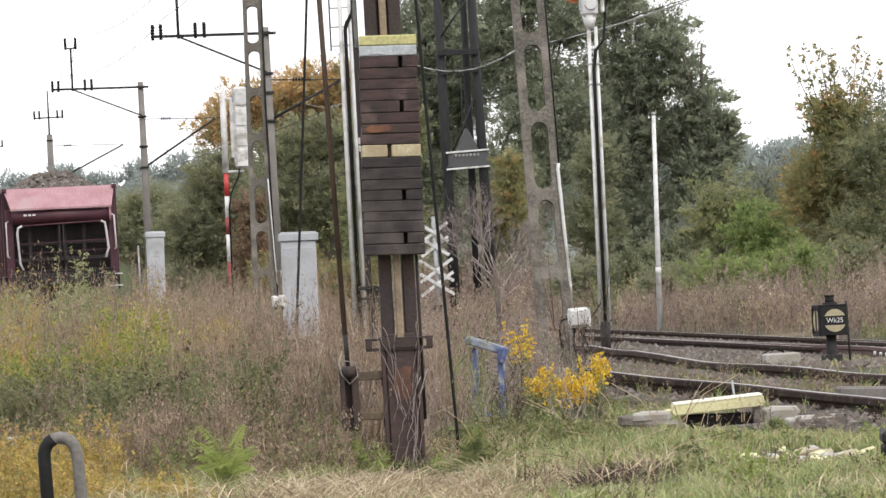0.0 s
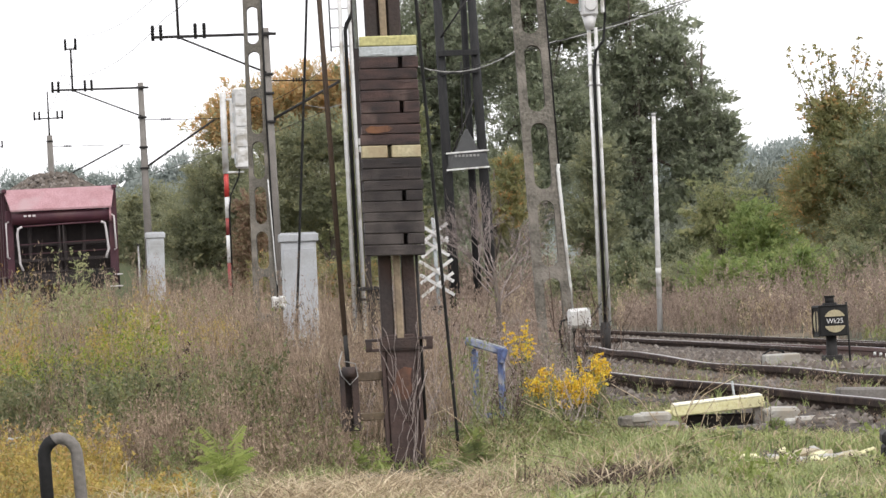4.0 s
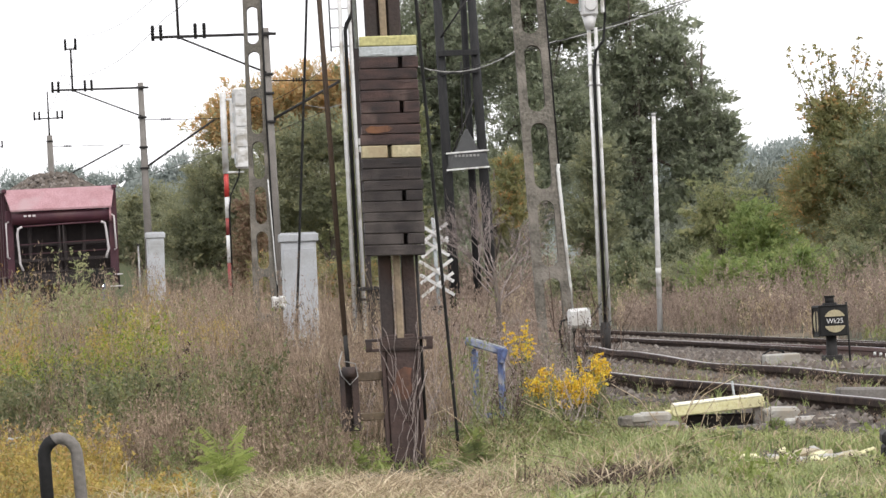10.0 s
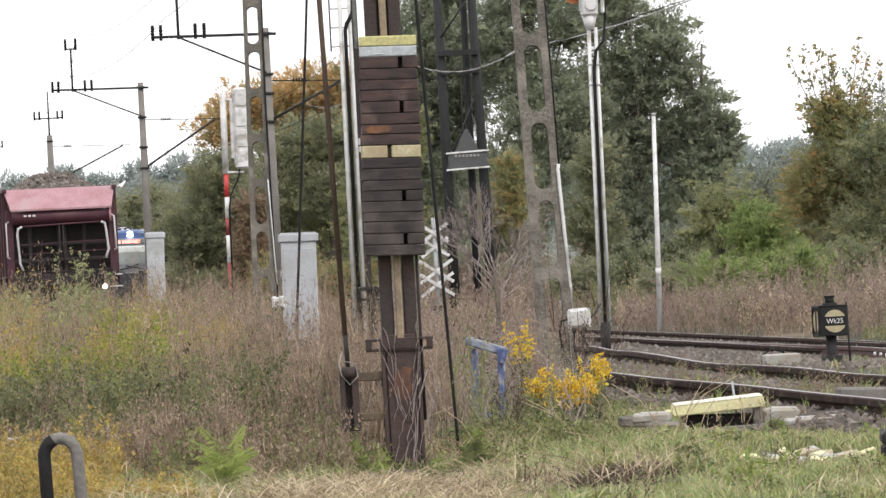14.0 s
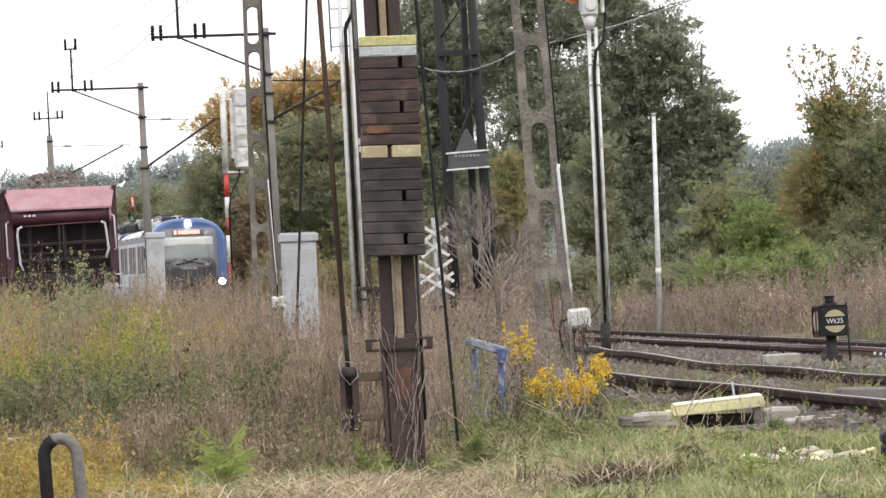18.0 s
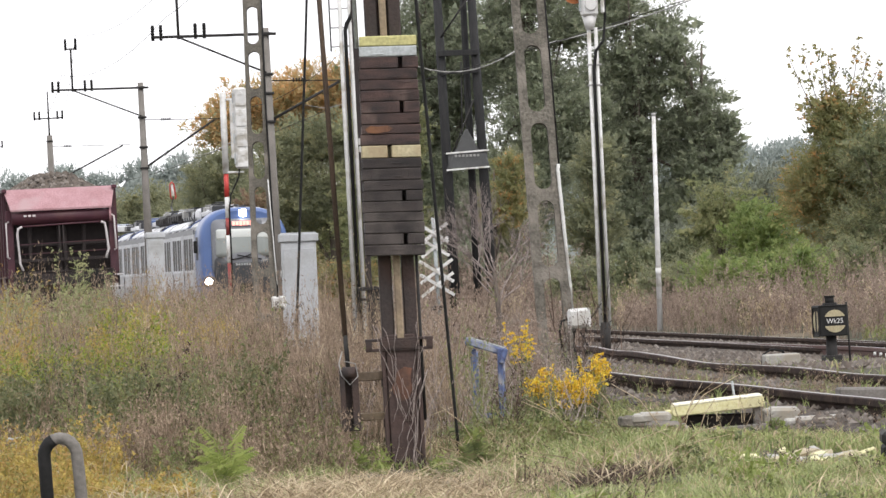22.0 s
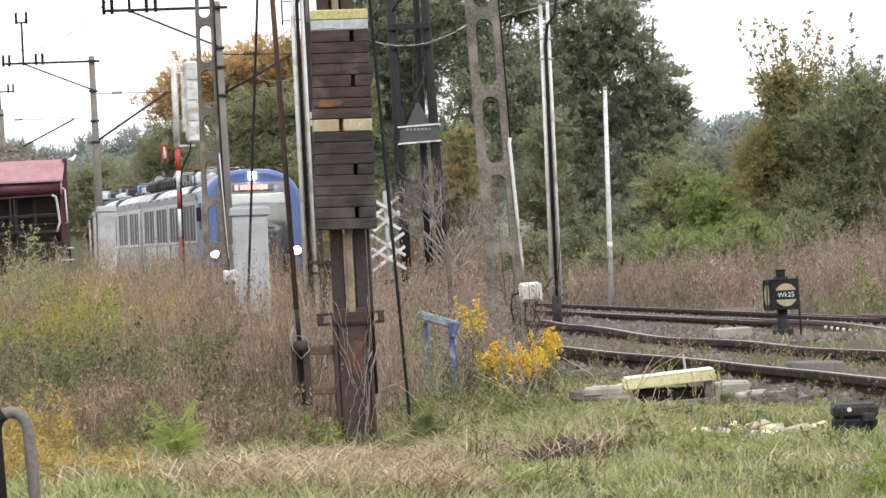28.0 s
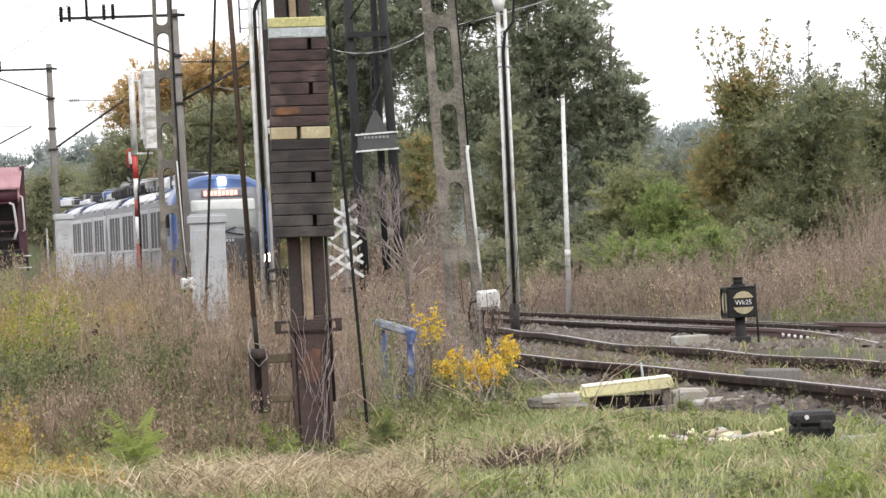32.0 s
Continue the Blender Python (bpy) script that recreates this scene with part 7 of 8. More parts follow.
def build_weeds():
    def stand(label, n, y0, y1, b0, b1, hmin, hmax, m, leaves, leaf, cond=None, grow=True, **kw):
        # the stems stand in clumps of about twelve, some high and some low, with bare ground between
        x, y = scatter(max(int(n * 0.5) // 12, 1), y0, y1, b0, b1)
        tall = np.repeat(RNG.uniform(0.5, 1.25, len(x)), 12)
        loose = 0.0034 * np.repeat(y, 12)
        x = np.repeat(x, 12) + RNG.normal(0, 1, len(tall)) * loose
        y = np.repeat(y, 12) + RNG.normal(0, 1.5, len(tall)) * loose
        keep = off_track(x, y) & (y > y0 - 0.2)
        if cond is not None:
            keep &= cond(x, y)
        x, y, tall = x[keep], y[keep], tall[keep]
        h = tall * RNG.uniform(hmin, hmax, len(x)) * np.clip(0.85 + 0.7 * fbm(x, y, 0.5, 2.0) + 0.35 * fbm(x, y, 1.9, 2.0), 0.3, 1.6)
        if grow:
            h = h * growth(x, y)
        plants("weeds", label, x, y, h, m, leaves, leaf * 1.15, **kw)

    def greenish(x, y):
        return fbm(x, y, 0.33, 5.0) + 0.35 * fbm(x, y, 1.3, 1.0) - (x / y + 0.060) * 9 > -0.10

    def brownish(x, y):
        return fbm(x, y, 0.33, 5.0) + 0.35 * fbm(x, y, 1.3, 1.0) - (x / y + 0.060) * 9 < 0.12

    def lime(x, y):
        b = x / y
        return (b < -0.060 + 0.004 * np.sin(y * 1.3)) & (fbm(x, y, 0.8, 4.0) + 0.4 * fbm(x, y, 3.1, 4.0) - 9 * np.abs(b + 0.088) > -0.14)

    def off_cabinet(x, y):
        return (np.abs(x / y + 0.0365) > 0.006) | (y < 30)

    # big stand of dry weeds on the near side of the line
    stand("dense dry brown weeds along the railway", 13000, 20.8, 30, -0.135, -0.002, 0.3, 0.66, M_WEED, 15, 0.016, brownish, False, stem=0.0027, lean=0.11, forks=5, spread=0.03, ratio=0.3, spire=2.2)
    stand("dense dry brown weeds along the railway", 10500, 29, 62, -0.135, 0.012, 0.5, 0.95, M_WEED, 20, 0.026, lambda x, y: brownish(x, y) & off_cabinet(x, y), stem=0.0032, spread=0.055, lean=0.14, forks=5, ratio=0.3, spire=2.2)
    stand("green weeds among the dry ones", 3000, 20.8, 32, -0.135, -0.03, 0.3, 0.6, M_WEEDGREEN, 18, 0.02, greenish, False, stem=0.0022, lean=0.14, ratio=0.4, spire=1.4)
    stand("green weeds among the dry ones", 2600, 31, 75, -0.135, -0.05, 0.5, 1.0, M_WEEDGREEN, 18, 0.036, greenish, stem=0.004, spread=0.07, lean=0.15, ratio=0.4, spire=1.4)
    stand("dull green leafy weeds", 5600, 21.0, 25.0, -0.135, -0.045, 0.30, 0.50, M_NETTLE, 24, 0.026, lambda x, y: fbm(x, y, 1.3, 6.0) - (x / y + 0.047) * 11 > 0.02, False, stem=0.003, lean=0.07, spread=0.028, ratio=0.4, spire=1.4)
    stand("bright yellow-green flowering weeds", 5200, 24.0, 29, -0.13, -0.055, 0.40, 0.64, M_LIME, 28, 0.022, lime, False, stem=0.0022, lean=0.09, spread=0.03, top=0.4, ratio=0.45, spire=1.4)
    stand("yellow-green flowering weeds", 1100, 24, 50, -0.13, -0.06, 0.5, 0.95, M_WEEDGOLD, 14, 0.022, greenish, lean=0.14, stem=0.003)
    stand("dry brown weeds behind the green ones", 3600, 30, 62, -0.135, -0.05, 0.5, 0.95, M_WEED, 18, 0.028, greenish, stem=0.0034, spread=0.055, lean=0.12, forks=5, ratio=0.3, spire=2.2)
    stand("tall dry weeds before the train", 7000, 60, 98, -0.14, 0.008, 0.6, 1.15, M_WEED, 12, 0.055, None, stem=0.006, spread=0.1, lean=0.15, forks=4, ratio=0.3, spire=2.2)
    stand("tall thin brown sprays before the train", 1500, 56, 84, -0.078, -0.03, 1.0, 1.5, M_WEED, 26, 0.03, lambda x, y: fbm(x, y, 0.5, 12.0) > -0.1, False, stem=0.0045, spread=0.07, lean=0.1, forks=4, ratio=0.3, spire=2.2)
    stand("leafy green weeds before the wagon", 900, 55, 90, -0.14, -0.082, 0.7, 1.35, M_SHOOT, 30, 0.06, lambda x, y: fbm(x, y, 0.9, 19.0) > 0.05, stem=0.007, spread=0.10)
    stand("dry brown weeds among the green ones", 1600, 20.8, 45, -0.135, -0.05, 0.35, 0.78, M_WEED, 18, 0.018, greenish, False, stem=0.0024, lean=0.13, forks=4, ratio=0.3, spire=2.2)
    stand("rust-brown flowering weeds behind the green ones", 1100, 28.5, 31, -0.092, -0.058, 0.58, 0.70, M_WEEDGOLD, 22, 0.018, lambda x, y: fbm(x, y, 0.8, 27.0) > -0.2, False, stem=0.003, lean=0.08, spread=0.02, top=0.5, ratio=0.4, spire=1.6)
    stand("tall leafy green weeds before the wagon", 900, 58, 64, -0.115, -0.086, 1.15, 1.4, M_SHOOT, 40, 0.05, lambda x, y: (np.abs(x / y + 0.109) < 0.004) | (np.abs(x / y + 0.0925) < 0.0035), False, stem=0.006, lean=0.12, spread=0.05, top=0.3, ratio=0.5)
    stand("pale feathery dry grass among the weeds", 900, 26, 48, -0.13, -0.06, 0.6, 0.95, M_STRAW, 18, 0.022, lambda x, y: fbm(x, y, 0.55, 41.0) > 0.1, False, stem=0.002, lean=0.16, forks=2, top=0.5, ratio=0.3, spire=2.2)
    stand("dark leafy growth low in the weeds", 2600, 21.0, 25.0, -0.12, -0.006, 0.14, 0.40, M_NETTLE, 22, 0.022, lambda x, y: fbm(x, y, 1.7, 45.0) > -0.05, False, stem=0.002, lean=0.12, spread=0.02, top=0.2, ratio=0.45, spire=1.3)
    stand("dark brown seed stalks", 700, 22, 40, -0.12, -0.02, 0.4, 0.75, M_SEED, 34, 0.016, None, False, stem=0.003, spread=0.012, lean=0.06, forks=1, top=0.3)
    stand("pale dry stalks", 1000, 21, 40, -0.13, 0.0, 0.4, 0.8, M_STRAW, 6, 0.015, None, False, stem=0.002, lean=0.13, spire=2.2)
    stand("low weeds at the edge of the verge", 2600, 19.6, 21.6, -0.135, -0.028, 0.08, 0.32, M_WEED, 18, 0.015, None, False, stem=0.002, forks=4, spire=2.2)
    stand("low green weeds at the edge of the verge", 1500, 19.4, 21.8, -0.135, -0.024, 0.06, 0.26, M_WEEDGREEN, 16, 0.02, None, False, stem=0.002, spire=1.4)
    stand("leafy green sprigs beside the post", 26, 19.3, 20.6, -0.028, -0.002, 0.06, 0.14, M_TANSY, 30, 0.035, lambda x, y: np.abs(x / y + 0.0095) > 0.0055, False, stem=0.003, lean=0.05, spread=0.012, forks=2, top=0.2, ratio=0.25)
    stand("leafy green sprigs about the blue stand", 150, 20.6, 23.5, 0.0, 0.036, 0.05, 0.15, M_WEEDGREEN, 26, 0.03, None, False, stem=0.003, lean=0.10, spread=0.014, forks=2, top=0.2, ratio=0.3, spire=1.4)
    stand("thin upright green stems by the stay cable", 260, 20.9, 24.5, -0.004, 0.03, 0.3, 0.55, M_WEEDGREEN, 16, 0.018, None, False, stem=0.0022, lean=0.08, spread=0.012, forks=3, top=0.4, ratio=0.4, spire=1.8)
    stand("bare pale twigs by the blue stand", 200, 24.3, 26.5, 0.004, 0.036, 0.4, 0.8, M_DEADWOOD, 3, 0.014, None, False, stem=0.0034, forks=5)
    stand("bare dark twigs by the blue stand", 120, 24.3, 26.0, 0.006, 0.036, 0.45, 0.95, M_LITTER, 4, 0.016, None, False, stem=0.004, forks=4, lean=0.16)
    stand("a few bare twigs before the blue stand", 50, 21.4, 23.4, 0.006, 0.036, 0.3, 0.7, M_DEADWOOD, 2, 0.012, None, False, stem=0.0036, forks=4, lean=0.2)
    stand("a few dark twigs before the goldenrod", 24, 21.2, 23.4, 0.014, 0.034, 0.45, 0.8, M_LITTER, 2, 0.012, None, False, stem=0.0042, forks=4, lean=0.2)
    stand("bare twigs about the post", 260, 20.3, 23, -0.03, 0.006, 0.3, 0.6, M_DEADWOOD, 3, 0.012, None, False, stem=0.0028, forks=5)
    # golden weeds close to the camera
    stand("golden autumn weeds in the foreground", 4600, 16.5, 21.2, -0.145, -0.055, 0.10, 0.27, M_WEEDGOLD, 22, 0.018, lambda x, y: x / y + 0.088 < 0.010 * np.sin(y * 2) - 0.008 * (y - 19), False, spread=0.035, stem=0.002, lean=0.15)
    stand("green weeds among the golden ones", 260, 16.5, 20.4, -0.145, -0.088, 0.10, 0.24, M_LIME, 24, 0.018, lambda x, y: fbm(x, y, 1.4, 3.0) > 0.05, False, spread=0.03, stem=0.002, lean=0.1, spire=1.4)
    # mixed weeds between the post and the siding
    stand("mixed thin weeds round the concrete pole", 1500, 25.0, 34, -0.006, 0.036, 0.3, 0.6, M_WEEDPINK, 16, 0.016, lambda x, y: (x / y < 0.027) | (y > 28), False, stem=0.0024, lean=0.14, forks=4, spire=2.2)
    stand("green weeds round the concrete pole", 1600, 20.3, 28, 0.0, 0.036, 0.04, 0.13, M_WEEDGREEN, 18, 0.022, None, False, stem=0.002, spire=1.4)
    stand("upright green weeds behind the blue stand", 700, 23.0, 28, -0.006, 0.034, 0.16, 0.44, M_WEEDGREEN, 18, 0.016, None, False, stem=0.0022, lean=0.12, spread=0.02, forks=3, top=0.3, ratio=0.4, spire=1.6)
    stand("low green growth before the siding", 420, 23.6, 29, 0.032, 0.062, 0.05, 0.14, M_WEEDGREEN, 16, 0.018, None, False, stem=0.002, lean=0.2)
    stand("dry brown stalks before the siding rail", 380, 22, 27, 0.05, 0.12, 0.06, 0.18, M_WEED, 12, 0.010, None, False, stem=0.0022, lean=0.25, forks=2)
    stand("dry weeds beyond the concrete pole", 2600, 34, 66, -0.01, 0.030, 0.4, 0.8, M_WEEDPINK, 16, 0.026, None, False, stem=0.0035, lean=0.14, forks=4, spire=2.2)
    stand("tall dry weeds beyond the crossing", 1800, 108, 124, -0.012, 0.036, 0.9, 1.7, M_WEEDPINK, 16, 0.07, None, False, stem=0.008, spread=0.12, lean=0.15, spire=2.2)
    # broad-leaved plants and dry stalks in the verge's grass
    def in_grass(x, y):
        return (x < np.interp(y, [10, 20, 25.3], [5.6, 4.2, 3.39]) - 1.8) & (((x - 1.72) / 0.4) ** 2 + ((y - 18.8) / 0.8) ** 2 > 1)

    stand("dull broad leaves in the verge's grass", 900, 14, 23.5, -0.01, 0.15, 0.03, 0.10, M_WEEDGREEN, 16, 0.026, lambda x, y: in_grass(x, y) & (fbm(x, y, 1.5, 31.0) > 0.02), False, stem=0.002, lean=0.2, spread=0.02, forks=3, top=0.15, ratio=0.55)
    stand("fresh broad leaves in the verge's grass", 700, 14, 23.5, -0.01, 0.15, 0.04, 0.13, M_TANSY, 16, 0.03, lambda x, y: in_grass(x, y) & (fbm(x, y, 1.2, 37.0) > 0.08), False, stem=0.002, lean=0.15, spread=0.02, forks=3, top=0.15, ratio=0.5)
    stand("dry stalks in the verge's grass", 260, 14, 24, -0.02, 0.15, 0.10, 0.26, M_STRAW, 4, 0.010, in_grass, False, stem=0.0026, lean=0.35, forks=1, top=0.6)
    stand("brown seed stalks in the verge's grass", 200, 15, 24, 0.0, 0.15, 0.08, 0.2, M_LITTER, 10, 0.010, in_grass, False, stem=0.0024, lean=0.2, forks=1, top=0.6)
    # low weeds that grow between the siding's rails
    for label, n, m, leaf in (("small dry weeds between the siding rails", 2400, M_WEED, 0.011), ("small green weeds between the siding rails", 1300, M_WEEDGREEN, 0.014)):
        y = RNG.uniform(19, 46, n)
        x = np.interp(y, [10, 20, 25.3, 30, 34.1, 40.6, 50], [5.6, 4.2, 3.39, 2.66, 2.1, 1.51, 0.55]) - 0.7 + RNG.normal(0, 0.5, n)
        ok = fbm(x, y, 1.1, 14.0) > 0.0
        x, y = x[ok], y[ok]
        plants("weeds", label, x, y, RNG.uniform(0.06, 0.2, len(x)), m, 14, leaf, stem=0.002, forks=3)
    # field beyond the main line
    stand("reddish-brown dry weeds across the main line", 7500, 58, 92, 0.03, 0.145, 0.75, 1.25, M_WEEDPINK, 16, 0.038, lambda x, y: x > main_line(y) + 2.3, stem=0.0055, spread=0.1, lean=0.15, forks=4, spire=2.2)
    stand("pale dry grass in the field", 3000, 66, 108, 0.0, 0.145, 0.4, 0.9, M_STRAW, 8, 0.05, lambda x, y: (x > main_line(y) + 2.4) & (fbm(x, y, 0.2, 3.0) > 0.05), False, stem=0.01, spread=0.1, spire=2.2)
    stand("green plants in the field", 5000, 58, 104, 0.03, 0.145, 0.5, 1.1, M_WEEDGREEN, 16, 0.06, lambda x, y: (x > main_line(y) + 2.4) & (fbm(x, y, 0.28, 8.0) > 0.10), False, stem=0.01, spread=0.12, spire=1.4)
    stand("fresh green plants beyond the rails", 900, 57, 76, 0.03, 0.062, 0.4, 0.95, M_SHOOT, 22, 0.045, lambda x, y: (x > main_line(y) + 2.3) & (fbm(x, y, 0.5, 17.0) > 0.0), False, stem=0.006, lean=0.1, spread=0.06)
    stand("dark green plants in the field", 700, 57, 90, 0.06, 0.145, 0.5, 1.1, M_NETTLE, 22, 0.05, lambda x, y: (x > main_line(y) + 2.3) & (fbm(x, y, 0.35, 23.0) > 0.12), False, stem=0.006, lean=0.1, spread=0.07, spire=1.4)
    # goldenrod in flower: leafy stems under arching sprays
    for x, y, n, h in ((0.53, 22.5, 15, 0.47), (0.60, 22.4, 17, 0.42), (0.68, 22.5, 17, 0.40), (0.76, 22.6, 12, 0.44), (0.465, 25.2, 8, 0.70), (0.87, 23.3, 9, 0.53)):
        g = thing("goldenrod", pose(x, y, 0.2), "goldenrod with bright yellow flower heads", "plant", "goldenrod plants")
        rnd = random.Random(int(x * 100))
        stalks, flowers, foliage = B(), [], []
        for k in range(n):
            e = Vector((rnd.gauss(0, 0.05), rnd.gauss(0, 0.07), h * rnd.uniform(0.78, 1.04)))
            bent(stalks, [(e.x * 0.3, e.y * 0.3, 0), (e.x * 0.6, e.y * 0.6, e.z * 0.6), e], [0.004, 0.003, 0.002], 4)
            for j in range(6):
                q = 0.76 + 0.045 * j
                side = Vector((rnd.uniform(-1, 1), rnd.uniform(-1, 1), 0.25)) * 0.072 * (1.25 - 0.13 * j)
                for i in range(10):
                    w = i / 9
                    c = e * q + side * w - Vector((0, 0, 0.02 * w * w))
                    flowers.append(tuple(c + Vector((rnd.gauss(0, 0.005), rnd.gauss(0, 0.005), rnd.gauss(0.004, 0.006)))))
            for j in range(15):
                q = rnd.uniform(0.12, 0.75)
                foliage.append((e.x * q + rnd.gauss(0, 0.022), e.y * q + rnd.gauss(0, 0.022), e.z * q))
        tagged(part("stalk", stalks, M_WEEDGREEN, g), kind="stuff")
        v, f = leaf_tris(np.array(flowers), 0.017, 0.3, 0.8)
        tagged(arrays("flower", v, f, M_FLOWER, g), kind="stuff")
        v, f = leaf_quads(np.array(foliage), 0.055, 0.5, 0.25)
        tagged(arrays("foliage", v, f, M_NETTLE, g), kind="stuff")
    # feathery green plant before the weeds
    for x, y, h, m in ((-1.06, 18.6, 0.42, M_FERN), (-0.52, 19.9, 0.22, M_TANSY), (0.12, 19.7, 0.22, M_WEEDGREEN), (0.16, 20.6, 0.26, M_TANSY)):
        g = thing("tansy", pose(x, y, 0.22), "feathery bright green plant", "plant", "feathery plants")
        bm = B()
        rnd = random.Random(int(h * 100))
        verts = []
        for k in range(16):
            turn, rise = rnd.uniform(0, 6.283), rnd.choice((0.45, 0.65, 0.82, 1.0)) + rnd.uniform(-0.06, 0.06)
            reach = h * (0.50 - 0.27 * rise)
            root = Vector((0, 0, h * 0.35 * rise))
            mid = root + Vector((cos(turn) * reach * 0.6, sin(turn) * reach * 0.6, h * 0.34 * (0.3 + 0.7 * rise)))
            e = mid + Vector((cos(turn) * reach * 0.7, sin(turn) * reach * 0.7, h * (0.30 * rise - 0.14)))
            bent(bm, [(0, 0, 0), root, mid, e], [0.004, 0.0035, 0.003, 0.0015], 4)
            side = Vector((-sin(turn), cos(turn) * 0.6, 0.35)).normalized()
            for j in range(18):
                q = j / 18
                p = root.lerp(mid, q * 2) if q < 0.5 else mid.lerp(e, q * 2 - 1)
                ln = 0.052 * (1.1 - q) + 0.012
                for sgn in (-1, 1):
                    d = side * sgn * ln + Vector((cos(turn) * ln * 0.5, sin(turn) * ln * 0.5, rnd.uniform(-0.3, 0.3) * ln))
                    w = Vector((0, 0, 0.005))
                    verts += [p, p + d * 0.5 + w, p + d, p + d * 0.5 - w]
        tagged(part("stalk", bm, m, g), kind="stuff")
        v = np.array([tuple(q) for q in verts])
        tagged(arrays("foliage", v, np.arange(len(v)).reshape(-1, 4), m, g), kind="stuff")


def blades(name, label, x, y, h, material, lean, width=0.004, category="grass"):
    """Grass: a narrow three-cornered blade with a bend at every place."""
    n = len(x)
    z = height(x, y) - 0.01
    a = RNG.uniform(0, 6.283, n)
    w = np.stack([np.cos(a), np.sin(a), np.zeros(n)], 1) * (width * RNG.uniform(0.6, 1.5, n))[:, None]
    d = RNG.normal(0, 1, (n, 2)) * (lean * h)[:, None]
    p0 = np.stack([x, y, z], 1)
    p1 = p0 + np.stack([d[:, 0] * 0.35, d[:, 1] * 0.35, h * 0.62], 1)
    p2 = p0 + np.stack([d[:, 0], d[:, 1], h * RNG.uniform(0.75, 1.05, n)], 1)
    v = np.stack([p0 - w, p0 + w, p1 + w * 0.75, p2, p1 - w * 0.75], 1).reshape(-1, 3)
    i = np.arange(n)[:, None] * 5
    f = np.concatenate([i + np.array([[0, 1, 2, 4]])], 0)
    tri = i + np.array([[4, 2, 3, 3]])
    me_f = np.concatenate([np.concatenate([f[:, [0, 1, 2]], f[:, [0, 2, 3]]]), tri[:, :3]])
    ob = arrays(name, v, me_f, material)
    return tagged(ob, label, category, kind="stuff")


def build_grass():
    def open_ground(x, y):
        """False before the boards, the cover and the point machine, where the grass is worn short."""
        boards = ((x - 1.72) / 0.36) ** 2 + ((y - 19.0) / 0.55) ** 2 > 1
        cover = ((x - 1.6) / 0.75) ** 2 + ((y - 23.0) / 0.8) ** 2 > 1
        machine = ((x - 2.15) / 0.2) ** 2 + ((y - 18.5) / 0.5) ** 2 > 1
        post = ((x + 0.2) / 0.3) ** 2 + ((y - 19.3) / 0.6) ** 2 > 1
        return boards & cover & machine & post

    def tufts(label, n, per, y0, y1, b0, b1, h0, h1, m, lean, cond, width):
        """Grass in tufts that spread outwards."""
        x, y = scatter(n, y0, y1, b0, b1)
        keep = cond(x, y) & open_ground(x, y)
        x, y = x[keep], y[keep]
        hh = RNG.uniform(h0, h1, len(x))
        x, y, hh = np.repeat(x, per), np.repeat(y, per), np.repeat(hh, per)
        x, y = x + RNG.normal(0, 0.028, len(x)), y + RNG.normal(0, 0.04, len(x))
        blades("grass", label, x, y, hh * RNG.uniform(0.55, 1.15, len(x)), m, lean, width)

    def lawn(label, n, y0, y1, b0, b1, h0, h1, m, lean, cond=None, width=0.004):
        x, y = scatter(n, y0, y1, b0, b1)
        keep = open_ground(x, y) if cond is None else cond(x, y) & open_ground(x, y)
        x, y = x[keep], y[keep]
        blades("grass", label, x, y, RNG.uniform(h0, h1, len(x)) * (0.9 + 0.5 * fbm(x, y, 1.1, 4.0)), m, lean, width)

    def dry(x, y):
        return fbm(x, y, 0.75, 9.0) + 0.5 * np.exp(-((y - 18.2) / 1.2) ** 2) * np.exp(-((x + 0.1) / 1.1) ** 2) + 0.25 * np.exp(-((x + 0.25) / 0.6) ** 2) + 0.42 * np.exp(-((y - 15.7) / 0.7) ** 2) > 0.40

    def near_side(x, y):
        far = np.interp(y, [10, 20, 25.3, 30, 34.1, 40.6], [5.6, 4.2, 3.39, 2.66, 2.1, 1.51])
        return x < far - 1.60

    lawn("fresh green verge grass", 17000, 13.2, 20.5, -0.03, 0.16, 0.04, 0.11, M_GRASS, 0.6, lambda x, y: near_side(x, y) & ~dry(x, y))
    lawn("fresh green verge grass", 20000, 20, 26.2, -0.01, 0.15, 0.025, 0.075, M_GRASS, 0.7, lambda x, y: near_side(x, y) & ~dry(x, y))
    lawn("fresh green verge grass", 10000, 13.2, 20.8, -0.14, -0.02, 0.04, 0.12, M_GRASS, 0.6, lambda x, y: ~dry(x, y))
    lawn("green grass between tracks", 13000, 26, 42, 0.0, 0.12, 0.04, 0.11, M_GRASS, 0.6, near_side, 0.005)
    lawn("trampled dry straw", 12500, 13.2, 21, -0.13, 0.16, 0.06, 0.2, M_STRAW, 1.7, dry, 0.0032)
    lawn("dry straw in the verge", 4200, 17, 27, 0.0, 0.15, 0.04, 0.10, M_STRAW, 1.4, near_side, 0.003)
    lawn("dark dead litter", 9000, 17.4, 19.2, 0.015, 0.075, 0.03, 0.10, M_LITTER, 1.5, lambda x, y: ((x / y - 0.043) / 0.012) ** 2 + ((y - 18.3) / 0.55) ** 2 + 0.9 * fbm(x, y, 2.6, 2.2) < 1, 0.004)
    lawn("thin grass in the siding ballast", 2600, 22, 45, 0.02, 0.13, 0.06, 0.16, M_GRASS, 0.4, lambda x, y: ~near_side(x, y) & (fbm(x, y, 1.2, 6.0) > 0.25), 0.004)
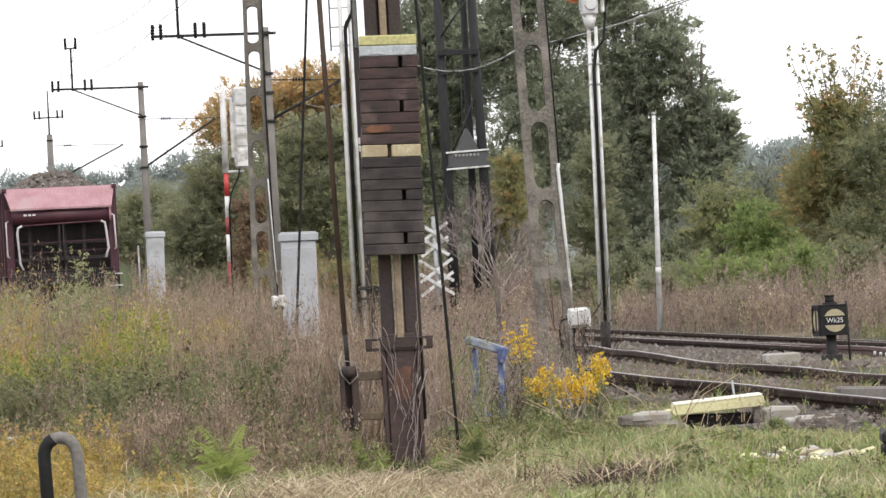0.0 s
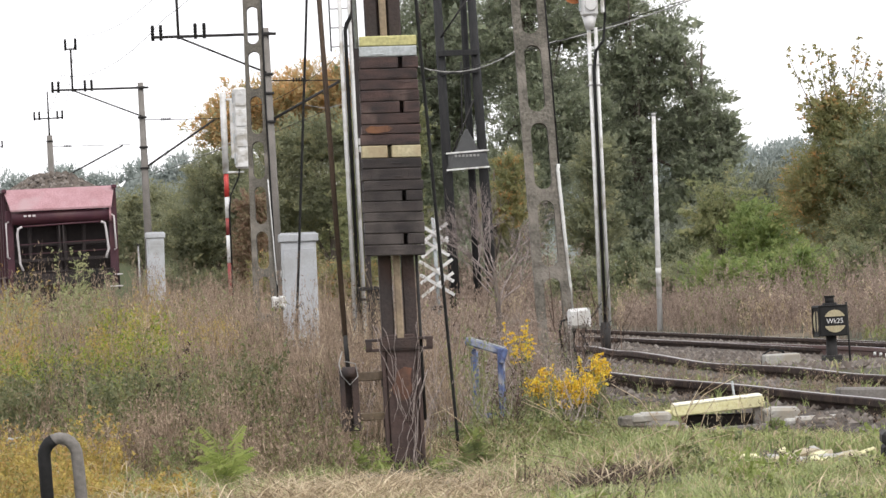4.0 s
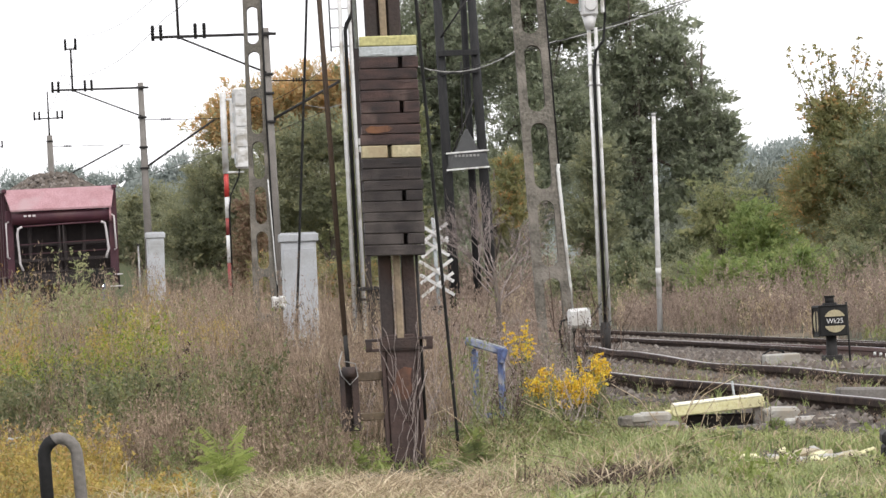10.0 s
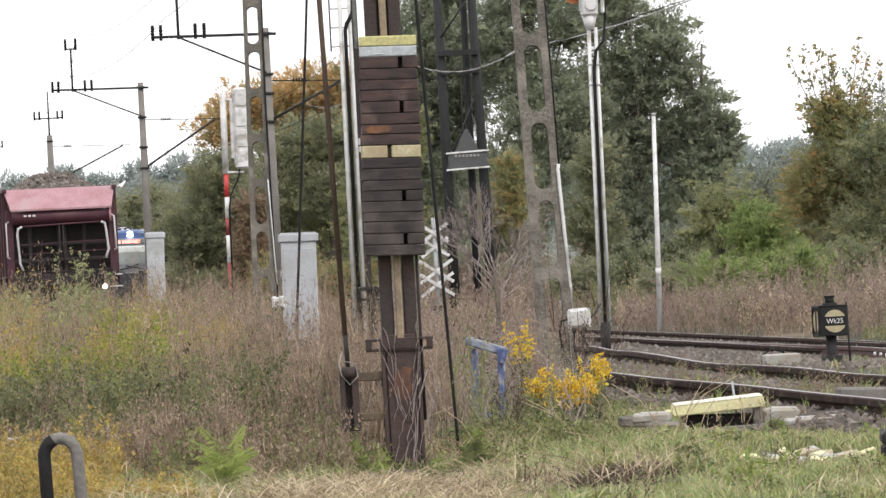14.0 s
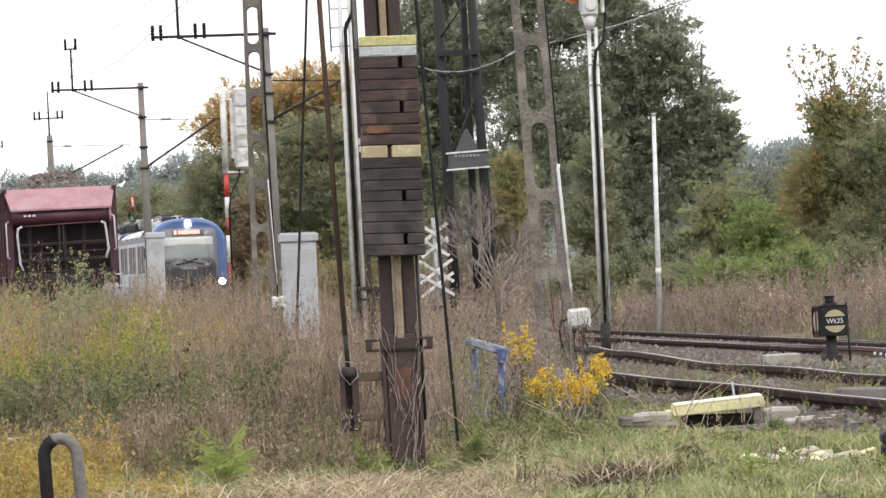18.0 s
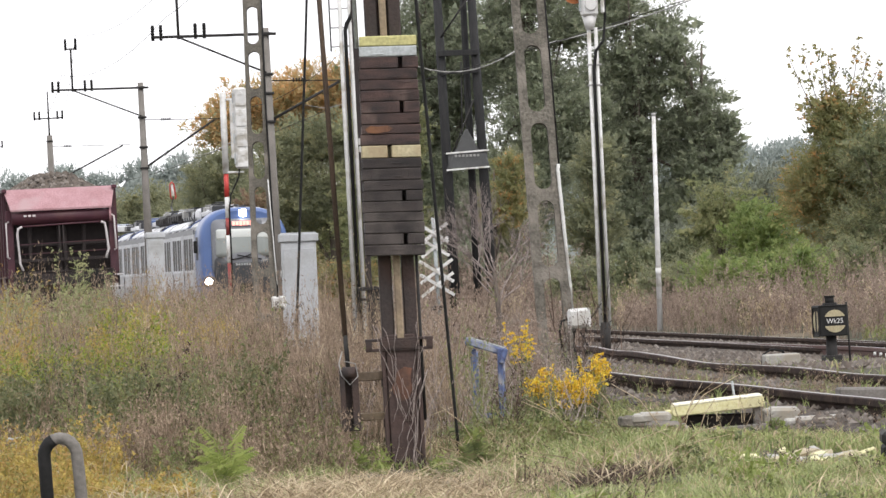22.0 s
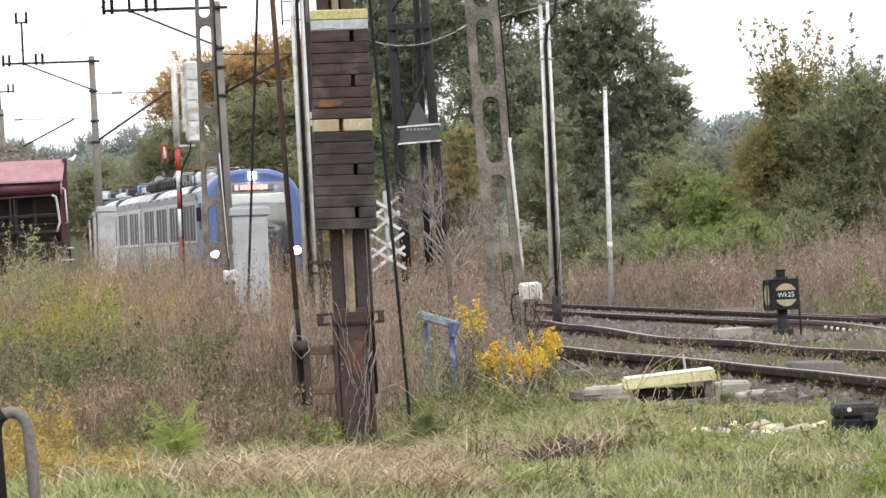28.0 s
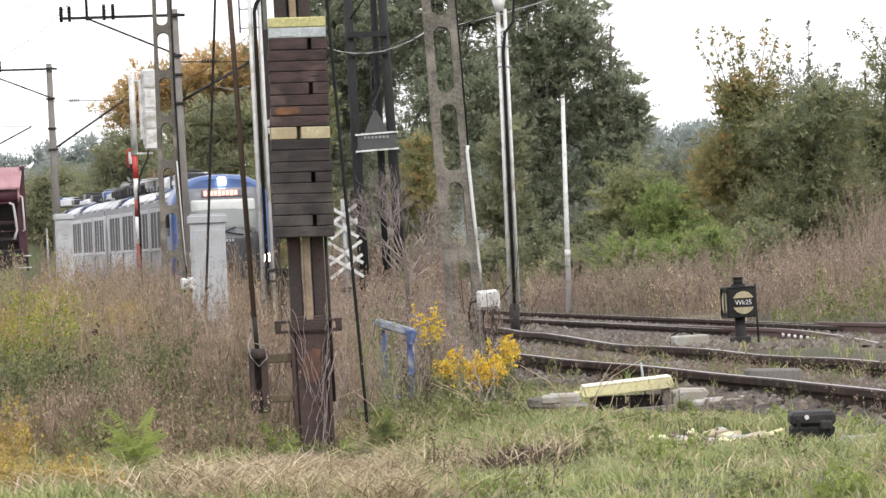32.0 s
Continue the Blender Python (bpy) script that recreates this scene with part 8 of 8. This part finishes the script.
    lawn("green grass beyond the siding", 4500, 40, 60, 0.02, 0.13, 0.02, 0.07, M_GRASS, 0.6, lambda x, y: (x < main_line(y) - 1.9) & (fbm(x, y, 0.6, 1.5) > 0.15), 0.008)
    tufts("tufts of fresh green grass", 2500, 16, 13.2, 26, -0.03, 0.16, 0.035, 0.095, M_GRASS, 0.55, lambda x, y: near_side(x, y) & (fbm(x, y, 1.1, 7.0) > -0.05), 0.0045)
    tufts("tufts of fresh green grass", 650, 16, 13.2, 20.8, -0.14, -0.02, 0.05, 0.11, M_GRASS, 0.5, lambda x, y: fbm(x, y, 1.1, 7.0) > -0.05, 0.0055)
    tufts("tufts of pale green grass", 1500, 16, 13.2, 25, 0.0, 0.16, 0.04, 0.10, M_GRASSPALE, 0.5, lambda x, y: near_side(x, y) & (fbm(x, y, 0.7, 11.0) > 0.02), 0.0042)
    tufts("tufts of pale green grass", 260, 16, 13.2, 19, -0.13, 0.0, 0.05, 0.12, M_GRASSPALE, 0.5, lambda x, y: fbm(x, y, 0.7, 11.0) > 0.05, 0.0055)
    tufts("broad fallen straw", 480, 12, 15, 19.6, -0.05, 0.016, 0.07, 0.16, M_STRAW, 1.4, lambda x, y: fbm(x, y, 0.9, 3.0) > 0.0, 0.005)
    tufts("grass tufts in the ballast", 160, 12, 22, 44, 0.03, 0.13, 0.08, 0.17, M_GRASS, 0.5, lambda x, y: ~near_side(x, y), 0.005)
    # dry sticks lying about the post
    bm = B()
    rnd = random.Random(12)
    for k in range(70):
        x, y = rnd.uniform(-0.6, 1.3), rnd.uniform(18.0, 23.5)
        z = float(height(x, y))
        a, ln = rnd.uniform(0, 6.28), rnd.uniform(0.15, 0.5)
        up = rnd.uniform(0.02, 0.35) if y > 20 else rnd.uniform(0.02, 0.14)
        bent(bm, [(x, y, z), (x + cos(a) * ln * 0.5, y + sin(a) * ln * 0.5, z + up * 0.7), (x + cos(a) * ln, y + sin(a) * ln, z + up)], [0.003, 0.0026, 0.0015], 4)
    tagged(part("dry_sticks", bm, M_STRAW, None), "pale dry stalks lying in the grass", "dry stalks", kind="stuff")


build_trees()
build_woods()
dead_shrub()
build_weeds()
build_grass()

# ---------------------------------------------------------------- what moves


def motions():
    """The train rolls in from behind the wagon and brakes to a stand."""
    stops = [(0, 304), (4, 265), (8, 226), (12, 187.0), (13, 180.0), (14.5, 167.8), (17, 152.0), (19, 141.2), (21, 132.0), (23, 125.0),
             (24.8, 119.4), (27, 115.0), (29, 112.3), (30.5, 111.3), (31.3, 111.0), (32, 110.9)]
    walk(train, [(t, pose(main_line(d), d, 0.0, 0, 0, HEAD)) for t, d in stops])


motions()
